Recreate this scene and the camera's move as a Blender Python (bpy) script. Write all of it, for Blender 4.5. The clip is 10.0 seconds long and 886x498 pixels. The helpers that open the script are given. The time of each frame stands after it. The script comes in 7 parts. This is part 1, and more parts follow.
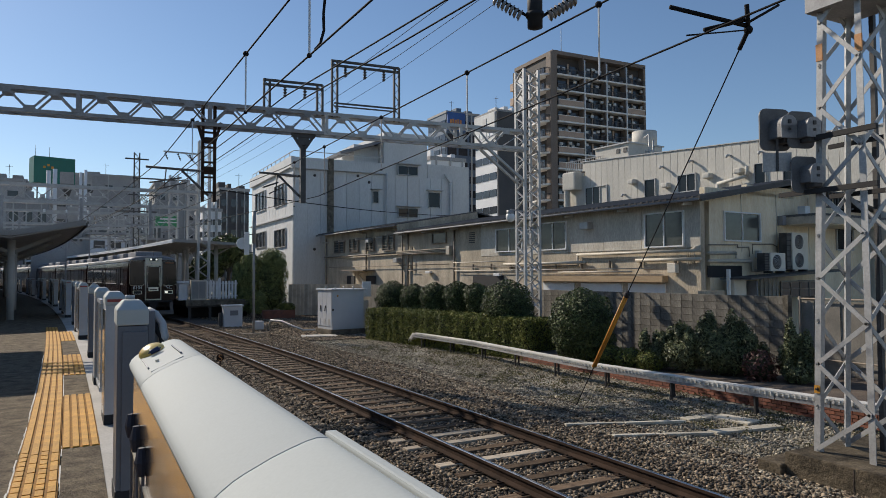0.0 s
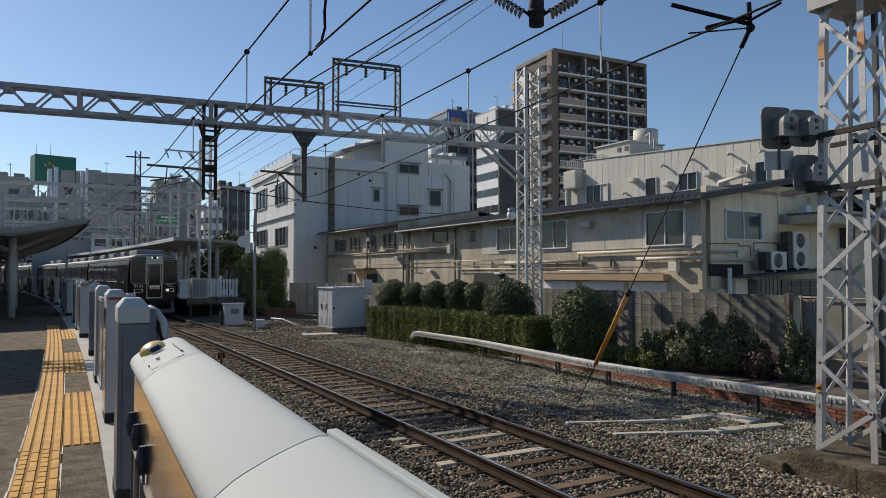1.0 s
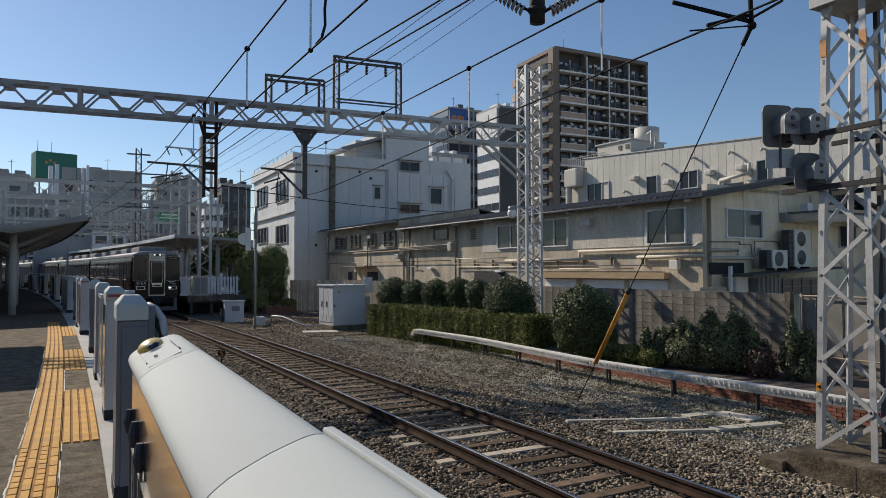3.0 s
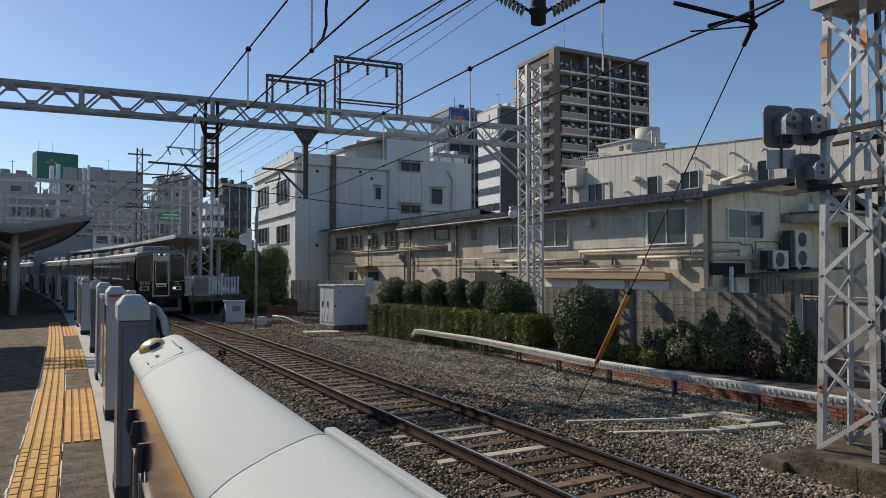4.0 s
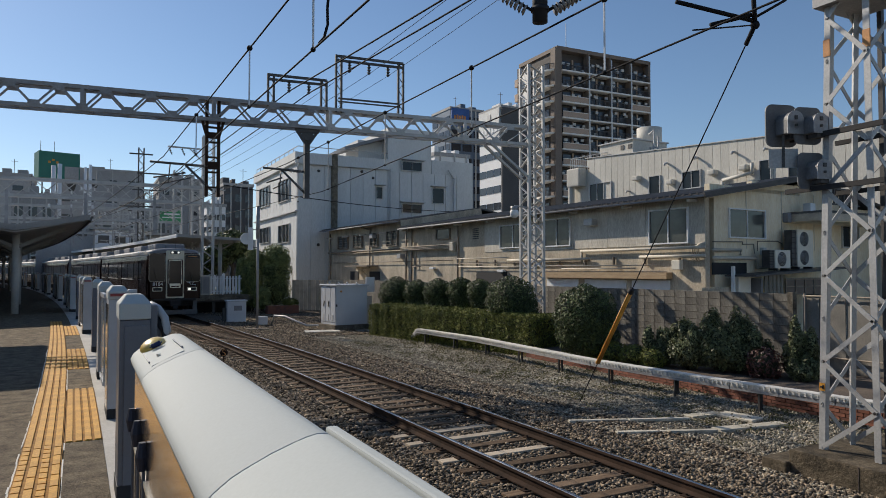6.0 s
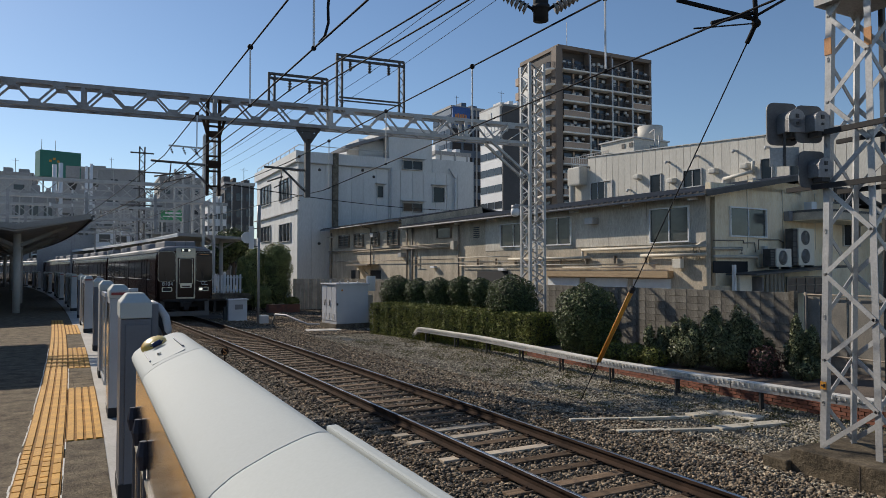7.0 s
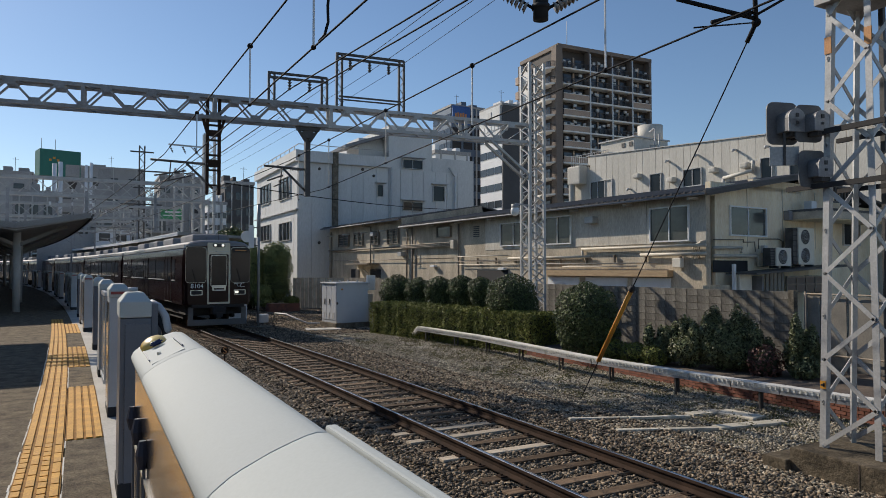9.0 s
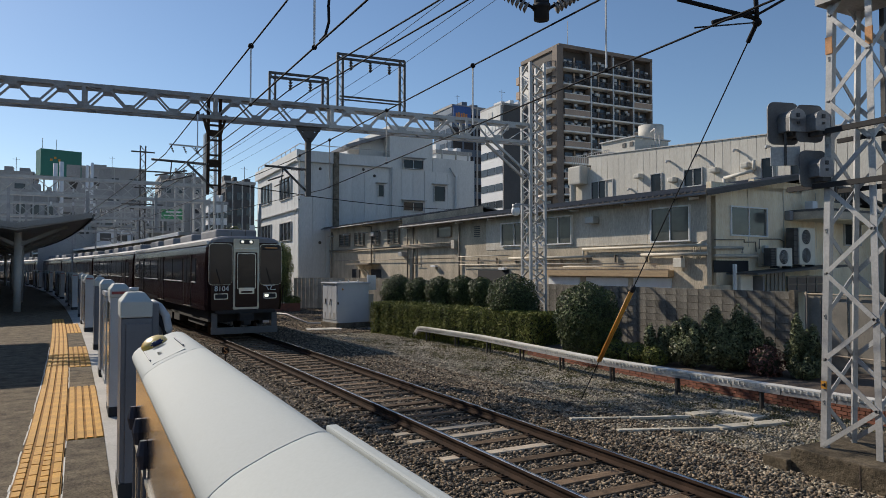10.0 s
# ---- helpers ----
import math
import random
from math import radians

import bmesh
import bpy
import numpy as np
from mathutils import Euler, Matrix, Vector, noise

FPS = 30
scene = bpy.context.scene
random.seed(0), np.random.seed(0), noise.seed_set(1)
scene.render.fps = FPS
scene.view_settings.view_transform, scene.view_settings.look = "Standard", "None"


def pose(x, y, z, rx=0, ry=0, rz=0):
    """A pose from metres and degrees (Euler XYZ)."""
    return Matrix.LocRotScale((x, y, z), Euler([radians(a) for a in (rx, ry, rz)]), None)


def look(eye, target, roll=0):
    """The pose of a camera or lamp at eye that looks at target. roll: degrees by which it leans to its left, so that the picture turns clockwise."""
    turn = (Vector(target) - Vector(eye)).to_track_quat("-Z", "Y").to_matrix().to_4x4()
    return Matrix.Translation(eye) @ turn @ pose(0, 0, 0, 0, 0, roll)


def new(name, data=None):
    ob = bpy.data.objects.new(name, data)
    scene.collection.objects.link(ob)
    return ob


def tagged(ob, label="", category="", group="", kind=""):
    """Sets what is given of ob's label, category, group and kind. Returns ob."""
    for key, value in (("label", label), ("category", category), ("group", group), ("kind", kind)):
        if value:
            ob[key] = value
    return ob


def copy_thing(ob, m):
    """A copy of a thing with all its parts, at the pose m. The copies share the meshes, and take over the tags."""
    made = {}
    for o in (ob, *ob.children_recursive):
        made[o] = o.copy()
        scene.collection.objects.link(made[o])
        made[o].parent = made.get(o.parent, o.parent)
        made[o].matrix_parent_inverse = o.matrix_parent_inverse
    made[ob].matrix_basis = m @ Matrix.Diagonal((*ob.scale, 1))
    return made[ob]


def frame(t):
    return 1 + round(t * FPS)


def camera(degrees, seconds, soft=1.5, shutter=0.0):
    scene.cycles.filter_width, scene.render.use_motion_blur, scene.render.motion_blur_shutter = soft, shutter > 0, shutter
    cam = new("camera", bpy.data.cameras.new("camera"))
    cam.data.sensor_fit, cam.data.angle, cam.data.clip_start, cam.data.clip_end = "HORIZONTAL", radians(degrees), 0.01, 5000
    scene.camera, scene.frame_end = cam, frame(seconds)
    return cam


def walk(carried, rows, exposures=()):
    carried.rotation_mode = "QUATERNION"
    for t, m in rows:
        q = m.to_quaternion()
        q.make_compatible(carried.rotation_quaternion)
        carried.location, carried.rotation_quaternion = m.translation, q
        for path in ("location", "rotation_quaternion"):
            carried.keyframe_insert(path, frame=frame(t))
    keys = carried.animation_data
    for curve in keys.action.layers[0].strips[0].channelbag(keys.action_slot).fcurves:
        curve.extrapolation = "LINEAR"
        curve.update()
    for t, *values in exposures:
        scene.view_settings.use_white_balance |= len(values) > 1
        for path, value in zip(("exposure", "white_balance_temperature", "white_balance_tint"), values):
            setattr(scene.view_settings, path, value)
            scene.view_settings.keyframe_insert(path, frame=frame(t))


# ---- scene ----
# -- camera: held almost still by hand on the platform --
EYE_Z = 2.42
cam = camera(66.0, 10.0, soft=0.75)


def held(dx, dy, dz, pitch, yaw, roll):
    return pose(dx, dy, EYE_Z + dz, 90 + pitch, roll, -yaw)


walk(cam, [
    (0.0, held(-0.016, -0.028, 0.007, 2.127, 27.772, 0.21)),
    (0.5, held(-0.016, -0.023, 0.006, 2.078, 27.739, 0.16)),
    (1.0, held(-0.014, -0.017, 0.005, 2.000, 27.701, 0.17)),
    (1.5, held(-0.007, -0.013, 0.004, 1.951, 27.688, 0.13)),
    (2.0, held(-0.005, -0.010, 0.005, 1.868, 27.697, 0.10)),
    (2.5, held(-0.001, -0.010, 0.003, 1.823, 27.670, 0.07)),
    (4.0, held(-0.004, -0.012, 0.005, 1.836, 27.578, 0.01)),
    (4.5, held(-0.006, -0.016, 0.005, 1.866, 27.571, -0.05)),
    (5.0, held(-0.003, -0.012, 0.003, 1.835, 27.529, -0.00)),
    (5.5, held(-0.002, -0.006, 0.002, 1.818, 27.505, -0.01)),
    (7.0, held(0.000, -0.001, 0.001, 1.700, 27.393, 0.02)),
    (7.5, held(-0.000, -0.002, 0.001, 1.631, 27.395, 0.02)),
    (8.0, held(0.002, -0.001, 0.001, 1.633, 27.394, 0.02)),
    (8.5, held(0.002, -0.000, 0.002, 1.621, 27.400, -0.01)),
    (9.0, held(0.002, -0.001, 0.003, 1.620, 27.399, -0.00)),
    (9.5, held(0.001, -0.003, 0.003, 1.620, 27.349, -0.00)),
    (10.0, held(0.002, -0.002, 0.003, 1.621, 27.339, -0.01)),
], exposures=[(0.0, 0.0, 6050, 10), (10.0, 0.0, 6050, 10)])

# -- daylight: winter sun ahead and a little to the left --
SUN = Vector((-0.35, 0.78, 0.53)).normalized()
sky_world = bpy.data.worlds.new("sky")
scene.world = sky_world
sky_world.use_nodes = True
wn = sky_world.node_tree
sky = wn.nodes.new("ShaderNodeTexSky")
sky.sky_type, sky.sun_disc = "NISHITA", False
sky.sun_elevation = math.asin(SUN.z)
sky.sun_rotation = math.atan2(SUN.x, SUN.y)
sky.air_density, sky.dust_density, sky.ozone_density = 1.0, 0.2, 2.3
wn.links.new(sky.outputs[0], wn.nodes["Background"].inputs[0])
wn.nodes["Background"].inputs[1].default_value = 0.095
sun = new("sun", bpy.data.lights.new("sun", "SUN"))
sun.data.energy, sun.data.angle, sun.data.color = 4.6, radians(0.53), (1.0, 0.86, 0.68)
sun.matrix_world = look((0, 0, 60), Vector((0, 0, 60)) - SUN)


# -- materials --
def mat(name, c1, c2=None, rough=0.7, metal=0.0, scale=1.5, fine=40.0, bump=0.25, depth=0.004, vary=0.0, grime=0.35,
        stretch=(1, 1, 1), island=0.0, spec=0.5):
    """A surface with two scales of mottling between c1 and c2, fine relief, and some change from piece to piece."""
    m = bpy.data.materials.new(name)
    m.use_nodes = True
    t = m.node_tree
    b = t.nodes["Principled BSDF"]
    c2 = c2 or tuple(v * 0.72 for v in c1)
    co = t.nodes.new("ShaderNodeTexCoord")
    mp = t.nodes.new("ShaderNodeMapping")
    mp.inputs["Scale"].default_value = stretch
    t.links.new(co.outputs["Object"], mp.inputs["Vector"])
    n1, n2 = t.nodes.new("ShaderNodeTexNoise"), t.nodes.new("ShaderNodeTexNoise")
    for n, s, d in ((n1, scale, 6), (n2, fine, 4)):
        n.inputs["Scale"].default_value, n.inputs["Detail"].default_value = s, d
        n.inputs["Roughness"].default_value = 0.62
        t.links.new(mp.outputs[0], n.inputs["Vector"])
    r = t.nodes.new("ShaderNodeValToRGB")
    r.color_ramp.elements[0].position, r.color_ramp.elements[1].position = 0.34, 0.68
    r.color_ramp.elements[0].color, r.color_ramp.elements[1].color = (*c2, 1), (*c1, 1)
    t.links.new(n1.outputs["Fac"], r.inputs[0])
    mix = t.nodes.new("ShaderNodeMix")
    mix.data_type, mix.blend_type = "RGBA", "OVERLAY"
    mix.inputs[0].default_value = grime
    t.links.new(r.outputs[0], mix.inputs[6])
    t.links.new(n2.outputs["Fac"], mix.inputs[7])
    out = mix.outputs[2]
    if vary or island:
        if island:
            src = t.nodes.new("ShaderNodeNewGeometry").outputs["Random Per Island"]
        else:
            src = t.nodes.new("ShaderNodeObjectInfo").outputs["Random"]
        mr = t.nodes.new("ShaderNodeMapRange")
        a = vary or island
        mr.inputs[3].default_value, mr.inputs[4].default_value = 1 - a, 1 + a
        hs = t.nodes.new("ShaderNodeHueSaturation")
        t.links.new(src, mr.inputs[0])
        t.links.new(mr.outputs[0], hs.inputs["Value"])
        t.links.new(out, hs.inputs["Color"])
        out = hs.outputs[0]
    t.links.new(out, b.inputs["Base Color"])
    rr = t.nodes.new("ShaderNodeMapRange")
    rr.inputs[3].default_value, rr.inputs[4].default_value = max(0.02, rough - 0.12), min(1, rough + 0.1)
    t.links.new(n1.outputs["Fac"], rr.inputs[0])
    t.links.new(rr.outputs[0], b.inputs["Roughness"])
    b.inputs["Metallic"].default_value = metal
    b.inputs["Specular IOR Level"].default_value = spec
    if bump:
        bp = t.nodes.new("ShaderNodeBump")
        bp.inputs["Strength"].default_value, bp.inputs["Distance"].default_value = bump, depth
        t.links.new(n2.outputs["Fac"], bp.inputs["Height"])
        t.links.new(bp.outputs[0], b.inputs["Normal"])
    return m


def glow(name, c, power):
    m = mat(name, c, bump=0)
    b = m.node_tree.nodes["Principled BSDF"]
    b.inputs["Emission Color"].default_value, b.inputs["Emission Strength"].default_value = (*c, 1), power
    return m


M = dict(
    ballast=mat("ballast", (0.12, 0.095, 0.07), (0.05, 0.041, 0.031), 0.9, scale=0.5, fine=22, bump=1.0, depth=0.03, grime=0.6),
    stone=mat("ballast_stone", (0.35, 0.275, 0.19), (0.05, 0.04, 0.029), 0.85, scale=6, fine=60, island=0.85, spec=0.2, grime=0.4),
    gravel=mat("grey_gravel", (0.42, 0.385, 0.30), (0.20, 0.18, 0.135), 0.9, scale=0.7, fine=45, bump=0.9, depth=0.015, grime=0.6),
    rail_side=mat("rusty_rail", (0.065, 0.042, 0.03), (0.03, 0.021, 0.016), 0.9, scale=3, fine=60, spec=0.08),
    rail_top=mat("polished_rail", (0.62, 0.60, 0.58), (0.45, 0.43, 0.41), 0.22, 1.0, scale=2, fine=80, bump=0.02, grime=0.1),
    sleeper=mat("weathered_sleeper", (0.22, 0.155, 0.10), (0.10, 0.068, 0.045), 0.92, scale=3, fine=30, stretch=(1, 8, 8), vary=0.4, bump=0.6, spec=0.12),
    pale_wood=mat("pale_sleeper", (0.52, 0.44, 0.33), (0.36, 0.29, 0.21), 0.85, scale=3, fine=30, stretch=(1, 8, 8), vary=0.2),
    asphalt=mat("platform_asphalt", (0.235, 0.19, 0.128), (0.095, 0.076, 0.053), 0.92, scale=5.5, fine=48, bump=1.0, depth=0.02, grime=1.0, spec=0.12),
    concrete=mat("pale_concrete", (0.52, 0.49, 0.44), (0.38, 0.355, 0.31), 0.85, scale=1.3, fine=60),
    dirty_concrete=mat("dirty_concrete", (0.24, 0.205, 0.155), (0.09, 0.077, 0.058), 0.9, scale=3.2, fine=26, bump=1.0, depth=0.02, grime=0.8, spec=0.2),
    block=mat("concrete_block", (0.235, 0.215, 0.18), (0.10, 0.092, 0.078), 0.92, scale=2.6, fine=30, bump=0.7, depth=0.008, vary=0.16, grime=0.75, stretch=(1, 1, 0.45), spec=0.2),
    tactile=mat("tactile_tile", (0.64, 0.345, 0.062), (0.50, 0.26, 0.042), 0.72, scale=3, fine=50, vary=0.10, grime=0.5, spec=0.25),
    tactile_dirt=mat("dirt_in_the_tile_grooves", (0.36, 0.19, 0.045), (0.22, 0.12, 0.035), 0.85, scale=4, fine=50, vary=0.10, grime=0.6, spec=0.15),
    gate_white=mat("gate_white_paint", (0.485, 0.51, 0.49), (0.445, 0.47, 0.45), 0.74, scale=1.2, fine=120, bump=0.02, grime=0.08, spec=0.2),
    gate_grey=mat("gate_grey_paint", (0.13, 0.14, 0.165), (0.10, 0.11, 0.13), 0.4, scale=2, fine=80, bump=0.03, grime=0.15),
    gate_pale=mat("gate_pale_grey", (0.46, 0.47, 0.48), (0.38, 0.39, 0.40), 0.4, scale=2, fine=80, bump=0.03, grime=0.15),
    mirror_panel=mat("polished_panel", (0.60, 0.53, 0.45), (0.53, 0.46, 0.39), 0.13, 0.97, scale=2, fine=60, bump=0.01, grime=0.1),
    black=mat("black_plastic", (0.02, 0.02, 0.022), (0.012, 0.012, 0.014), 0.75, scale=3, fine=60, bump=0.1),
    steel=mat("galvanised_steel", (0.50, 0.49, 0.47), (0.36, 0.355, 0.345), 0.5, 0.25, scale=2, fine=35, bump=0.1),
    gantry_steel=mat("gantry_steel", (0.36, 0.355, 0.355), (0.22, 0.215, 0.21), 0.6, 0.15, scale=2, fine=30, bump=0.15),
    gate_dark_blue=mat("dark_blue_rubber", (0.03, 0.035, 0.06), (0.02, 0.024, 0.042), 0.55, scale=3, fine=60, bump=0.1),
    train_glass=mat("train_window_glass", (0.020, 0.022, 0.025), (0.012, 0.014, 0.016), 0.03, scale=1, fine=10, bump=0, grime=0.05, spec=0.45),
    old_steel=mat("weathered_steel", (0.40, 0.39, 0.385), (0.25, 0.245, 0.24), 0.55, 0.25, scale=2, fine=30, bump=0.15),
    dark_steel=mat("dark_steel", (0.10, 0.095, 0.09), (0.055, 0.05, 0.048), 0.6, 0.2, scale=3, fine=40, bump=0.1),
    wire=mat("sooty_copper_wire", (0.022, 0.021, 0.022), (0.014, 0.013, 0.014), 0.8, 0.0, bump=0, spec=0.12),
    far_wire=mat("far_wire", (0.12, 0.12, 0.13), (0.09, 0.09, 0.1), 0.7, bump=0),
    porcelain=mat("brown_porcelain", (0.30, 0.28, 0.26), (0.2, 0.18, 0.17), 0.3, bump=0),
    maroon=mat("maroon_lacquer", (0.021, 0.008, 0.008), (0.016, 0.006, 0.006), 0.22, scale=0.8, fine=80, bump=0.01, grime=0.08, spec=0.22),
    train_roof=mat("silver_roof_edge", (0.66, 0.65, 0.62), (0.55, 0.54, 0.52), 0.35, 0.3, scale=1, fine=40, bump=0.05),
    roof_grey=mat("roof_grey", (0.26, 0.26, 0.27), (0.19, 0.19, 0.2), 0.7, scale=1.2, fine=40),
    under=mat("sooty_underframe", (0.035, 0.032, 0.03), (0.02, 0.018, 0.018), 0.8, scale=3, fine=40),
    skirt=mat("grey_skirt", (0.15, 0.145, 0.14), (0.11, 0.105, 0.10), 0.6, scale=2, fine=40),
    silver=mat("silver_trim", (0.66, 0.64, 0.58), (0.55, 0.53, 0.48), 0.3, 0.6, scale=2, fine=50, bump=0.02),
    ivory=mat("ivory_door_surround", (0.72, 0.66, 0.50), (0.64, 0.58, 0.44), 0.4, scale=2, fine=50, bump=0.02),
    dark_glass=mat("dark_window_glass", (0.025, 0.028, 0.03), (0.018, 0.02, 0.022), 0.06, scale=1, fine=10, bump=0, grime=0.05, spec=0.3),
    lit=glow("lit_lamp", (1.0, 0.93, 0.75), 0.9),
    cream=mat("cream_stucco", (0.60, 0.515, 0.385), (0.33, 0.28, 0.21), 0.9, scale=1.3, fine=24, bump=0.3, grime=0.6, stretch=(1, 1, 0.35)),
    # pale render, lightened further to put missing bounced light into the colour
    cream_end=mat("pale_cream_render_with_bounce", (0.88, 0.77, 0.57), (0.70, 0.59, 0.42), 0.9, scale=1.6, fine=24, bump=0.3, grime=0.65, stretch=(1.3, 1.3, 0.22)),
    # greyer than the cream: eave shade put into the colour; also wall seams
    shade_and_seam_stucco=mat("shade_and_seam_stucco", (0.67, 0.62, 0.525), (0.46, 0.42, 0.35), 0.9, scale=1.3, fine=26, bump=0.3, grime=0.6, stretch=(1.2, 1.2, 0.28)),
    panel_white=mat("white_panel", (0.60, 0.57, 0.50), (0.50, 0.475, 0.415), 0.7, scale=0.5, fine=20, bump=0.1, vary=0.04, stretch=(1, 1, 0.25)),
    panel_grey=mat("pale_grey_panel", (0.66, 0.66, 0.64), (0.56, 0.56, 0.545), 0.75, scale=0.4, fine=15, bump=0.1, vary=0.04, stretch=(1, 1, 0.25)),
    roof_tile=mat("dark_roof_tile", (0.115, 0.11, 0.105), (0.06, 0.057, 0.055), 0.8, scale=1.2, fine=30, vary=0.2),
    frame_grey=mat("window_frame_grey", (0.55, 0.54, 0.52), (0.44, 0.43, 0.41), 0.5, bump=0.02),
    tower_brown=mat("tower_brown_tile", (0.215, 0.172, 0.142), (0.17, 0.135, 0.11), 0.8, scale=0.2, fine=6, bump=0.1),
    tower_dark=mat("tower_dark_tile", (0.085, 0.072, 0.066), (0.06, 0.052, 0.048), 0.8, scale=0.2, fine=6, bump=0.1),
    tower_pale=mat("tower_pale_edge", (0.80, 0.77, 0.72), (0.70, 0.67, 0.62), 0.8, scale=0.3, fine=8, bump=0.1),
    tower_tan=mat("tower_tan_panel", (0.46, 0.345, 0.265), (0.38, 0.285, 0.22), 0.8, scale=0.3, fine=8, bump=0.1),
    far_white=mat("far_white_wall", (0.80, 0.80, 0.80), (0.70, 0.70, 0.70), 0.85, scale=0.15, fine=5, bump=0),
    far_grey=mat("far_grey_wall", (0.38, 0.37, 0.36), (0.27, 0.265, 0.26), 0.85, scale=0.15, fine=5, bump=0, vary=0.15),
    far_dark=mat("far_dark_wall", (0.09, 0.085, 0.085), (0.06, 0.058, 0.06), 0.7, scale=0.15, fine=5, bump=0),
    far_blue=mat("far_blue_wall", (0.14, 0.19, 0.26), (0.10, 0.14, 0.2), 0.7, scale=0.15, fine=5, bump=0),
    green_board=mat("green_hoarding", (0.03, 0.17, 0.13), (0.025, 0.14, 0.105), 0.6, scale=0.3, fine=6, bump=0),
    far_green=mat("green_board_paint", (0.06, 0.30, 0.12), (0.05, 0.24, 0.10), 0.6, scale=0.5, fine=6, bump=0),
    blue_board=mat("blue_billboard", (0.06, 0.15, 0.42), (0.04, 0.10, 0.30), 0.6, scale=0.4, fine=5, bump=0),
    leaf=mat("evergreen_leaf", (0.12, 0.145, 0.05), (0.04, 0.055, 0.02), 0.55, scale=2, fine=20, island=0.6, bump=0, spec=0.28),
    leaf_low=mat("hedge_leaf", (0.24, 0.245, 0.06), (0.10, 0.115, 0.028), 0.7, scale=2, fine=20, island=0.45, bump=0, spec=0.2),
    slab=mat("weathered_slab", (0.60, 0.55, 0.45), (0.40, 0.36, 0.28), 0.92, scale=4, fine=40, bump=0.5, grime=0.6, vary=0.15, spec=0.2),
    leaf_topiary=mat("topiary_leaf", (0.30, 0.31, 0.105), (0.13, 0.15, 0.05), 0.6, scale=2, fine=20, island=0.5, bump=0, spec=0.25),
    leaf_shrub=mat("shrub_leaf", (0.21, 0.225, 0.10), (0.07, 0.08, 0.034), 0.52, scale=2, fine=20, island=0.55, bump=0, spec=0.34),
    leaf_red=mat("reddish_leaf", (0.16, 0.06, 0.04), (0.08, 0.035, 0.025), 0.6, scale=2, fine=20, island=0.45, bump=0),
    # near-black fill whose colour stands for shade between the leaves
    hedge_core=mat("foliage_inner_shade", (0.05, 0.055, 0.022), (0.025, 0.028, 0.012), 0.9, scale=4, fine=40),
    bark=mat("bark", (0.10, 0.075, 0.055), (0.05, 0.04, 0.03), 0.9, scale=4, fine=40),
    brick=mat("red_brick", (0.26, 0.10, 0.06), (0.15, 0.065, 0.045), 0.9, scale=5, fine=60, vary=0.3),
    cabinet=mat("cabinet_grey_paint", (0.62, 0.635, 0.65), (0.54, 0.55, 0.565), 0.5, scale=0.8, fine=40, bump=0.05, grime=0.2),
    yellow=mat("yellow_sleeve", (0.62, 0.30, 0.03), (0.48, 0.21, 0.02), 0.5, scale=4, fine=40),
    orange=mat("orange_band", (0.62, 0.30, 0.10), (0.50, 0.22, 0.07), 0.6, scale=4, fine=40),
    red=mat("red_label", (0.34, 0.07, 0.06), bump=0),
    white=mat("white_paint", (0.78, 0.78, 0.77), (0.68, 0.68, 0.67), 0.5, scale=2, fine=50, bump=0.03),
    house_glass=mat("house_window_glass", (0.085, 0.09, 0.083), (0.05, 0.055, 0.052), 0.10, scale=1.2, fine=10, bump=0, grime=0.1, spec=0.5),
    old_pipe=mat("weathered_brown_pipe", (0.27, 0.225, 0.175), (0.16, 0.13, 0.10), 0.7, scale=3, fine=40, bump=0.1),
    ac_cream=mat("cream_sheet_metal", (0.74, 0.69, 0.58), (0.64, 0.59, 0.49), 0.5, scale=2, fine=40, bump=0.03),
    fence_sheet=mat("weathered_sheet", (0.27, 0.245, 0.205), (0.17, 0.155, 0.13), 0.8, scale=2, fine=30, bump=0.1, vary=0.08),
    mossy_concrete=mat("mossy_concrete", (0.155, 0.125, 0.085), (0.04, 0.033, 0.023), 0.92, scale=3.2, fine=26, bump=1.0, depth=0.02, grime=0.8, spec=0.15),
    pipe=mat("beige_pipe", (0.56, 0.51, 0.42), (0.42, 0.38, 0.31), 0.55, scale=2, fine=40, bump=0.05),
    stone_grey=mat("grey_stone", (0.45, 0.40, 0.305), (0.15, 0.13, 0.095), 0.85, scale=6, fine=60, island=0.75, spec=0.2, grime=0.4),
    lamp_yellow=mat("yellow_lamp_plastic", (0.72, 0.52, 0.14), (0.6, 0.42, 0.1), 0.3, bump=0, spec=0.6),
    blue_lens=mat("dark_blue_lens", (0.02, 0.03, 0.09), (0.015, 0.02, 0.06), 0.12, bump=0),
    signal_grey=mat("signal_grey_paint", (0.17, 0.17, 0.172), (0.11, 0.11, 0.112), 0.55, scale=3, fine=40, bump=0.1),
    canopy_under=mat("grey_soffit", (0.46, 0.45, 0.44), (0.34, 0.335, 0.33), 0.8, scale=1, fine=20),
    column_white=mat("column_paint", (0.55, 0.53, 0.49), (0.44, 0.42, 0.39), 0.6, scale=1.5, fine=40, bump=0.05),
    soil=mat("dry_soil", (0.15, 0.115, 0.085), (0.08, 0.06, 0.045), 0.95, scale=1.5, fine=30, bump=0.8, depth=0.02),
    weed=mat("dry_grass", (0.17, 0.15, 0.06), (0.09, 0.085, 0.03), 0.9, island=0.4, bump=0),
    fence_brown=mat("brown_fence", (0.66, 0.58, 0.46), (0.42, 0.365, 0.285), 0.9, scale=1.5, fine=20, bump=0.3, vary=0.15),
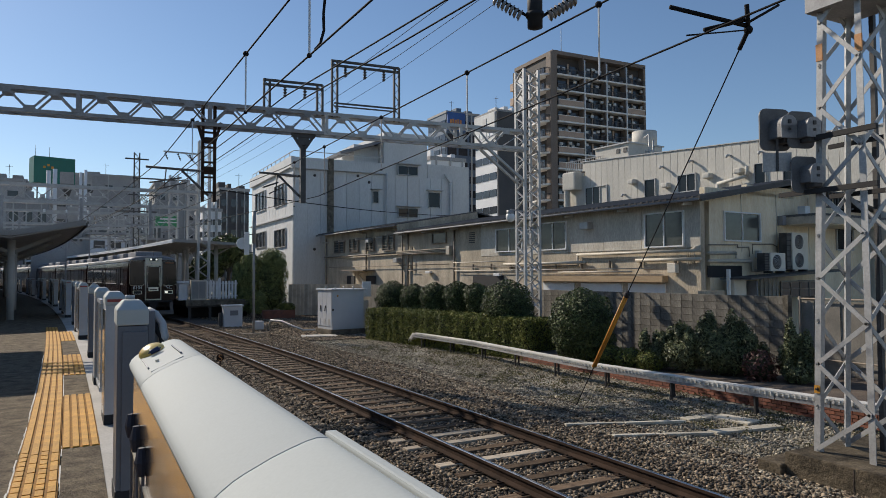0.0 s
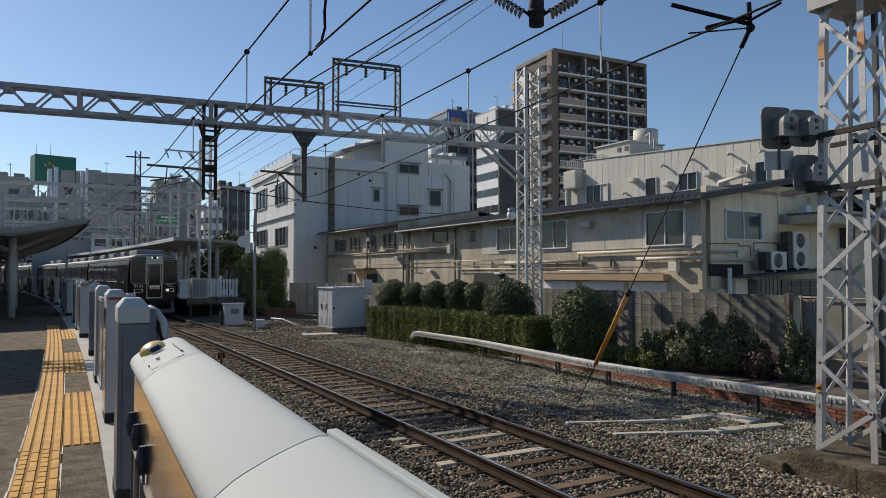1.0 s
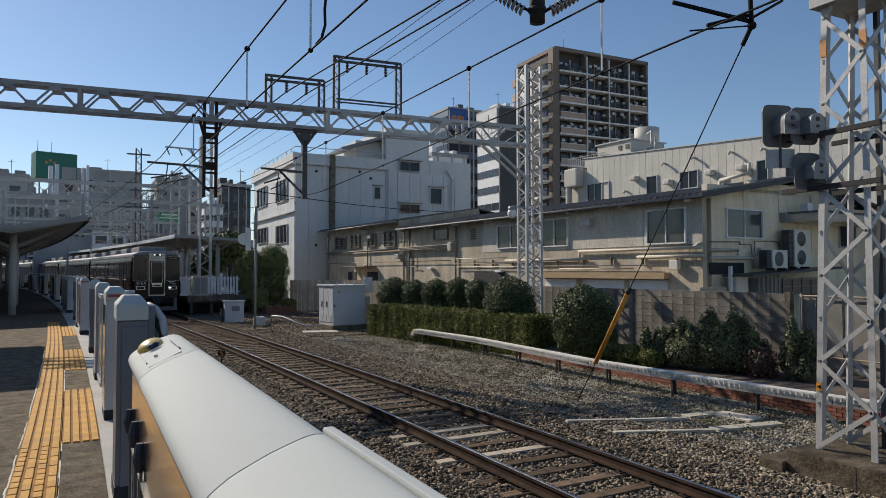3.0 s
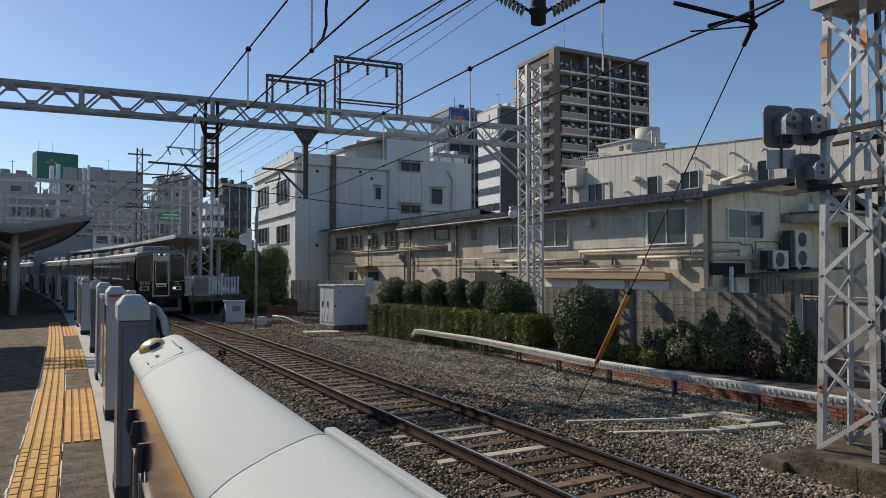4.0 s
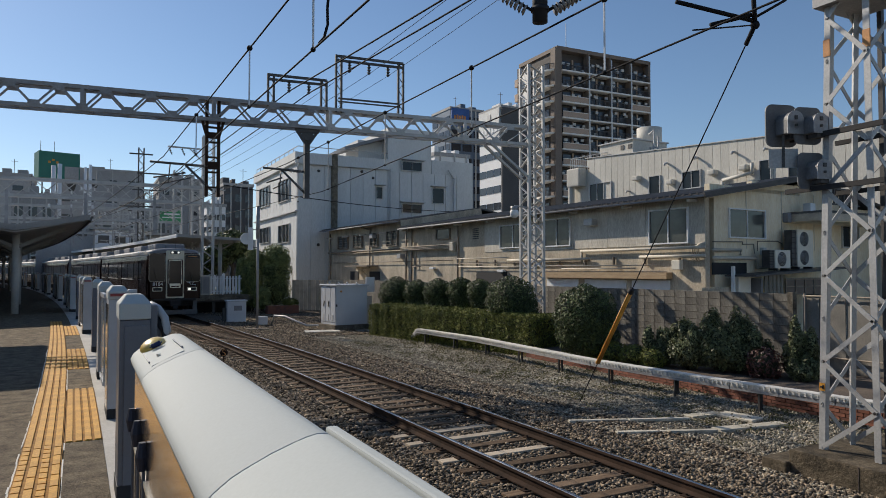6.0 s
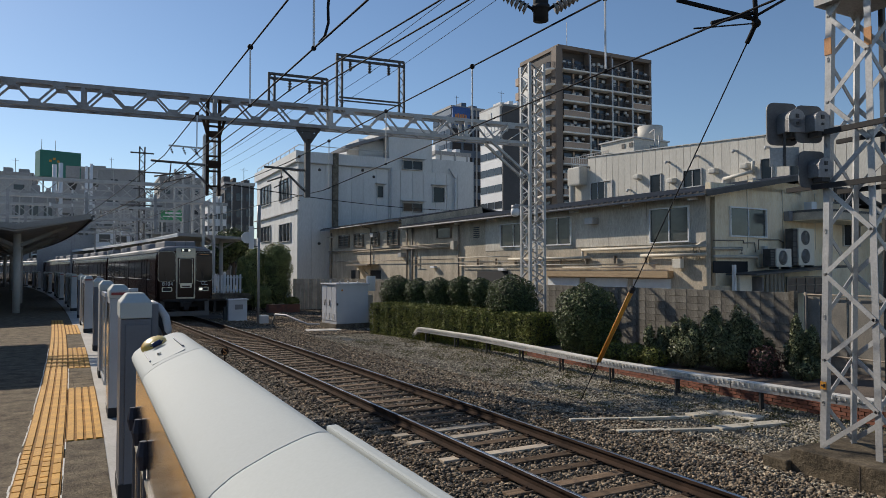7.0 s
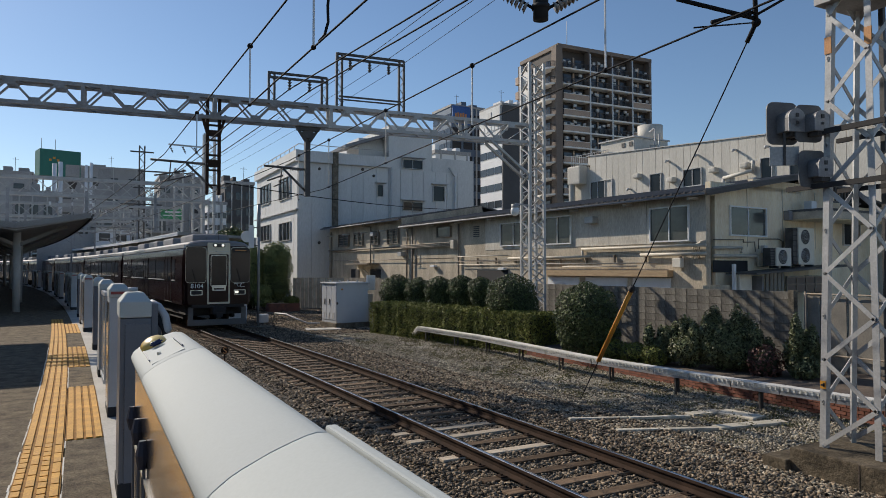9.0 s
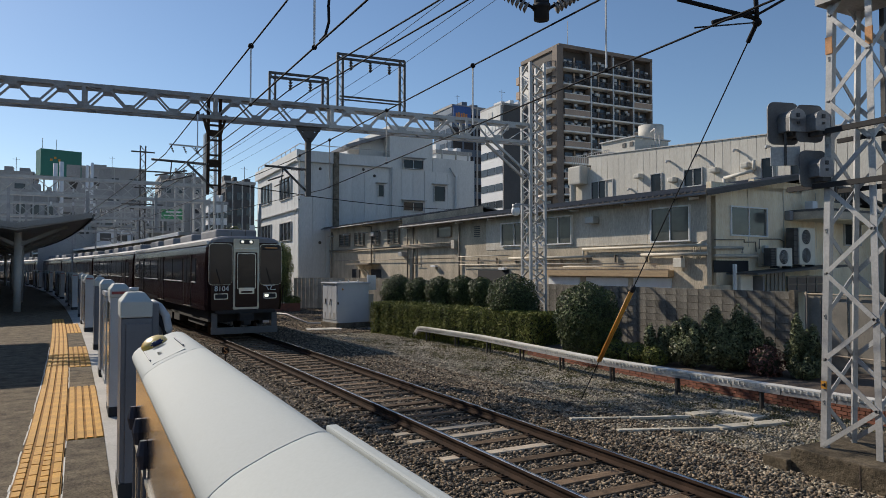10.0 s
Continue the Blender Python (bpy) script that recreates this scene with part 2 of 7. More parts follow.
    curtain=mat("pale_curtain", (0.40, 0.34, 0.26), (0.28, 0.24, 0.18), 0.9, scale=3, fine=30, bump=0),
    far_glass=mat("far_window_glass", (0.05, 0.055, 0.065), (0.03, 0.034, 0.04), 0.15, scale=0.3, fine=3, bump=0),
    trough_pale=mat("pale_trough_concrete", (0.70, 0.675, 0.61), (0.54, 0.52, 0.47), 0.8, scale=2, fine=40),
    wood_tan=mat("tan_timber", (0.46, 0.33, 0.19), (0.34, 0.235, 0.13), 0.8, scale=2, fine=30, stretch=(6, 1, 6), bump=0.2),
    leaf_glass=mat("gate_glass", (0.30, 0.32, 0.33), (0.24, 0.26, 0.27), 0.08, scale=1, fine=20, bump=0, grime=0.05),
    canopy=mat("canopy_pale_steel", (0.34, 0.33, 0.31), (0.25, 0.24, 0.225), 0.6, scale=0.8, fine=30, bump=0.05),
)


# -- building blocks --
def box(bm, c, s, rz=0.0, bevel=0.0):
    """A box of size s centred at c, turned by rz degrees about its upright axis."""
    g = bmesh.ops.create_cube(bm, size=1.0, matrix=pose(*c, 0, 0, rz) @ Matrix.Diagonal((*s, 1)))
    if bevel:
        es = list({e for v in g["verts"] for e in v.link_edges})
        bmesh.ops.bevel(bm, geom=es, offset=bevel, segments=2, affect="EDGES", profile=0.6)


def bar(bm, a, b, w, h=None):
    """A square-edged bar from a to b."""
    a, b = Vector(a), Vector(b)
    d = b - a
    m = Matrix.Translation((a + b) / 2) @ d.to_track_quat("Z", "Y").to_matrix().to_4x4()
    bmesh.ops.create_cube(bm, size=1.0, matrix=m @ Matrix.Diagonal((w, h or w, d.length, 1)))


def rod(bm, a, b, r, n=8, r2=None):
    a, b = Vector(a), Vector(b)
    d = b - a
    m = Matrix.Translation((a + b) / 2) @ d.to_track_quat("Z", "Y").to_matrix().to_4x4()
    bmesh.ops.create_cone(bm, cap_ends=True, segments=n, radius1=r, radius2=r if r2 is None else r2, depth=d.length, matrix=m)


def part(name, bm, material, parent=None, label="", smooth=False):
    """One mesh object out of a bmesh, under its thing or on its own."""
    me = bpy.data.meshes.new(name)
    bmesh.ops.recalc_face_normals(bm, faces=bm.faces[:])
    bm.to_mesh(me)
    bm.free()
    me.materials.append(M[material])
    if smooth:
        me.shade_smooth()
    ob = new(name, me)
    if parent:
        ob.parent = parent
    if label:
        ob["label"] = label
    return ob


def thing(name, label, category, at=None, group="", kind=""):
    ob = new(name)
    ob.empty_display_size = 0.2
    if at is not None:
        ob.matrix_basis = at
    return tagged(ob, label, category, group, kind)


def boxes(name, material, items, parent=None, label="", bevel=0.0):
    bm = bmesh.new()
    for it in items:
        box(bm, *it, bevel=bevel)
    return part(name, bm, material, parent, label)


def bars(name, material, items, parent=None, label=""):
    bm = bmesh.new()
    for a, b, w, h in items:
        bar(bm, a, b, w, h)
    return part(name, bm, material, parent, label)


def rods(name, material, items, parent=None, label="", n=8):
    bm = bmesh.new()
    for a, b, r in items:
        rod(bm, a, b, r, n)
    return part(name, bm, material, parent, label, smooth=n > 6)


def tube(name, material, pts, r, parent=None, label="", n=6):
    """A tube along a line of points."""
    bm = bmesh.new()
    rings = []
    for i, p in enumerate(pts):
        p = Vector(p)
        d = Vector(pts[min(i + 1, len(pts) - 1)]) - Vector(pts[max(i - 1, 0)])
        q = d.to_track_quat("Z", "Y").to_matrix()
        rings.append([bm.verts.new(p + q @ Vector((r * math.cos(6.2832 * k / n), r * math.sin(6.2832 * k / n), 0))) for k in range(n)])
    for u, v in zip(rings, rings[1:]):
        for k in range(n):
            bm.faces.new((u[k], u[(k + 1) % n], v[(k + 1) % n], v[k]))
    bm.faces.new(rings[0][::-1])
    bm.faces.new(rings[-1])
    return part(name, bm, material, parent, label, smooth=True)


# -- the curve that the line follows: it bends left away from the camera --
BEND, TRACK_X = 0.00206, 5.478


def along(s, off=0.0):
    """The place s metres along the line, off metres to the right of the track's middle, and the heading there."""
    th = s * BEND
    return TRACK_X - (1 - math.cos(th)) / BEND + math.cos(th) * off, math.sin(th) / BEND + math.sin(th) * off, th


def sweep(name, material, section, s0, s1, step=2.0, parent=None, label=""):
    """A bar of the given cross-section (offset, height) laid along the line."""
    bm = bmesh.new()
    n = max(2, int((s1 - s0) / step) + 1)
    rings = []
    for i in range(n):
        s = s0 + (s1 - s0) * i / (n - 1)
        ring = []
        for o, h in section:
            x, y, _ = along(s, o)
            ring.append(bm.verts.new((x, y, h)))
        rings.append(ring)
    k = len(section)
    for u, v in zip(rings, rings[1:]):
        for i in range(k):
            bm.faces.new((u[i], u[(i + 1) % k], v[(i + 1) % k], v[i]))
    bm.faces.new(rings[0])
    bm.faces.new(rings[-1][::-1])
    return part(name, bm, material, parent, label)


# -- ground --
GROUND = -0.22
bm = bmesh.new()
bmesh.ops.create_grid(bm, x_segments=1, y_segments=1, size=1500, matrix=pose(0, 0, GROUND - 0.06))
tagged(part("ground", bm, "gravel"), "grey gravel ground reaching to the horizon", "ground", kind="structure")
tagged(sweep("ballast_bed", "ballast", [(-5.2, -0.3), (-5.2, -0.2), (-1.6, -0.185), (1.6, -0.185), (2.6, -0.21), (4.2, -0.3)], -14, 190),
       "dark brown crushed stone ballast under the track", "ballast", kind="structure")


def scatter_stones(name, material, label, category, count, place, lo, hi, seed):
    """Many small angular stones in one mesh of kind stuff; place(rng, n) gives their x, y, z."""
    rng = np.random.default_rng(seed)
    p = place(rng, count)
    n = len(p)
    corners = np.array([(sx, sy, sz) for sx in (-1, 1) for sy in (-1, 1) for sz in (-1, 1)], float)
    v = corners[None] * rng.uniform(0.25, 1.0, (n, 8, 3))
    a, b = rng.uniform(0, 6.283, n), rng.uniform(-0.6, 0.6, n)
    ca, sa, cb, sb = np.cos(a), np.sin(a), np.cos(b), np.sin(b)
    x = v[:, :, 0] * ca[:, None] - v[:, :, 1] * sa[:, None]
    y = v[:, :, 0] * sa[:, None] + v[:, :, 1] * ca[:, None]
    zz = v[:, :, 2] * 0.75
    y, zz = y * cb[:, None] - zz * sb[:, None], y * sb[:, None] + zz * cb[:, None]
    s = rng.uniform(lo, hi, n)[:, None]
    verts = np.stack([x * s + p[:, 0:1], y * s + p[:, 1:2], zz * s + p[:, 2:3]], 2).reshape(-1, 3)
    quads = np.array([(0, 1, 3, 2), (4, 6, 7, 5), (0, 4, 5, 1), (2, 3, 7, 6), (0, 2, 6, 4), (1, 5, 7, 3)])
    faces = (np.arange(n)[:, None, None] * 8 + quads[None]).reshape(-1, 4)
    me = bpy.data.meshes.new(name)
    me.vertices.add(len(verts))
    me.vertices.foreach_set("co", verts.ravel())
    me.loops.add(faces.size)
    me.loops.foreach_set("vertex_index", faces.ravel())
    me.polygons.add(len(faces))
    me.polygons.foreach_set("loop_start", np.arange(0, faces.size, 4))
    me.polygons.foreach_set("loop_total", np.full(len(faces), 4))
    me.update(calc_edges=True)
    me.materials.append(M[material])
    return tagged(new(name, me), label, category, kind="stuff")


SLEEPER_STEP, SLEEPER_0 = 0.52, 6.2


def bed_places(rng, n):
    s = 3.5 + 34 * rng.random(n) ** 2.0
    o = rng.uniform(-3.6, 3.0, n)
    th = s * BEND
    on_sleeper = (np.abs((s - SLEEPER_0 + SLEEPER_STEP / 2) % SLEEPER_STEP - SLEEPER_STEP / 2) < 0.095) & (np.abs(o) < 1.15)
    on_rail = np.abs(np.abs(o) - 0.75) < 0.10
    keep = ~(on_rail | (on_sleeper & (rng.random(n) < 0.93)))
    x = TRACK_X - (1 - np.cos(th)) / BEND + np.cos(th) * o
    y = np.sin(th) / BEND + np.sin(th) * o
    z = np.where(np.abs(o) > 1.6, -0.2 - np.clip(np.abs(o) - 1.6, 0, 1) * 0.02, -0.185) + np.where(np.abs(o) < 1.25, rng.uniform(-0.02, 0.012, n), rng.uniform(-0.012, 0.030, n))
    return np.stack([x, y, z], 1)[keep]


def side_places(rng, n):
    y = 4.5 + 26 * rng.random(n) ** 1.7
    x = 7.6 + 4.6 * rng.random(n) ** 1.2
    patch = np.sin(x * 1.9 + 0.7) * np.sin(y * 0.8) + rng.normal(0, 0.5, n)
    keep = (patch > -0.75) & (rng.random(n) > (x - 7.6) / 11)
    o = x - TRACK_X + y * y * BEND / 2
    z = np.maximum(-0.275, np.interp(o, [1.6, 2.6, 4.2], [-0.195, -0.215, -0.305]))
    return np.stack([x, y, z + rng.uniform(0, 0.02, n)], 1)[keep]


scatter_stones("ballast_stones", "stone", "angular brown and grey ballast stones around the track", "ballast", 135000, bed_places, 0.014, 0.034, 3)
scatter_stones("loose_gravel", "stone_grey", "loose grey gravel beside the track", "gravel", 80000, side_places, 0.009, 0.026, 4)



def far_places(rng, n):
    y = 27 + 20 * rng.random(n) ** 1.3
    x = 6.3 + 7.5 * rng.random(n)
    return np.stack([x, y, np.full(n, -0.27) + rng.uniform(0, 0.03, n)], 1)


scatter_stones("far_gravel", "stone", "brown and grey gravel beyond the cabinet", "gravel", 26000, far_places, 0.02, 0.055, 5)

# -- track --
track = thing("railway_track", "rusty steel rails on weathered wooden sleepers, curving away", "railway track", kind="structure")
for side in (-0.75, 0.75):
    rail = sweep("rail", "rail_side", [(side - 0.065, -0.15), (side - 0.065, -0.135), (side - 0.012, -0.11), (side - 0.012, -0.045), (side - 0.033, -0.035),
                                      (side - 0.033, -0.004), (side + 0.033, -0.004), (side + 0.033, -0.035), (side + 0.012, -0.045), (side + 0.012, -0.11),
                                      (side + 0.065, -0.135), (side + 0.065, -0.15)], -12, 180, 2.0, track)
    sweep("running_surface", "rail_top", [(side - 0.024, -0.003), (side - 0.018, 0.001), (side + 0.018, 0.001), (side + 0.024, -0.003)], -12, 180, 2.0, rail, "polished rail head")
bm = bmesh.new()
box(bm, (0, 0, 0), (2.3, 0.17, 0.14), bevel=0.012)
worn = part("sleeper", bm, "sleeper", track)
bm = bmesh.new()
box(bm, (0, 0, 0), (2.3, 0.17, 0.14), bevel=0.012)
pale = part("sleeper", bm, "pale_wood", track, "newer pale wooden sleeper")
bm = bmesh.new()
for dx in (-0.11, 0.11):
    box(bm, (dx, 0, 0.008), (0.10, 0.11, 0.016))
    rod(bm, (dx, 0, 0.0), (dx, 0, 0.035), 0.018, 6)
clip = part("rail_clip", bm, "rail_side", track)
for k in range(-8, 130):
    s = SLEEPER_0 + SLEEPER_STEP * k
    x, y, th = along(s)
    ob = (pale if k in (4, 6, 7) else worn).copy()
    scene.collection.objects.link(ob)
    ob.matrix_basis = pose(x, y, -0.222 + random.uniform(-0.006, 0.004), 0, 0, math.degrees(th) + random.uniform(-0.7, 0.7))
    if -4 <= k < 36:
        for side in (-0.75, 0.75):
            cx, cy, _ = along(s, side)
            c = clip.copy()
            scene.collection.objects.link(c)
            c.matrix_basis = pose(cx, cy, -0.152, 0, 0, math.degrees(th))
x, y, th = along(SLEEPER_0 - SLEEPER_STEP * 9)
for ob in (worn, pale, clip):
    ob.matrix_basis = pose(x, y - (ob is pale) * SLEEPER_STEP, -0.222 if ob is not clip else -0.152, 0, 0, 0)

# -- platform --
PLAT = 0.92
platform = tagged(sweep("platform", "asphalt", [(-16, -0.25), (-16, PLAT), (-5.22, PLAT), (-5.22, -0.25)], -14, 190),
                  "dark asphalt station platform with patched surface", "platform", kind="structure")
edge = tagged(sweep("platform_edge", "concrete", [(-5.40, PLAT - 0.1), (-5.40, PLAT + 0.008), (-4.75, PLAT + 0.008), (-4.75, PLAT - 0.25), (-5.2, PLAT - 0.25)], -14, 190),
              "pale concrete edge slab of the platform", "platform edge", kind="structure")


def tactile_tile(dots):
    bm = bmesh.new()
    box(bm, (0, 0, 0.004), (0.2985, 0.2985, 0.02), bevel=0.002)
    for i in range(4):
        x = -0.1125 + 0.075 * i
        if dots:
            cuts = ((-0.148, -0.02), (0.005, 0.148)) if i % 2 else ((-0.148, -0.085), (-0.06, 0.070), (0.095, 0.148))
        else:
            cuts = ((-0.149, 0.149),)
        for y0, y1 in cuts:
            box(bm, (x, (y0 + y1) / 2, 0.018), (0.050, y1 - y0, 0.012))
    tile = part("tactile_tile", bm, "tactile", platform)
    tile.data.materials.append(M["tactile_dirt"])
    for p in tile.data.polygons:
        p.material_index = int(p.center.z < 0.0145)
    return tile


tile_line, tile_dot = tactile_tile(False), tactile_tile(True)
spots = [(s, -5.75, tile_dot if s < 7 else tile_line) for s in [4.0 + 0.3 * i for i in range(64)]]
for s0, s1, cols in ((7.0, 10.0, (-5.445,)), (12.0, 15.0, (-5.445,)), (18.2, 21.2, (-5.445,))):
    for i in range(int((s1 - s0) / 0.3)):
        for o in cols:
            spots.append((s0 + 0.3 * i, o, tile_dot if s0 == 12.0 else tile_line))
for i, (s, o, src) in enumerate(spots):
    x, y, th = along(s, o)
    ob = src.copy()
    scene.collection.objects.link(ob)
    ob.matrix_basis = pose(x, y, PLAT + 0.0, 0, 0, math.degrees(th))
for s, ob in ((3.7, tile_line), (3.4, tile_dot)):
    x, y, th = along(s, -5.75)
    ob.matrix_basis = pose(x, y, PLAT, 0, 0, 0)
for s0, s1 in ((4.2, 6.83), (9.87, 11.83), (14.87, 18.03)):
    x, y, th = along((s0 + s1) / 2, -5.445)
    tagged(boxes("patch", "asphalt", [((x, y, PLAT + 0.006), (0.29, s1 - s0, 0.014), math.degrees(th))], platform))

bm = bmesh.new()
rg = random.Random(8)
for off, s0, s1 in ((-5.907, 4.0, 15.0), (-5.592, 4.0, 6.85), (-5.592, 9.87, 11.85)):
    s = s0
    while s < s1:
        step = rg.uniform(0.08, 0.30)
        if rg.random() < 0.95:
            x, y, th = along(s + step / 2, off + rg.uniform(-0.006, 0.006))
            box(bm, (x, y, PLAT + 0.005), (rg.uniform(0.008, 0.016), step, 0.014), math.degrees(th) + rg.uniform(-0.6, 0.6))
        s += step
tagged(part("joint_mortar", bm, "trough_pale", platform, "crumbling pale mortar along the tiles"), kind="stuff")


# -- platform gates --
GATE = [(0.191, 1.972), (0.187, 1.988), (0.194, 2.005), (0.205, 2.016), (0.219, 2.027), (0.237, 2.040), (0.259, 2.052), (0.311, 2.076), (0.349, 2.090), (0.380, 2.100),
        (0.402, 2.104), (0.420, 2.102), (0.434, 2.092), (0.442, 2.075), (0.445, 2.050), (0.445, 1.972)]


def gate_cap(bm, rings):
    """A length of the gate's sloping rounded cap; rings give (y, how full the section is there)."""
    rows = [[bm.verts.new((0.32 + (x - 0.32) * k, y, 1.972 + (z - 1.972) * (0.35 + 0.65 * k))) for x, z in GATE] for y, k in rings]
    n = len(GATE)
    for u, v in zip(rows, rows[1:]):
        for i in range(n):
            bm.faces.new((u[i], u[(i + 1) % n], v[(i + 1) % n], v[i]))
    bm.faces.new(rows[0])
    bm.faces.new(rows[-1][::-1])


gate = thing("platform_gate", "long white platform gate with sloping rounded top and polished side panel", "platform gate")
bm = bmesh.new()
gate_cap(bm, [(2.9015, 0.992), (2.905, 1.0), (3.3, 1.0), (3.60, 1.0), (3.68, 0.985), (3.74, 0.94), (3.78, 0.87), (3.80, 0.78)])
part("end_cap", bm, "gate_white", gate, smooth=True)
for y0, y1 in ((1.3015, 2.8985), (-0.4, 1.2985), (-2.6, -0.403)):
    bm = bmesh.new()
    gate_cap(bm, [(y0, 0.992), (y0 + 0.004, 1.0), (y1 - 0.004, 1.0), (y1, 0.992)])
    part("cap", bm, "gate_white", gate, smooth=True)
boxes("body", "gate_pale", [((0.325, 0.55, 1.45), (0.20, 6.2, 1.04))], gate)
boxes("side_panel", "mirror_panel", [((0.214, 0.55, 1.50), (0.012, 6.2, 0.92))], gate, "polished panel that mirrors the tiles", bevel=0.004)
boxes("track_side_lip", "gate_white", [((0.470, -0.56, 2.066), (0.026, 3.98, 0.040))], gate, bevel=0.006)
boxes("kick_plate", "black", [((0.208, 0.5, 0.995), (0.02, 6.2, 0.14))], gate)
boxes("rail_trim", "silver", [((0.203, 0.5, 1.60), (0.010, 6.2, 0.016))], gate, "thin silver trim")
# the sloping hatch in the end cap, with its lamp
TILT = math.degrees(math.atan2(0.076, 0.163))
bm = bmesh.new()
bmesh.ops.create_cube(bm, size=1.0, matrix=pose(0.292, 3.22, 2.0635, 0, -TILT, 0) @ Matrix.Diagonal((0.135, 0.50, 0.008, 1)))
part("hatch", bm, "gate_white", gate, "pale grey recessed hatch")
for dx in (-0.070, 0.070):
    bm = bmesh.new()
    bmesh.ops.create_cube(bm, size=1.0, matrix=pose(0.292 + dx * 0.91, 3.24, 2.070 + dx * 0.42, 0, -TILT, 0) @ Matrix.Diagonal((0.006, 0.34, 0.008, 1)))
    part("hatch_seam", bm, "gate_grey", gate)
bm = bmesh.new()
rod(bm, (0.27, 3.14, 2.058), (0.268, 3.14, 2.068), 0.008, 10)
part("screw", bm, "silver", gate)
bm = bmesh.new()
bmesh.ops.create_uvsphere(bm, u_segments=20, v_segments=10, radius=1.0, matrix=pose(0.275, 3.50, 2.066, 0, -TILT, 0) @ Matrix.Diagonal((0.060, 0.085, 0.036, 1)))
lamp = part("warning_lamp", bm, "lamp_yellow", gate, "yellow rounded warning lamp", smooth=True)
bm = bmesh.new()
bmesh.ops.create_cube(bm, size=1.0, matrix=pose(0.278, 3.385, 2.082, 0, -TILT, 0) @ Matrix.Diagonal((0.058, 0.045, 0.020, 1)))
bmesh.ops.bevel(bm, geom=bm.edges[:], offset=0.008, segments=2, affect="EDGES")
part("lens", bm, "blue_lens", lamp, "dark blue lens", smooth=True)
for y, zz in ((3.60, 1.706), (3.22, 1.722), (2.90, 1.70)):
    bm = bmesh.new()
    rod(bm, (0.194, y, zz), (0.194, y, zz + 0.055), 0.026, 8, 0.014)
    rod(bm, (0.194, y, zz - 0.055), (0.194, y, zz), 0.014, 8, 0.026)
    part("hinge_knob", bm, "gate_dark_blue", gate, "dark blue rubber hinge knob")
    rods("cord", "gate_grey", [((0.200, y, zz - 0.05), (0.200, y - 0.01, zz - 0.42), 0.007)], gate, n=6)


def peaked_cap(bm, x0, x1, y0, y1, z0, z1, z2, in_x, in_y):
    """An upright band from z0 to z1 with its top drawn in to a narrow flat at z2."""
    lo = [(x0, y0), (x1, y0), (x1, y1), (x0, y1)]
    hi = [(x0 + in_x, y0 + in_y), (x1 - in_x, y0 + in_y), (x1 - in_x, y1 - in_y), (x0 + in_x, y1 - in_y)]
    rows = [[bm.verts.new((x, y, z)) for x, y in r] for r, z in ((lo, z0), (lo, z1), (hi, z2))]
    for u, v in zip(rows, rows[1:]):
        for i in range(4):
            bm.faces.new((u[i], u[(i + 1) % 4], v[(i + 1) % 4], v[i]))
    bm.faces.new(rows[0][::-1])
    bm.faces.new(rows[-1])
    bmesh.ops.bevel(bm, geom=bm.edges[:], offset=0.010, segments=2, affect="EDGES", profile=0.6)


gate_post = thing("gate_post", "slate grey gate post with a pale peaked top", "gate post", group="gate posts along the platform")
boxes("body", "gate_grey", [((0, 0, 0.583), (0.185, 0.34, 1.166))], gate_post, bevel=0.006)
boxes("front_panel", "gate_grey", [((0.014, -0.176, 0.57), (0.155, 0.014, 1.12))], gate_post, bevel=0.003)
bm = bmesh.new()
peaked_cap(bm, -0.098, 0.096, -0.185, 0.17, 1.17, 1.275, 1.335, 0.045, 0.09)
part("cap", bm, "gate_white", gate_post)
bm = bmesh.new()
rod(bm, (-0.01, -0.02, 1.34), (-0.01, -0.02, 1.365), 0.03, 12)
part("cap_stud", bm, "gate_pale", gate_post, smooth=True)
boxes("foot", "black", [((0, 0, 0.05), (0.195, 0.37, 0.10))], gate_post, bevel=0.004)
boxes("side_bracket", "gate_grey", [((0.118, 0.02, 1.13), (0.05, 0.26, 0.26))], gate_post, bevel=0.01)
for i, dz in enumerate((0.0, -0.085)):
    tube("grip", "gate_pale" if i == 0 else "black", [(0.10, -0.02, 1.262 + dz), (0.150, -0.05, 1.235 + dz), (0.190, -0.08, 1.17 + dz), (0.205, -0.10, 1.08 + dz), (0.205, -0.10, 0.96 + dz)], 0.026, gate_post, "curved rubber grip bar", 8)
boxes("side_cover", "gate_grey", [((0.150, 0.0, 0.98), (0.04, 0.14, 0.34))], gate_post, bevel=0.015)
gate_pier = thing("gate_pier", "pale grey gate housing with a red label", "gate post", group="gate posts along the platform")
boxes("body", "gate_pale", [((0, 0, 0.6), (0.18, 0.5, 1.2))], gate_pier, bevel=0.008)
boxes("side_panel", "mirror_panel", [((-0.093, 0, 0.62), (0.008, 0.46, 1.06))], gate_pier, "polished side panel")
bm = bmesh.new()
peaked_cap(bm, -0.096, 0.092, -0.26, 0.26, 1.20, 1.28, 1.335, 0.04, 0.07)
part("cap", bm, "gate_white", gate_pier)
boxes("label_strip", "red", [((-0.002, -0.263, 1.245), (0.150, 0.006, 0.028))], gate_pier)
boxes("foot", "black", [((0, 0, 0.05), (0.19, 0.51, 0.10))], gate_pier, bevel=0.004)
boxes("glass_leaf", "leaf_glass", [((0.05, 0.75, 0.62), (0.02, 1.0, 1.05))], gate_pier, "sliding glass leaf")
for z in (1.17, 0.08):
    boxes("leaf_rail", "gate_pale", [((0.05, 0.75, z), (0.04, 1.02, 0.05))], gate_pier)


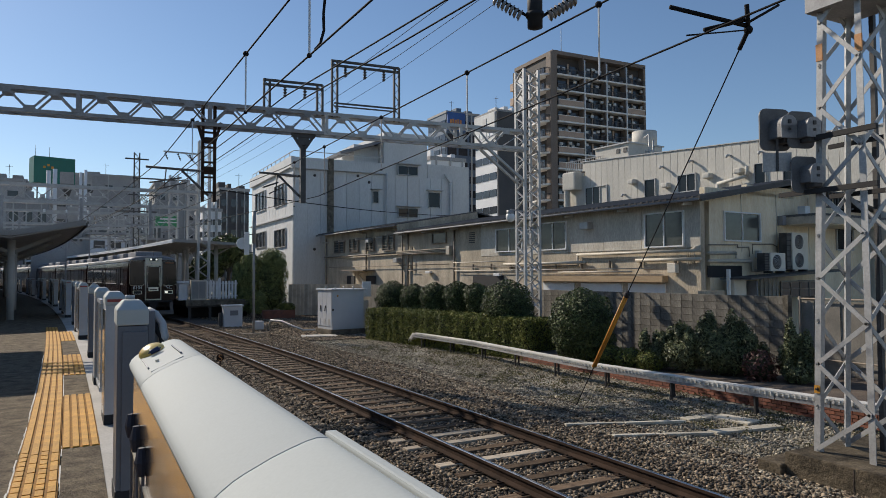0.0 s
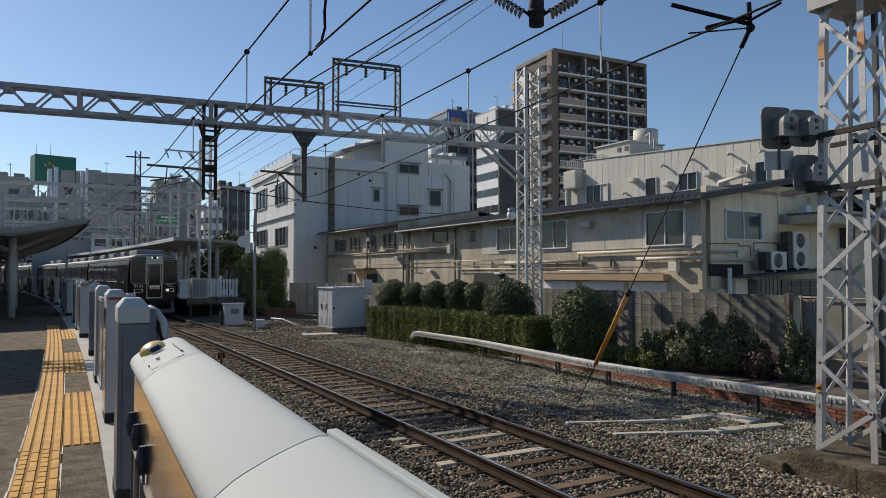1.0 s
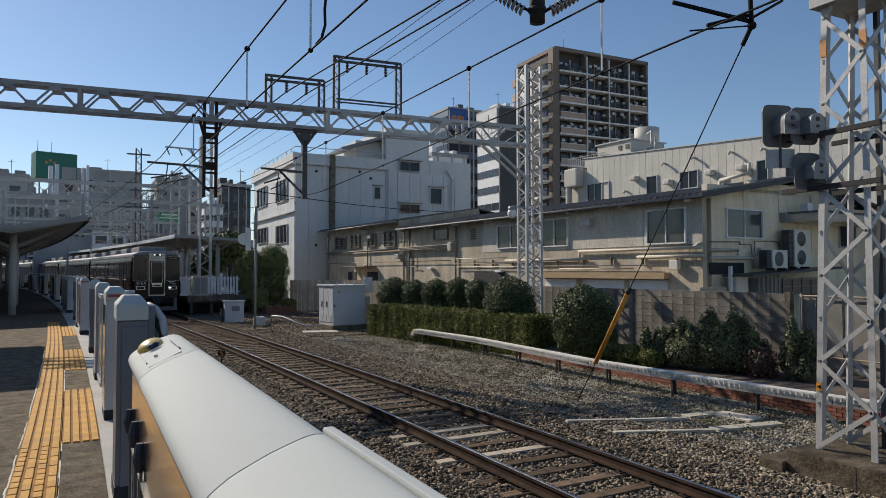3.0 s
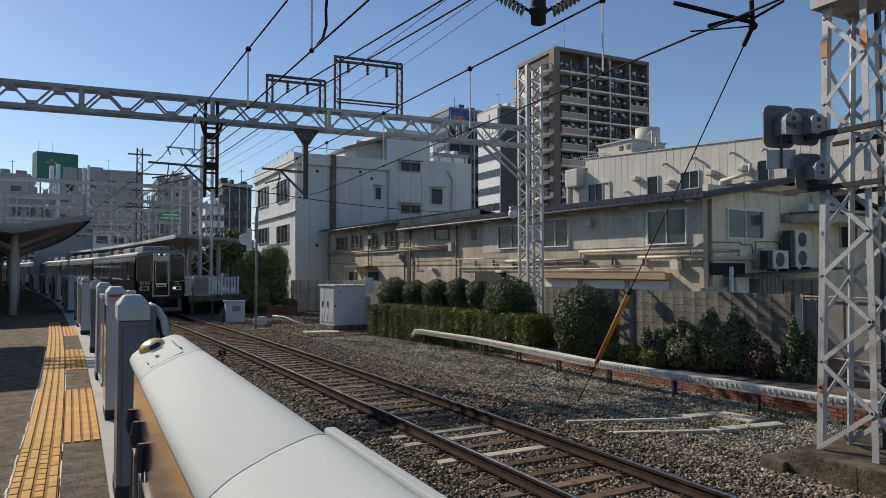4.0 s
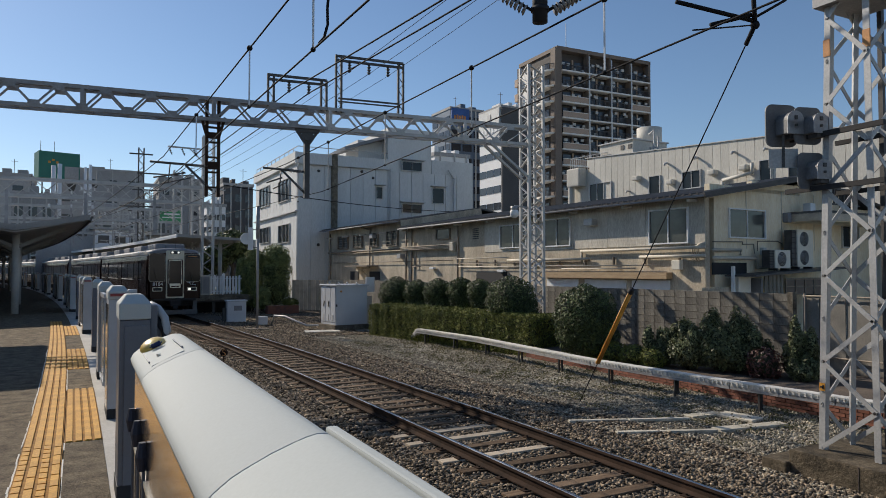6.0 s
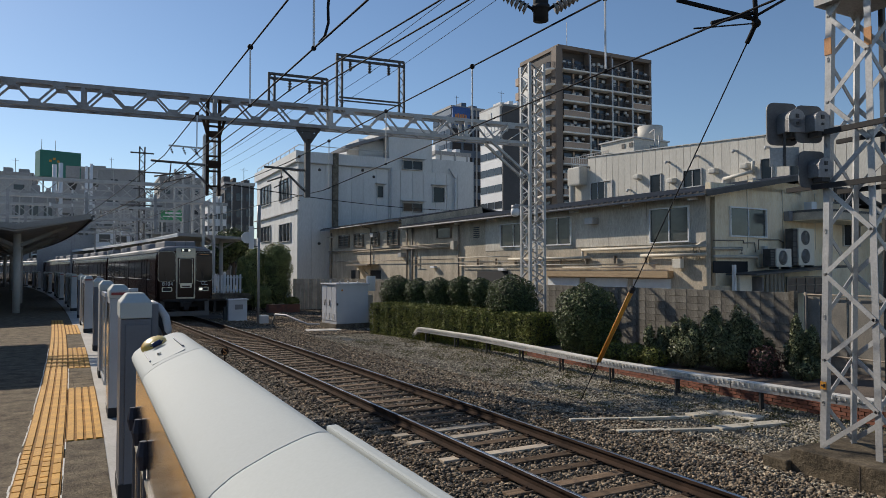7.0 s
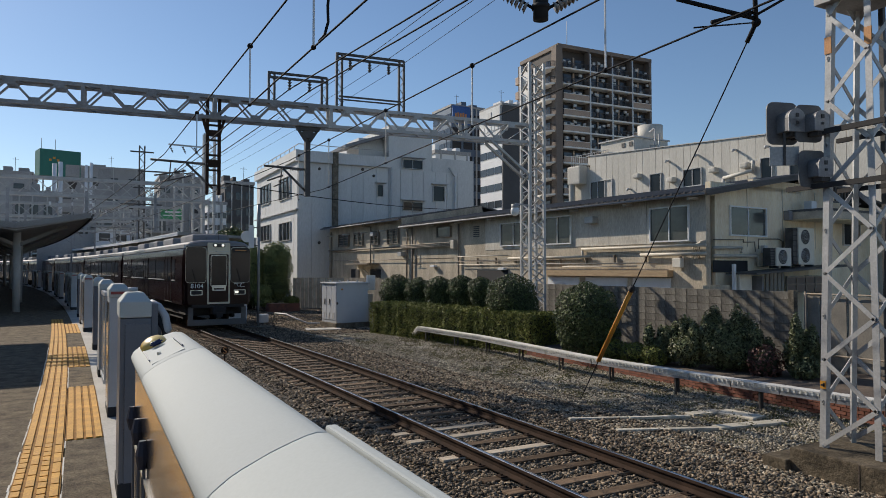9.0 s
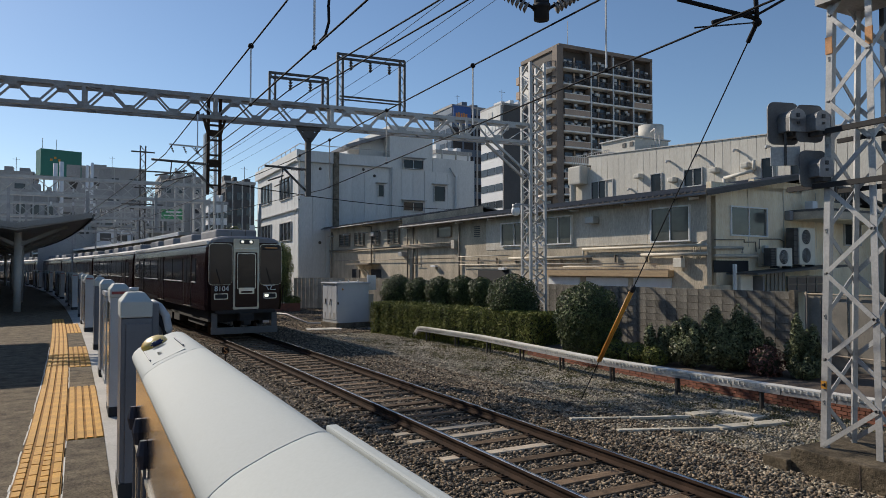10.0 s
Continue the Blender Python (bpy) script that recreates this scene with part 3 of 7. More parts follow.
def at_line(s, off, z=PLAT + 0.008, turn=0.0):
    x, y, th = along(s, off)
    return pose(x, y, z, 0, 0, math.degrees(th) + turn)


gate_post.matrix_basis = at_line(5.15, -5.175)
gate_pier.matrix_basis = at_line(8.0, -5.14)
for s in (14.4, 24.2, 34.5, 44.5, 55, 66, 78):
    copy_thing(gate_post, at_line(s, -5.10))
for s in (18.6, 28.5, 39.0, 49.5, 60, 72, 84):
    copy_thing(gate_pier, at_line(s, -5.14))
for s in (10.9, 21.2, 31.4, 42, 52, 63, 75, 88):
    copy_thing(gate_pier, at_line(s, -5.14, turn=180))

# -- platform canopy --
canopy = thing("platform_canopy", "grey steel platform canopy with upswept edges on columns", "canopy")
# beyond -10.6 the roof is an unseen extension, added to shade the platform
sweep("roof", "canopy", [(-4.75, 4.12), (-4.75, 4.30), (-6.9, 3.88), (-10.6, 4.40), (-15.4, 4.40), (-15.4, 4.22), (-10.6, 4.22), (-6.9, 3.70)], 26, 150, 3, canopy)
sweep("soffit", "canopy_under", [(-4.9, 4.07), (-4.9, 4.10), (-6.9, 3.69), (-10.6, 4.21), (-15.3, 4.21), (-15.3, 4.18), (-10.6, 4.18), (-6.9, 3.64)], 26.1, 149, 3, canopy, "grey boarded underside")
sweep("gutter", "dark_steel", [(-4.70, 4.08), (-4.70, 4.20), (-4.76, 4.20), (-4.76, 4.08)], 26, 150, 3, canopy)
for s in (28, 36, 44, 52, 60, 70, 80, 92):
    x, y, th = along(s, -6.9)
    col = rods("column", "column_white", [((x, y, PLAT), (x, y, 3.68), 0.12)], canopy, "pale round column", 12)
    for sgn in (-1, 1):
        bars("bracket", "canopy", [((x, y, 3.2), (x + sgn * 1.5, y, 3.92), 0.12, 0.12)], canopy)
# an unseen canopy bay, added beside the view to cast shade on the platform
shade_bay = thing("platform_canopy", "unseen canopy bay added to shade the platform", "canopy")
boxes("roof", "canopy", [((-6.5, 17.7, 4.2), (7.4, 5.6, 0.16), 2)], shade_bay)
rods("column", "column_white", [((-5.4, 16.2, PLAT), (-5.4, 16.2, 4.14), 0.15)], shade_bay, n=12)
rods("column", "column_white", [((-5.4, 18.2, PLAT), (-5.4, 18.2, 4.14), 0.15)], shade_bay, n=12)
# unseen plain wall, added to keep the bright horizon out of window reflections
platform_wall = tagged(sweep("platform_back_wall", "dirty_concrete", [(-15.9, PLAT), (-15.9, 5.2), (-15.7, 5.2), (-15.7, PLAT)], -14, 160), "unseen dark wall added to close off the back of the platform", "wall", kind="structure")

# -- sign post by the track --
x, y, th = along(18.6, -1.95)
sign = thing("track_sign", "small round rusty track sign on a short post", "sign", pose(x, y, -0.22))
rods("post", "rail_side", [((0, 0, -0.05), (0, 0, 0.46), 0.02)], sign)
rods("disc", "rail_side", [((0, -0.01, 0.5), (0, 0.005, 0.5), 0.1)], sign, "dark disc", 16)
txt = bpy.data.curves.new("letter", "FONT")
txt.body, txt.size, txt.extrude, txt.align_x = "S", 0.24, 0.004, "CENTER"
txt.materials.append(M["orange"])
letter = new("letter", txt)
letter.parent = sign
letter.matrix_basis = pose(0, -0.016, 0.415, 90, 0, -12)
letter["label"] = "faded orange letter"
# -- places of wire ends --
FEED = [(6.385, 12.544, 8.02), (6.908, 12.273, 8.02), (7.439, 15.241, 8.85), (8.077, 14.212, 8.85), (8.532, 13.781, 8.85)]
GUY = (0.15, 0.385)
YOKE = [Vector(v) for v in ((6.70, 6.35, 5.90), (7.10, 6.15, 5.60), (8.25, 5.9, 6.05), (5.9, 5.35, 5.08))]
POT = Vector((5.48, 7.64, 6.01))
LOOP = [(2.34, 7.1, 5.79), (2.29, 7.1, 5.50), (2.27, 7.1, 5.28), (2.275, 7.1, 5.10), (2.235, 7.1, 4.95), (2.165, 7.06, 4.86)]
FLOOD = (13.21, 20.0, 4.43)


# -- lattice helpers --
def lattice(bm, a, b, across, pitch, w, legs=True, leg_w=0.09):
    """Two parallel chords from a to b, offset by the vector across, with zigzag bracing between."""
    a, b, across = Vector(a), Vector(b), Vector(across)
    n = max(1, round((b - a).length / pitch))
    if legs:
        bar(bm, a, b, leg_w)
        bar(bm, a + across, b + across, leg_w)
    for i in range(n):
        p, q = a.lerp(b, i / n), a.lerp(b, (i + 1) / n)
        if i % 2 == 0:
            bar(bm, p, q + across, w, w * 0.35)
        else:
            bar(bm, p + across, q, w, w * 0.35)


# -- signal mast beside the track --
mast = thing("lattice_mast", "white galvanised lattice mast on a concrete footing", "mast")
LEGS = [((8.45, 5.63), (8.45, 5.40)), ((8.45, 4.92), (8.45, 4.98)), ((9.08, 5.63), (9.02, 5.40)), ((9.08, 4.92), (9.02, 4.98))]
TOPZ = 7.4
for (bx, by), (tx, ty) in LEGS:
    bm = bmesh.new()
    sx, sy = (0.036 if bx < 8.7 else -0.036), (-0.036 if by > 5.2 else 0.036)
    bar(bm, (bx, by, 0.10), (tx, ty, TOPZ), 0.012, 0.082)
    bar(bm, (bx + sx, by + sy, 0.10), (tx + sx, ty + sy, TOPZ), 0.078, 0.012)
    part("leg", bm, "steel", mast)
for i, j in ((0, 1), (2, 3), (0, 2), (1, 3)):
    n = 13
    for k in range(n):
        za, zb = 0.14 + (TOPZ - 0.2) * k / n, 0.14 + (TOPZ - 0.2) * (k + 1) / n
        fa, fb = (za - 0.1) / (TOPZ - 0.1), (zb - 0.1) / (TOPZ - 0.1)

        def leg_at(q, f):
            (bx, by), (tx, ty) = LEGS[q]
            return bx + (tx - bx) * f, by + (ty - by) * f
        p, q = (i, j) if (k + (i + j + 1) % 2) % 2 == 0 else (j, i)
        a, b = leg_at(p, fa), leg_at(q, fb)
        out = -0.012 if (i, j) == (0, 1) else 0.0
        bm = bmesh.new()
        bar(bm, (a[0] + out, a[1], za), (b[0] + out, b[1], zb), 0.012, 0.058)
        for e, ez in ((a, za), (b, zb)):
            rod(bm, (e[0] + out - 0.012, e[1], ez), (e[0] + out + 0.02, e[1], ez), 0.015, 6)
        part("brace", bm, "steel", mast)
for q, z0 in ((0, 5.20), (1, 5.18)):
    (bx, by), (tx, ty) = LEGS[q]
    f = (z0 - 0.1) / (TOPZ - 0.1)
    s = 1 if q else -1
    boxes("painted_band", "orange", [((bx - 0.004, by + (ty - by) * f + s * 0.0, z0 + 0.1), (0.022, 0.088, 0.22))], mast, "faded orange band")
boxes("cap_plate", "old_steel", [((8.75, 5.05, 5.98), (0.85, 1.05, 0.30))], mast)
boxes("tag", "yellow", [((8.43, 5.60, 0.92), (0.012, 0.075, 0.10))], mast, "yellow tag with a black arrow")
boxes("tag_arrow", "black", [((8.422, 5.60, 0.92), (0.006, 0.05, 0.02)), ((8.422, 5.585, 0.92), (0.006, 0.02, 0.05))], mast)
footing = thing("mast_footing", "weathered concrete block footing", "footing")
boxes("block", "mossy_concrete", [((9.0, 4.86, -0.1), (1.80, 1.98, 0.42))], footing, bevel=0.02)
boxes("step", "mossy_concrete", [((8.32, 6.02, -0.17), (0.60, 0.36, 0.24))], footing, bevel=0.02)
boxes("joint", "soil", [((8.098, 4.95, -0.1), (0.006, 0.015, 0.40))], footing, "dark joint in the concrete")
bars("conduit", "dark_steel", [((9.25, 5.25, 0.1), (9.25, 5.25, 7.0), 0.06, 0.06)], mast)
for zz in (4.17, 3.48):
    bars("crossarm", "under", [((8.36, 4.72, zz + 0.02), (8.36, 6.02, zz), 0.05, 0.065)], mast, "dark steel crossarm")
    bars("rear_crossarm", "under", [((9.12, 4.72, zz + 0.02), (9.12, 5.8, zz), 0.05, 0.06)], mast, "dark steel crossarm")
for xx, yy, zz, k in ((8.22, 5.98, 4.36, 1.0), (8.36, 5.70, 4.32, 0.86), (8.36, 5.66, 3.72, 0.84)):
    sig = thing("signal_lamp", "grey signal lamp with a rounded backboard", "signal", pose(xx, yy, zz, 0, 0, -16), "signals on the mast")
    bm = bmesh.new()
    box(bm, (0, 0, 0), (0.47 * k, 0.02, 0.57 * k), bevel=0.0)
    es = [e for e in bm.edges if abs(e.verts[0].co.y - e.verts[1].co.y) > 0.01]
    bmesh.ops.bevel(bm, geom=es, offset=0.10 * k, segments=4, affect="EDGES", profile=0.5)
    part("backboard", bm, "signal_grey", sig)
    bm = bmesh.new()
    box(bm, (0.02, -0.13 * k, -0.06 * k), (0.23 * k, 0.24 * k, 0.17 * k), bevel=0.01)
    rod(bm, (0.02, -0.01, 0.03 * k), (0.02, -0.25 * k, 0.03 * k), 0.115 * k, 24)
    part("housing", bm, "signal_grey", sig, "weathered steel lamp housing")
    bm = bmesh.new()
    rod(bm, (0.02, -0.25 * k, 0.03 * k), (0.02, -0.262 * k, 0.03 * k), 0.122 * k, 24)
    box(bm, (0.02, -0.256 * k, -0.07 * k), (0.244 * k, 0.012, 0.17 * k))
    part("rear_cover", bm, "old_steel", sig)
    boxes("latch", "dark_steel", [((0.02, -0.27 * k, 0.06 * k), (0.04, 0.02, 0.05)), ((0.02, -0.27 * k, -0.04), (0.03, 0.02, 0.03))], sig)
    boxes("clamp", "dark_steel", [((0.04, -0.12, -0.17 * k), (0.12, 0.16, 0.07))], sig)
board = thing("hanging_plate", "plain pale grey plate hanging below the signal", "plate", pose(8.12, 5.88, 3.90, 0, 0, -38))
boxes("plate", "steel", [((0, 0, 0), (0.36, 0.012, 0.25))], board)
bars("hanger", "dark_steel", [((0, -0.015, -0.12), (0, -0.015, 0.42), 0.03, 0.02)], board)

# -- overhead gantry across the line --
GA, GB = Vector((-2.2, 21.7, 0)), Vector((14.1, 20.2, 0))
GT = (GB - GA).normalized()
GN = Vector((-GT.y, GT.x, 0))
TURN = math.degrees(math.atan2(GT.y, GT.x))


def gp(u, z, back=0.0):
    return GA + GT * u + GN * back + Vector((0, 0, z))


gantry = thing("overhead_gantry", "weathered steel lattice gantry spanning the tracks", "gantry")
for back in (-0.25, 0.25):
    for zz in (6.90, 7.52):
        lip = 0.045 if zz > 7 else -0.045
        flange = -0.04 if back > 0 else 0.04
        for u0, u1, m in ((-7, 8.9, "gantry_steel"), (8.9, 16.3, "steel")):
            bars("chord", m, [(gp(u0, zz, back), gp(u1, zz, back), 0.014, 0.10), (gp(u0, zz + lip, back + flange), gp(u1, zz + lip, back + flange), 0.09, 0.014)], gantry)
    for k in range(-6, 13):
        u = 0.85 + 1.162 * k
        for du in (-0.581, 0.581):
            bars("diagonal", "gantry_steel" if k < 7 else "steel", [(gp(u + du * 0.14, 6.98, back), gp(u + du * 0.86, 7.44, back), 0.05, 0.05)], gantry)
        for v, zl, zs in ((u, 6.93, 0.12), (u + 0.581, 7.49, -0.13)):
            bm = bmesh.new()
            rows = [[bm.verts.new(gp(v + dv, z, back + db)) for dv, z in ((-0.17, zl), (0.17, zl), (0.11, zl + zs), (-0.11, zl + zs))] for db in (-0.012, 0.012)]
            bm.faces.new(rows[0])
            bm.faces.new(rows[1][::-1])
            for i in range(4):
                bm.faces.new((rows[0][i], rows[0][(i + 1) % 4], rows[1][(i + 1) % 4], rows[1][i]))
            part("gusset", bm, "gantry_steel" if k < 7 else "steel", gantry)
        if k in (-5, 1, 4, 7, 11):
            bars("upright", "gantry_steel" if k < 7 else "steel", [(gp(u, 6.95, back), gp(u, 7.5, back), 0.10, 0.05)], gantry)
bm = bmesh.new()
for k in range(27):
    u = -7 + 23.1 * k / 26
    bar(bm, gp(u, 6.90, -0.25), gp(u + 0.4, 6.90, 0.25), 0.05, 0.02)
    bar(bm, gp(u, 7.52, -0.25), gp(u + 0.4, 7.52, 0.25), 0.05, 0.02)
part("tie_bars", bm, "gantry_steel", gantry)
# right-hand column
bm = bmesh.new()
for back in (-0.3, 0.3):
    lattice(bm, gp(16.08, -0.2, back), gp(16.08, 9.75, back), GT * 0.58, 0.33, 0.075, True, 0.09)
for u in (16.08, 16.66):
    lattice(bm, gp(u, -0.2, -0.3), gp(u, 9.75, -0.3), GN * 0.6, 0.33, 0.075, False)
part("column", bm, "steel", gantry)
bars("knee_brace", "steel", [(gp(14.6, 6.85, -0.25), gp(16.1, 5.7, -0.25), 0.10, 0.08), (gp(14.6, 6.85, 0.25), gp(16.1, 5.7, 0.25), 0.10, 0.08)], gantry)
bars("cross_brace", "steel", [(gp(14.3, 6.9, -0.27), gp(15.2, 7.5, -0.27), 0.08, 0.02), (gp(15.2, 6.9, -0.27), gp(16.1, 7.5, -0.27), 0.08, 0.02)], gantry)
# left column stands on the platform, out of view
bm = bmesh.new()
for back in (-0.3, 0.3):
    lattice(bm, gp(-7, 0.9, back), gp(-7, 7.5, back), GT * 0.58, 0.4, 0.05, True, 0.08)
part("column", bm, "steel", gantry)
# insulator frames on top
for u0, u1, h, us in ((7.15, 8.80, 8.48, (7.72, 8.34)), (9.28, 11.38, 9.32, (9.65, 10.30, 10.95))):
    fr = bmesh.new()
    for u in (u0, u1):
        lattice(fr, gp(u - 0.07, 7.5, 0), gp(u - 0.07, h, 0), GT * 0.17, 0.22, 0.04, True, 0.065)
    for zz in (h, h - 0.14):
        bar(fr, gp(u0 - 0.1, zz, 0), gp(u1 + 0.1, zz, 0), 0.07)
    if u0 > 9:
        bar(fr, gp(u0, 7.95, 0), gp(u1, 7.95, 0), 0.05)
        bar(fr, gp(u0, 7.85, 0), gp(u1, 7.85, 0), 0.04)
    part("insulator_frame", fr, "dark_steel", gantry)
    for u in us:
        ib = bmesh.new()
        for i in range(4):
            rod(ib, gp(u, h - 0.16 - 0.09 * i, 0), gp(u, h - 0.22 - 0.09 * i, 0), 0.07, 10, 0.03)
        rod(ib, gp(u, h - 0.5, 0), gp(u, h - 0.1, 0), 0.018, 6)
        part("insulator", ib, "dark_steel", gantry, "dark disc insulator string", smooth=True)
# drop posts with cantilevers
for u, tip in ((8.28, 6.95), (5.47, 3.75)):
    if u > 8:
        bars("drop_post", "dark_steel", [(gp(u, 6.9, 0), gp(u, 4.68, 0), 0.16, 0.16)], gantry)
    else:
        for du in (-0.17, 0.17):
            bars("drop_post", "rail_side", [(gp(u + du, 7.5, 0), gp(u + du, 4.62, 0), 0.09, 0.09)], gantry, "rust-brown hanging post")
        for k in range(5):
            bars("rung", "rail_side", [(gp(u - 0.17, 4.9 + 0.45 * k, 0), gp(u + 0.17, 4.9 + 0.45 * k, 0), 0.09, 0.05)], gantry)
    bm = bmesh.new()
    if u > 8:
        bar(bm, gp(u - 0.36, 6.86, -0.1), gp(u - 0.06, 6.40, -0.1), 0.09)
        bar(bm, gp(u + 0.36, 6.86, -0.1), gp(u + 0.06, 6.40, -0.1), 0.09)
        box(bm, gp(u, 6.80, -0.1), (0.7, 0.16, 0.14), TURN)
        box(bm, gp(u, 6.62, -0.1), (0.34, 0.12, 0.26), TURN)
    else:
        for du in (-1, 1):
            bar(bm, gp(u + du * 0.34, 7.0, -0.1), gp(u + du * 0.17, 6.4, -0.1), 0.08)
        box(bm, gp(u, 6.45, -0.05), (0.34, 0.10, 0.18), TURN)
        box(bm, gp(u, 5.55, -0.05), (0.30, 0.12, 0.22), TURN)
    part("hanger_bracket", bm, "dark_steel" if u > 8 else "rail_side", gantry)
    bm = bmesh.new()
    rod(bm, gp(u, 5.52, 0), gp(tip, 5.58, 0), 0.035)
    rod(bm, gp(u, 4.80, 0), gp(u - 0.75, 5.52, 0), 0.035)
    rod(bm, gp(u - 0.75, 5.3, 0), gp(tip + 0.1, 5.12, 0), 0.025)
    rod(bm, gp(u - 0.6, 5.16, 0), gp(tip + 0.3, 4.94, 0), 0.02)
    rod(bm, gp(tip + 0.55, 5.56, 0), gp(tip + 0.5, 5.0, 0), 0.018)
    part("cantilever", bm, "dark_steel", gantry, smooth=True)
    bm = bmesh.new()
    for i in range(8):
        p, q = gp(u - 0.15 - 0.05 * i, 5.525, 0), gp(u - 0.18 - 0.05 * i, 5.525, 0)
        rod(bm, p, q, 0.06, 10, 0.035)
        p, q = gp(u - 0.15 - 0.03 * i, 4.94 + 0.03 * i, 0), gp(u - 0.17 - 0.03 * i, 4.96 + 0.03 * i, 0)
        rod(bm, p, q, 0.055, 10, 0.03)
    part("insulator", bm, "porcelain", gantry, "grey ribbed porcelain insulator", smooth=True)


# -- wires --
def wire(name, label, pts, r=0.012, material="wire"):
    return tagged(tube(name, material, pts, r), label, "wire", group="overhead wires")


for tag, m0, m1, c0, c1, drops in (
        ("the track", (5.74, -6, 5.79), (5.51, 21.2, 5.79), (5.15, -2, 4.86), (6.38, 20.4, 4.86), (6.5, 9.76, 13.4, 17.2, 20)),
        ("the platform track", (2.42, -6, 5.79), (1.92, 21.6, 5.79), (2.49, -6, 4.85), (1.80, 21.6, 4.85), (7.32, 10.44, 15.5))):
    m0, m1, c0, c1 = (Vector(v) for v in (m0, m1, c0, c1))
    e = Vector((*along(75, m1.x - along(21)[0])[:2], 5.8))
    wire("messenger_wire", "dark sagging messenger wire above " + tag, [m0.lerp(m1, i / 8) for i in range(9)] + [m1.lerp(e, i / 12) - Vector((-0.9 * 4 * (i / 12) * (1 - i / 12) * 0.3, 0, 0.5 * (i / 12) * (1 - i / 12))) for i in range(1, 13)], 0.013)
    e = Vector((*along(75, m1.x - along(21)[0])[:2], 4.9))
    wire("contact_wire", "dark contact wire hanging above " + tag, [c0.lerp(c1, i / 8) for i in range(9)] + [c1.lerp(e, i / 12) for i in range(1, 13)], 0.011)
    for y in drops:
        a, b = m0.lerp(m1, (y - m0.y) / (m1.y - m0.y)), c0.lerp(c1, (y - c0.y) / (c1.y - c0.y))
        cd = c1 - c0
        b = c0 + cd * ((a.x * c0.y - c0.x * a.y) / (cd.x * a.y - a.x * cd.y))
        dr = thing("dropper", "thin dropper joining the two catenary wires", "dropper", group="catenary droppers")
        rods("rod", "white", [(a, b, 0.013)], dr, n=5)
        for p, r in ((a, 0.045), (b, 0.03)):
            bm = bmesh.new()
            bmesh.ops.create_icosphere(bm, subdivisions=2, radius=r, matrix=Matrix.Translation(p))
            part("clamp", bm, "wire", dr)
wire("jumper_wire", "black jumper cable looping down to the contact wire", LOOP, 0.016)
flood = thing("floodlight", "white round floodlight on the gantry column", "floodlight", pose(*FLOOD))
bm = bmesh.new()
bmesh.ops.create_uvsphere(bm, u_segments=16, v_segments=10, radius=0.16, matrix=Matrix.Diagonal((1, 1, 1.15, 1)))
part("globe", bm, "white", flood, smooth=True)
rods("hood", "old_steel", [((0, 0, 0.08), (0, 0, 0.24), 0.13)], flood, n=14)
bars("arm", "old_steel", [((0, 0, 0.26), (0.65, -0.05, 0.2), 0.05, 0.05)], flood)


def span(a, b, sag, n=14):
    a, b = Vector(a), Vector(b)
    return [a.lerp(b, i / n) - Vector((0, 0, sag * 4 * (i / n) * (1 - i / n))) for i in range(n + 1)]


for u, zz, end, r in ((7.72, 8.02, FEED[0], 0.020), (8.34, 8.02, FEED[1], 0.020), (9.65, 8.85, FEED[2], 0.008), (10.30, 8.85, FEED[3], 0.008), (10.95, 8.85, FEED[4], 0.007)):
    p = gp(u, zz, 0)
    d = (Vector(end) - p)
    wire("feeder_wire", "dark feeder cable strung from the gantry frames", span(p, p + d * 1.5, 0.015), r)
    x, y, _ = along(75, p.x - along(21)[0])
    wire("feeder_wire", "dark feeder cable running on along the line", span(p, (x, y, zz - 0.4), 0.7), r * 0.9)
wire("feeder_wire", "slack black cable passing before the office block", span((5.0, 29.5, 6.0), (25.7, 44, 6.8), 0.3), 0.022)
GROUND_PIN, GUY_TOP = Vector((8.9, 11.1, -0.25)), Vector((7.76, 6.0, 5.66))
guy = thing("guy_wire", "steel guy wire with a yellow safety sleeve", "guy wire")
rods("stay", "wire", [(GROUND_PIN, GUY_TOP, 0.009)], guy)
rods("sleeve", "yellow", [(GROUND_PIN.lerp(GUY_TOP, GUY[0]) + Vector((dx, 0, 0)), GROUND_PIN.lerp(GUY_TOP, GUY[1]) + Vector((dx, 0, 0)), 0.026) for dx in (-0.024, 0.024)], guy, "scuffed yellow sleeve")
rods("sleeve_end", "black", [(GROUND_PIN.lerp(GUY_TOP, GUY[1]), GROUND_PIN.lerp(GUY_TOP, GUY[1] + 0.012), 0.05)], guy)
rods("turnbuckle", "wire", [(GROUND_PIN.lerp(GUY_TOP, 0.965), GROUND_PIN.lerp(GUY_TOP, 0.995), 0.03)], guy)
yoke = thing("wire_yoke", "black clamp where wires and stays meet", "yoke")
bm = bmesh.new()
bmesh.ops.create_icosphere(bm, subdivisions=2, radius=0.06, matrix=Matrix.Translation(GUY_TOP))
part("clamp", bm, "wire", yoke, smooth=True)
for p, e, r in (((0, 0, 0), GUY_TOP + Vector((-0.15, -0.1, 0.28)), 0.03), ((-0.02, 0, 0.05), YOKE[0], 0.03), ((-0.02, 0, 0.14), YOKE[1], 0.028), ((0, 0, 0.1), YOKE[2], 0.018)):
    rods("arm", "wire", [(GUY_TOP + Vector(p), e, r)], yoke)
wire("stay_wire", "dark stay wire running to the yoke", [YOKE[3], GUY_TOP], 0.010)
pot = thing("section_insulator", "black pot with ribbed insulators on a steel rod", "insulator")
bm = bmesh.new()
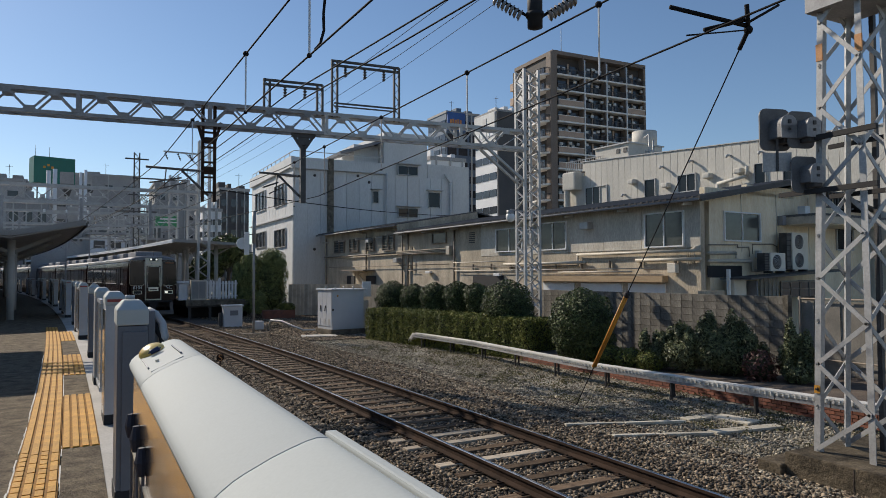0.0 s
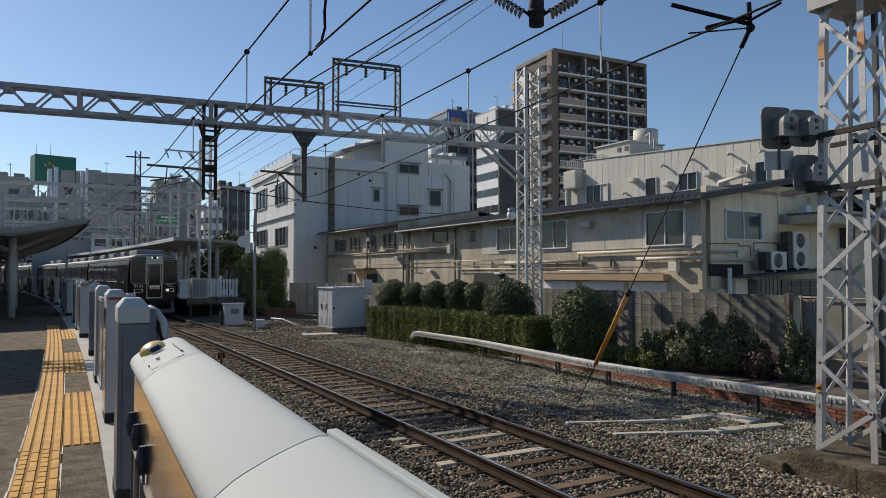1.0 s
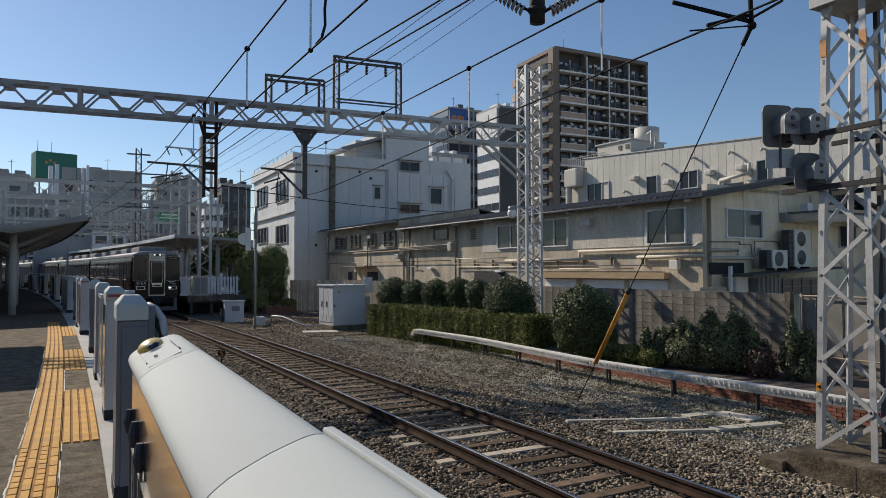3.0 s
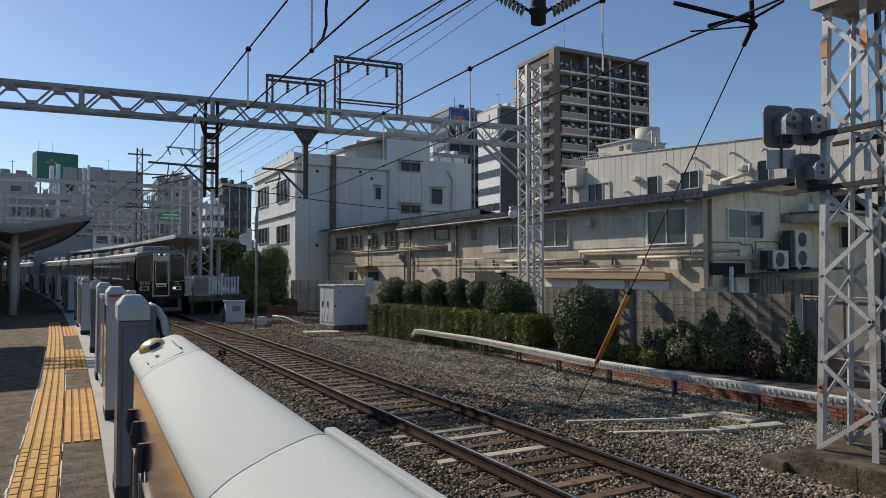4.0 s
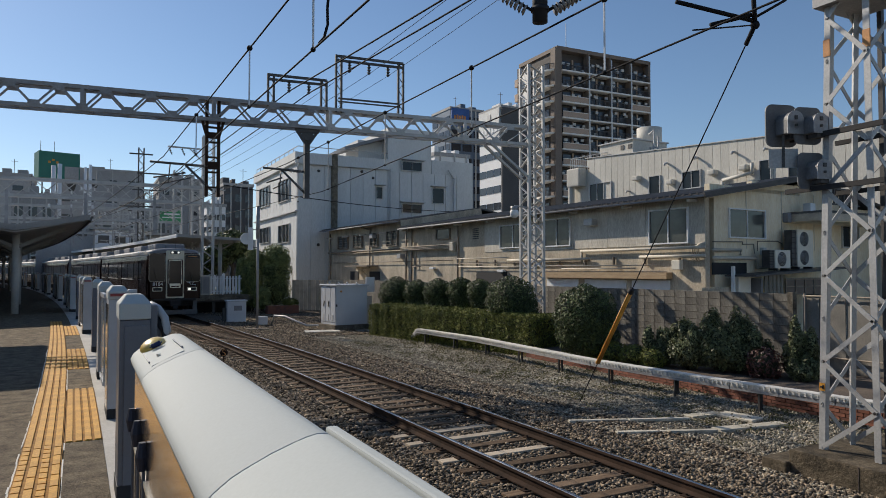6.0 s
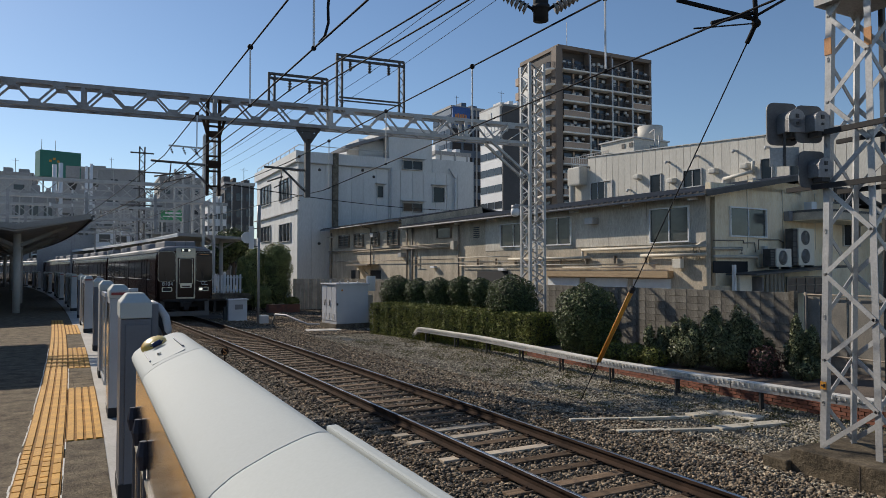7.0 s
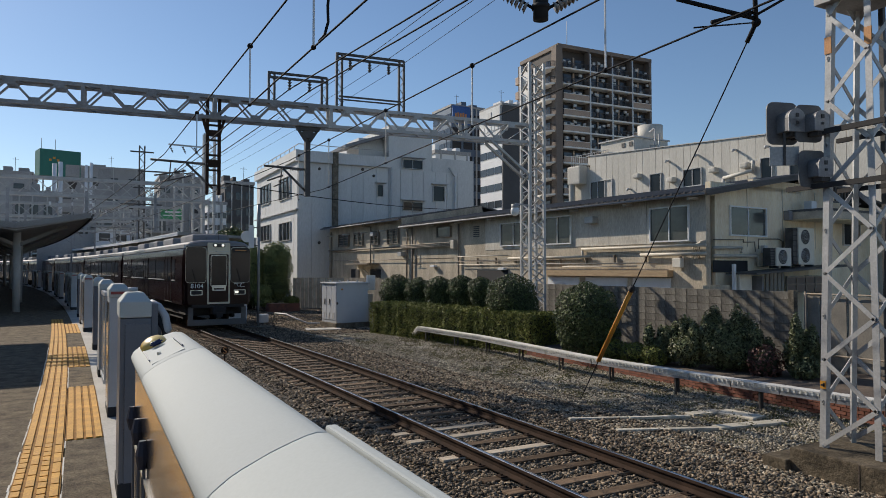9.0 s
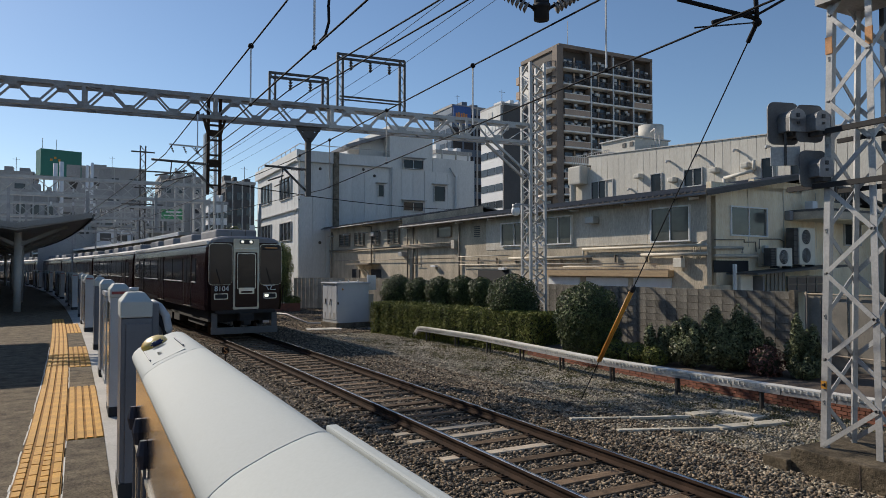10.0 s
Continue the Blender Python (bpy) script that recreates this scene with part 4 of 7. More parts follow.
rod(bm, POT + Vector((0, 0, -0.17)), POT + Vector((0, 0, 0.5)), 0.105, 18)
rod(bm, POT + Vector((0, 0, -0.02)), POT + Vector((0, 0, 0.04)), 0.125, 18)
part("pot", bm, "black", pot, smooth=True)
for sgn in (-1, 1):
    bm = bmesh.new()
    for i in range(7):
        rod(bm, POT + Vector((0.89 * sgn, -0.46 * sgn, 0)) * (0.20 + 0.055 * i) + Vector((0, 0, 0.0 + 0.035 * i)),
            POT + Vector((0.89 * sgn, -0.46 * sgn, 0)) * (0.24 + 0.055 * i) + Vector((0, 0, 0.02 + 0.035 * i)), 0.085, 12, 0.045)
    part("ribbed_insulator", bm, "porcelain", pot, smooth=True)
    rods("rod", "wire", [(POT + Vector((0, 0, -0.07)), POT + Vector((0.89 * sgn * 0.8, -0.46 * sgn * 0.8, 0.42)), 0.022)], pot)
# -- buildings further off: bearing mark, distance, width, depth, height, turn --
FAR = [
    ("office_tower", "slim white office block with dark side wall and ribbon windows", 890, 120, 5.2, 7.4, 31.5, 0, "far_white", 10, 3, dict(win_w=0.9, win_h=0.42)),
    ("brown_block", "dark blue-grey high-rise behind the offices", 800, 150, 8.4, 9.0, 38.6, 0, "far_blue", 12, 3, dict(win_w=0.8, win_h=0.5)),
    ("grey_flats", "grey stepped apartment building in the distance", 100, 180, 18.5, 20, 26.3, 0, "far_grey", 6, 4, dict(win_w=0.5, win_h=0.3)),
    ("grey_flats", "pale grey building beyond the station", 283, 150, 8.2, 14, 21.3, 0, "far_grey", 5, 3, dict(win_w=0.42, win_h=0.22)),
    ("dark_flats", "dark apartment block with pale balconies", 398, 120, 4.8, 12, 17.0, 0, "far_dark", 6, 3, dict(win_w=0.7)),
    ("white_flats", "low white building with dark window bands", 368, 115, 2.9, 8, 13.0, 0, "far_white", 6, 2, dict(win_w=0.9, win_h=0.45)),
    ("grey_flats", "grey office building at the edge of the station", -40, 150, 8.5, 14, 20.4, 0, "far_grey", 6, 2, dict(win_w=0.4, win_h=0.3)),
    ("white_flats", "small white building behind the platform roofs", 22, 120, 5.5, 10, 14.0, 0, "far_grey", 4, 3, dict()),
    ("grey_flats", "low grey building beyond the tracks", 180, 110, 9.0, 10, 11.5, 0, "far_grey", 3, 5, dict()),
    ("white_flats", "white balconied flats between the taller blocks", 772, 90, 5.2, 8, 18.0, 0, "far_white", 7, 4, dict(win_w=0.7)),
    ("grey_flats", "grey building beside the apartment tower", 915, 150, 9.0, 8, 20.0, 0, "far_dark", 6, 3, dict()),
]
BOARDS = [
    ("green_hoarding", "green rooftop hoarding with a faded emblem", 69, 178, 23.5, 8.4, 6.0, "green_board", 14),
]


# -- buildings --
def window(parent, at, w, h, leaves=2, frame="frame_grey", glass="dark_glass", depth=0.10, name="window"):
    """A sliding window in the local wall plane: at is the pose of its lower left corner, x along the wall, z up, y into the wall."""
    win = new(name)
    win.empty_display_size = 0.2
    win.parent = parent
    win.matrix_basis = at
    f = 0.05 if w > 0.7 else 0.035
    bm = bmesh.new()
    box(bm, (w / 2, 0, -f / 2), (w + 2 * f, depth, f))
    box(bm, (w / 2, 0, h + f / 2), (w + 2 * f, depth, f))
    box(bm, (-f / 2, 0, h / 2), (f, depth, h))
    box(bm, (w + f / 2, 0, h / 2), (f, depth, h))
    for i in range(1, leaves):
        box(bm, (w * i / leaves, 0.01, h / 2), (f * 0.8, depth * 0.7, h))
    part("frame", bm, frame, win)
    for i in range(leaves):
        boxes("pane", glass, [((w * (i + 0.5) / leaves, 0.012 + 0.012 * i, h / 2), (w / leaves - 0.01, 0.01, h - 0.01))], win)
    return win


house = thing("long_house", "weathered cream two-storey workshop with dark tiled roof and wall pipes", "house", pose(18.83, 16.66, 0, 0, 0, 4))
LEN, DEEP = 34.2, 11.0
boxes("wall", "cream", [((0.12, LEN / 2, 2.38), (0.24, LEN, 5.2)), ((DEEP, LEN / 2, 2.4), (0.24, LEN, 5.2)), ((DEEP / 2, LEN - 0.1, 2.4), (DEEP - 0.5, 0.2, 5.2))], house)
# this sunless side gets the lightened cream in place of bounced light
boxes("end_wall", "cream_end", [((DEEP / 2 + 0.24, 0.12, 2.38), (DEEP - 0.5, 0.24, 5.2))], house, "pale cream end wall, colour raised for bounced light")
bars("roof_step", "cream", [((-0.45, 21.46, 5.22), (5.5, 21.46, 6.25), 0.08, 0.5)], house)
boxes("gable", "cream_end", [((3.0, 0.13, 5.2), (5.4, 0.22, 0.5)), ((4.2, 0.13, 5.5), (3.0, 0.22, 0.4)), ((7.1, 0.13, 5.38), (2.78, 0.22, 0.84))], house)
# thin panels that paint the eave's shade onto the upper front wall
for u0, u1 in ((-0.02, 2.6), (2.61, 4.6), (4.61, 6.6), (6.61, 8.9), (8.91, 13.2)):
    boxes("render_panel", "shade_and_seam_stucco", [((-0.004, (u0 + u1) / 2, 4.14), (0.03, u1 - u0 - 0.01, 1.6))], house, "upper wall panel greyed to paint in eave shade")
bm = bmesh.new()
for y0, y1, up in ((-0.5, 21.5, 0.0), (21.5, LEN + 0.3, 0.47)):
    for x0, z0, x1, z1 in ((-0.6, 4.97, 5.5, 6.0), (5.5, 6.0, 11.6, 5.0)):
        bar(bm, (x0, (y0 + y1) / 2, z0 + up), (x1, (y0 + y1) / 2, z1 + up), y1 - y0, 0.09)
roof = part("roof", bm, "roof_tile", house)
bm = bmesh.new()
for i in range(int((LEN + 0.7) / 0.28)):
    y = -0.45 + 0.28 * i
    up = 0.47 if y > 21.5 else 0.0
    rod(bm, (-0.62, y, 5.02 + up), (5.5, y, 6.05 + up), 0.05, 6)
tagged(part("ridge_tile", bm, "roof_tile", roof), kind="stuff")
boxes("upper_wall", "cream", [((0.12, 27.9, 5.2), (0.23, 12.5, 0.6))], house)
for y0, y1, z in ((-0.45, 21.5, 4.925), (21.5, LEN + 0.2, 5.395)):
    rods("gutter", "roof_grey", [((-0.66, y0, z), (-0.66, y1, z), 0.04)], house, "grey gutter", 8)
bars("fascia", "dark_steel", [((-0.58, -0.45, 4.95), (-0.58, 21.4, 4.95), 0.03, 0.12), ((-0.55, -0.47, 4.93), (5.4, -0.47, 5.93), 0.04, 0.14)], house)
for i in range(12):
    bars("rafter_end", "frame_grey", [((-0.05, 0.3 + i * 3, 4.87), (-0.55, 0.3 + i * 3, 4.83), 0.07, 0.09)], house)
for u0, u1, z0, z1, n in ((0.68, 2.37, 3.43, 4.62, 2), (6.78, 8.49, 3.52, 4.66, 2), (9.8, 11.79, 3.54, 4.58, 2), (16.5, 17.9, 4.2, 4.72, 1), (22.64, 24.13, 4.0, 5.0 - 0.1, 2),
                          (25.45, 26.58, 4.05, 4.9, 2), (27.93, 29.37, 4.05, 4.9, 2), (30.36, 32.14, 4.04, 4.9, 2)):
    window(house, pose(-0.055, u1, z0, 0, 0, -90), u1 - u0, z1 - z0, n, "white" if u0 < 12 else "old_pipe", "house_glass")
for u0, u1 in ((22.64, 24.13), (25.45, 26.58), (27.93, 29.37), (30.36, 32.14)):
    for i in range(5):
        boxes("window_bar", "old_pipe", [((-0.12, (u0 + u1) / 2, 4.1 + 0.18 * i), (0.03, u1 - u0 + 0.1, 0.03))], house)
    for u in (u0, (u0 + u1) / 2, u1):
        boxes("window_bar", "old_pipe", [((-0.12, u, 4.47), (0.03, 0.03, 0.9))], house)
tray = boxes("cable_tray", "cream", [((-0.13, 19.0, 3.74), (0.20, 6.0, 0.26))], house, "stained cable tray under the windows", bevel=0.01)
for i in range(3):
    rods("conduit", "old_pipe", [((-0.25, 16.2, 3.66 + 0.08 * i), (-0.25, 22.0, 3.66 + 0.08 * i), 0.016)], tray)
boxes("end_box", "pipe", [((-0.16, 16.0, 3.72), (0.24, 0.34, 0.46))], tray, bevel=0.02)
rods("conduit", "old_pipe", [((-0.12, 22.1, 3.76), (-0.12, 34.0, 3.76), 0.05)], house)
rods("conduit", "old_pipe", [((-0.10, 22.1, 3.62), (-0.10, 34.0, 3.62), 0.02)], house)
boxes("curtain", "curtain", [((0.05, 1.1, 3.68), (0.01, 0.75, 0.42))], house, "brown curtain behind the glass")
# louvre, hoods and doors
for i in range(6):
    boxes("louvre_slat", "dark_steel", [((-0.03, 14.0, 4.08 + 0.1 * i), (0.04, 0.5, 0.05))], house)
for u, zz in ((5.4, 4.4), (22.0, 3.3), (26.0, 4.7)):
    bm = bmesh.new()
    box(bm, (-0.17, u, zz), (0.34, 0.48, 0.28), bevel=0.03)
    part("vent_hood", bm, "steel", house, "galvanised vent hood")
# no real openings: black panels paint the shade inside the doorways
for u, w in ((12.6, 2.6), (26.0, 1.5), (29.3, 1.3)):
    boxes("doorway", "black", [((-0.01, u, 1.75), (0.08, w, 1.2))], house, "doorway as a flat black panel for the shade inside")
boxes("door_awning", "old_pipe", [((-0.4, 27.3, 2.72), (0.9, 3.6, 0.08))], house, "rusty tin awning")
for u0, u1 in ((6.3, 8.3), (3.6, 5.9), (1.5, 3.3)):
    boxes("lower_panel", "white", [((-0.02, (u0 + u1) / 2, 1.75), (0.05, u1 - u0, 0.62))], house, "white board below the ledge")
boxes("ledge", "wood_tan", [((-0.16, 4.9, 2.23), (0.32, 7.0, 0.24))], house, "pale timber ledge")
# pipes along the front
for z, u0, u1, r, m in ((3.22, -0.1, 6.0, 0.055, "pipe"), (2.90, 5.5, 11.1, 0.06, "pipe"), (2.93, -0.1, 2.8, 0.06, "pipe"), (2.62, 2.0, 15.5, 0.020, "pipe"), (2.78, 6.0, 15.6, 0.02, "old_pipe"),
                        (3.05, 11, 15.6, 0.022, "pipe"), (2.98, 16.0, 33, 0.020, "old_pipe"), (2.5, 3.0, 7.2, 0.03, "pipe"), (2.66, 19.6, 20.6, 0.02, "old_pipe")):
    rods("pipe", m, [((-0.14, u0, z), (-0.14, u1, z), r)], house)
for u, z0, z1, r, m in ((6.0, 2.75, 3.22, 0.05, "pipe"), (15.6, 1.0, 4.85, 0.05, "old_pipe"), (20.75, 1.0, 4.9, 0.06, "old_pipe"), (21.45, 1.0, 5.2, 0.05, "old_pipe"), (20.2, 2.6, 4.1, 0.03, "old_pipe"), 
                        (26.6, 2.6, 5.2, 0.05, "old_pipe"), (33.6, 1.0, 5.2, 0.05, "old_pipe")):
    rods("downpipe", m, [((-0.10, u, z0), (-0.10, u, z1), r)], house)
for u, z in ((15.6, 4.85), (21.45, 5.2), (26.6, 5.2)):
    rods("downpipe_neck", "old_pipe", [((-0.10, u, z), (-0.62, u + 0.3, z + 0.12), 0.05)], house)
tube("downpipe_bend", "pipe", [(-0.12, 26.6, 2.6), (-0.3, 27.0, 2.55), (-0.35, 27.2, 2.35), (-0.2, 26.9, 2.1), (-0.15, 26.6, 1.6)], 0.06, house)
for u, z in ((18.2, 2.55), (11.6, 2.4)):
    boxes("wall_fixture", "white", [((-0.14, u, z), (0.2, 0.5, 0.12))], house, bevel=0.02)
for i in range(9):
    boxes("pipe_bracket", "old_pipe", [((-0.08, 1.0 + 1.6 * i, 2.80), (0.10, 0.04, 0.3))], house)
# end wall
window(house, pose(1.30, -0.02, 3.62), 2.05, 0.98, 2, "white", "house_glass")
boxes("wall_box", "roof_grey", [((4.62, -0.12, 4.42), (0.24, 0.22, 0.36))], house, bevel=0.02)
bm = bmesh.new()
box(bm, (7.4, -0.7, 4.58), (5.2, 1.5, 0.10))
porch = part("porch_roof", bm, "roof_tile", house, "dark tiled porch roof")
boxes("fascia", "fence_brown", [((7.4, -1.42, 4.41), (5.2, 0.06, 0.28)), ((4.83, -0.7, 4.41), (0.06, 1.4, 0.28))], porch, "weathered brown fascia board")
boxes("soffit", "cream_end", [((7.4, -0.7, 4.26), (5.1, 1.36, 0.05))], porch)
boxes("roof_vent", "white", [((5.45, -0.5, 4.80), (0.34, 0.3, 0.34))], porch, bevel=0.02)
for e in (2.3, 4.45, 6.6):
    boxes("wall_seam", "shade_and_seam_stucco", [((e, -0.006, 4.3), (0.025, 0.02, 2.2))], house)
boxes("junction_box", "frame_grey", [((3.15, -0.1, 3.12), (0.2, 0.14, 0.28)), ((4.62, -0.1, 3.1), (0.18, 0.14, 0.3))], house, bevel=0.01)
# a flat black panel on the wall paints the recess's shade
boxes("shed_recess", "black", [((1.30, -0.012, 2.49), (1.91, 0.03, 0.42))], house, "flat black panel for the shade in the recess below the pipes")
bars("lean_to_roof", "dark_steel", [((0.83, -0.75, 2.24), (6.90, -0.75, 2.54), 1.2, 0.06)], house, "thin dark lean-to roof")
for i in range(9):
    boxes("corrugation", "fence_sheet", [((2.01 + 0.118 * i, -0.92 + 0.03 * (i % 2), 1.70), (0.113, 0.03, 1.23))], house)
boxes("shed_wall", "roof_grey", [((1.83, -0.5, 1.0), (0.08, 0.8, 2.3))], house)
boxes("shed_wall", "roof_grey", [((5.65, -0.5, 1.0), (0.08, 0.8, 2.3))], house)
boxes("shed_window", "far_glass", [((4.37, -0.90, 1.85), (2.37, 0.04, 0.59))], house, "dim gridded shed window")
for i in range(5):
    boxes("shed_mullion", "old_pipe", [((3.18 + 0.592 * i, -0.93, 1.85), (0.04, 0.03, 0.59))], house)
boxes("shed_sill", "old_pipe", [((4.37, -0.93, 2.12), (2.37, 0.04, 0.06)), ((4.37, -0.93, 1.85), (2.37, 0.03, 0.04))], house)
boxes("lower_wall", "cream", [((0.31, -0.3, 0.9), (1.9, 0.12, 1.9))], house, "stained low wall")
boxes("post", "white", [((0.81, -0.5, 1.37), (0.10, 0.10, 2.4))], house)
boxes("meter_box", "ac_cream", [((1.29, -0.5, 1.94), (0.68, 0.25, 0.6))], house, bevel=0.03)
tube("pipe", "pipe", [(0.22, -0.14, 3.13), (1.76, -0.14, 3.15), (1.75, -0.14, 2.96)], 0.055, house, n=8)
tube("pipe", "pipe", [(0.19, -0.16, 2.85), (2.62, -0.16, 2.87), (2.69, -0.16, 2.53), (3.21, -0.16, 2.53)], 0.06, house, n=8)
tube("conduit", "old_pipe", [(0.33, -0.06, 3.42), (1.98, -0.06, 3.45), (1.97, -0.06, 3.36), (2.63, -0.06, 3.38), (2.67, -0.06, 3.03)], 0.022, house)
tube("conduit", "old_pipe", [(2.85, -0.06, 3.13), (2.86, -0.06, 3.49), (4.09, -0.06, 3.52), (4.37, -0.06, 3.43), (4.36, -0.06, 3.19)], 0.022, house)
for i in range(4):
    tube("corner_bend", "pipe", [(-0.15, 0.15 + 0.09 * i, 2.75), (-0.15, 0.15 + 0.09 * i, 3.28 - 0.03 * i), (-0.15, 0.08 + 0.06 * i, 3.36 - 0.03 * i), (-0.13, -0.1, 3.38 - 0.03 * i)], 0.026, house)
boxes("junction_box", "ac_cream", [((-0.16, 1.05, 2.62), (0.2, 0.36, 0.34))], house, bevel=0.02)
for i in range(10):
    boxes("balcony_bar", "dark_steel", [((6.0 + 0.22 * i, -0.9, 5.25), (0.05, 0.05, 0.6))], house)
bars("balcony_rail", "dark_steel", [((5.9, -0.9, 5.56), (8.2, -0.9, 5.56), 0.06, 0.06), ((5.9, -0.9, 4.96), (8.2, -0.9, 4.96), 0.06, 0.06)], house)
window(house, pose(8.6, -0.02, 3.4), 1.2, 0.9, 2)


def air_conditioner(at, w, h, fans):
    ac = thing("air_conditioner", "cream outdoor air-conditioner unit with round grille", "air conditioner", at, "air conditioners on the house")
    boxes("case", "ac_cream", [((w / 2, 0.16, h / 2), (w, 0.32, h))], ac, bevel=0.02)
    boxes("side_grille", "dark_steel", [((-0.14, 0.2, h / 2), (0.26, 0.3, h - 0.03))], ac, "dark finned side of the unit")
    for k in range(7):
        boxes("fin", "black", [((-0.14, 0.045, h * (k + 0.5) / 7), (0.26, 0.012, 0.03))], ac)
    for i in range(fans):
        z = h * (i + 0.5) / fans
        rods("fan_opening", "dark_steel", [((w * 0.42, -0.004, z), (w * 0.42, 0.02, z), min(w, h / fans) * 0.40)], ac, n=18)
        bm = bmesh.new()
        for k in range(5):
            r = min(w, h / fans) * 0.40 * (k + 1) / 5
            q = 18
            for j in range(q):
                a, b = 6.2832 * j / q, 6.2832 * (j + 1) / q
                bar(bm, (w * 0.42 + r * math.cos(a), -0.012, z + r * math.sin(a)), (w * 0.42 + r * math.cos(b), -0.012, z + r * math.sin(b)), 0.008)
        part("grille", bm, "frame_grey", ac)
    boxes("foot", "dark_steel", [((0.1, 0.16, -0.04), (0.06, 0.34, 0.08)), ((w - 0.1, 0.16, -0.04), (0.06, 0.34, 0.08))], ac)
    return ac


hm = pose(18.83, 16.66, 0, 0, 0, 4)
air_conditioner(hm @ pose(2.86, -0.75, 2.50), 0.92, 0.66, 1)
air_conditioner(hm @ pose(4.48, -0.6, 2.56), 1.02, 1.38, 2)

# white works behind
works = thing("white_works", "white panelled industrial building with vents and rooftop tank", "building", pose(29.53, 21.06, 0, 0, 0, 4))
boxes("wall", "panel_white", [((6.2, 4.0, 4.3), (12, 19.8, 9.0))], works)
for i in range(40):
    y = -5.70 + 0.49 * i
    top = 8.62 + 1.07 * (y + 6.0) / 19.95
    boxes("panel", "panel_white", [((0.17, y, (top + 3.2) / 2), (0.06, 0.478, top - 3.2))], works, bevel=0.012)
bars("parapet", "panel_white", [((0.35, -6.0, 8.32), (0.35, 13.95, 9.38), 0.25, 0.5)], works)
bars("coping", "frame_grey", [((0.25, -6.0, 8.65), (0.25, 13.95, 9.72), 0.34, 0.05)], works, "thin grey coping")
for u0, u1, z0, z1, n in ((11.71, 13.55, 6.8, 7.95, 3), (7.9, 8.64, 6.85, 7.88, 1), (5.13, 6.27, 6.95, 7.85, 2), (1.04, 1.6, 6.7, 7.85, 1), (-0.6, 0.1, 6.7, 7.8, 1)):
    window(works, pose(0.12, u1, z0, 0, 0, -90), u1 - u0, z1 - z0, n, depth=0.12)
for u, z in ((9.5, 7.9), (7.0, 7.4), (4.25, 7.6), (2.4, 7.62)):
    bm = bmesh.new()
    box(bm, (-0.02, u, z), (0.40, 0.45, 0.28), bevel=0.07)
    part("vent_hood", bm, "panel_white", works, "rounded white vent hood")
for u, z in ((7.3, 8.5), (5.3, 8.55), (3.0, 8.5), (1.2, 8.4), (10.2, 7.2)):
    rods("vent_pipe", "frame_grey", [((0.2, u, z), (-0.12, u, z), 0.06), ((-0.12, u, z + 0.02), (-0.16, u, z - 0.12), 0.06)], works)
rods("flue", "panel_white", [((-0.1, 1.9, 7.3), (-0.1, 3.6, 7.1), 0.09), ((-0.1, 1.9, 7.3), (-0.1, 1.9, 7.8), 0.09), ((-0.1, 3.6, 7.1), (-0.1, 3.6, 6.4), 0.09)], works, n=10)
pent = boxes("rooftop_shed", "panel_white", [((1.9, 11.55, 9.45), (3.0, 2.8, 1.9))], works, "small white rooftop shed")
boxes("shed_roof", "frame_grey", [((1.9, 11.55, 10.43), (3.2, 3.0, 0.08))], pent)
boxes("shed_vent", "dark_steel", [((0.38, 11.0, 10.0), (0.03, 0.26, 0.26)), ((0.38, 10.4, 10.0), (0.03, 0.26, 0.26))], pent)
rods("water_tank", "panel_white", [((3.9, 12.0, 10.5), (3.9, 12.0, 11.75), 0.80)], works, "round cream water tank", 20)
bars("tank_stand", "steel", [((3.5 + dx, 11.6 + dy, 8.7), (3.5 + dx, 11.6 + dy, 10.5), 0.07, 0.07) for dx in (0, 0.8) for dy in (0, 0.8)], works)
rods("tank_pipe", "steel", [((1.6, 9.6, 8.9), (1.6, 9.6, 10.95), 0.045), ((1.5, 9.2, 8.9), (1.5, 9.2, 10.5), 0.045), ((1.6, 9.6, 10.95), (3.2, 11.4, 11.2), 0.045), ((1.6, 9.9, 8.9), (1.6, 9.9, 10.0), 0.03), ((1.6, 9.2, 9.9), (1.6, 9.9, 9.9), 0.03)], works)
for i in range(18):
    rods("baluster", "steel", [((0.3, 12.2 + 0.2 * i, 9.0), (0.3, 12.2 + 0.2 * i, 9.9), 0.018)], works, n=5)
rods("roof_rail", "steel", [((0.3, 12.2, 9.9), (0.3, 15.6, 9.9), 0.025)], works, n=5)
boxes("annex", "panel_white", [((2.4, 14.7, 4.4), (4.4, 1.7, 9.2))], works)
bm = bmesh.new()
box(bm, (-0.1, 14.6, 8.5), (0.7, 1.2, 1.2), bevel=0.1)
rod(bm, (-0.2, 15.0, 5.5), (-0.2, 15.0, 8.0), 0.22, 10)
part("duct", bm, "panel_white", works, "white sheet-metal duct")

# pale office block
office = thing("office_block", "pale grey panelled four-storey block with stair tower", "building", pose(14.0, 51.25, 0.206) @ Matrix.Scale(0.915, 4))
boxes("plinth", "dirty_concrete", [((8.6, 8.3, -0.36), (17.2, 16.2, 0.5))], office)
boxes("wall", "panel_grey", [((4.3, 8.3, 6.0), (8.2, 16, 12.3)), ((10.6, 8.3, 7.6), (4.3, 15.9, 15.4)), ((15.0, 8.3, 6.2), (4.4, 15.9, 12.9))], office)
bm = bmesh.new()
box(bm, (0, 0, 0), (1.14, 0.05, 10.9), bevel=0.01)
pan = part("panel", bm, "panel_grey", office)
for i in range(14):
    ob = pan if i == 0 else pan.copy()
    if i:
        scene.collection.objects.link(ob)
    ob.matrix_basis = pose(0.76 + 1.17 * i, 0.28, 5.9)
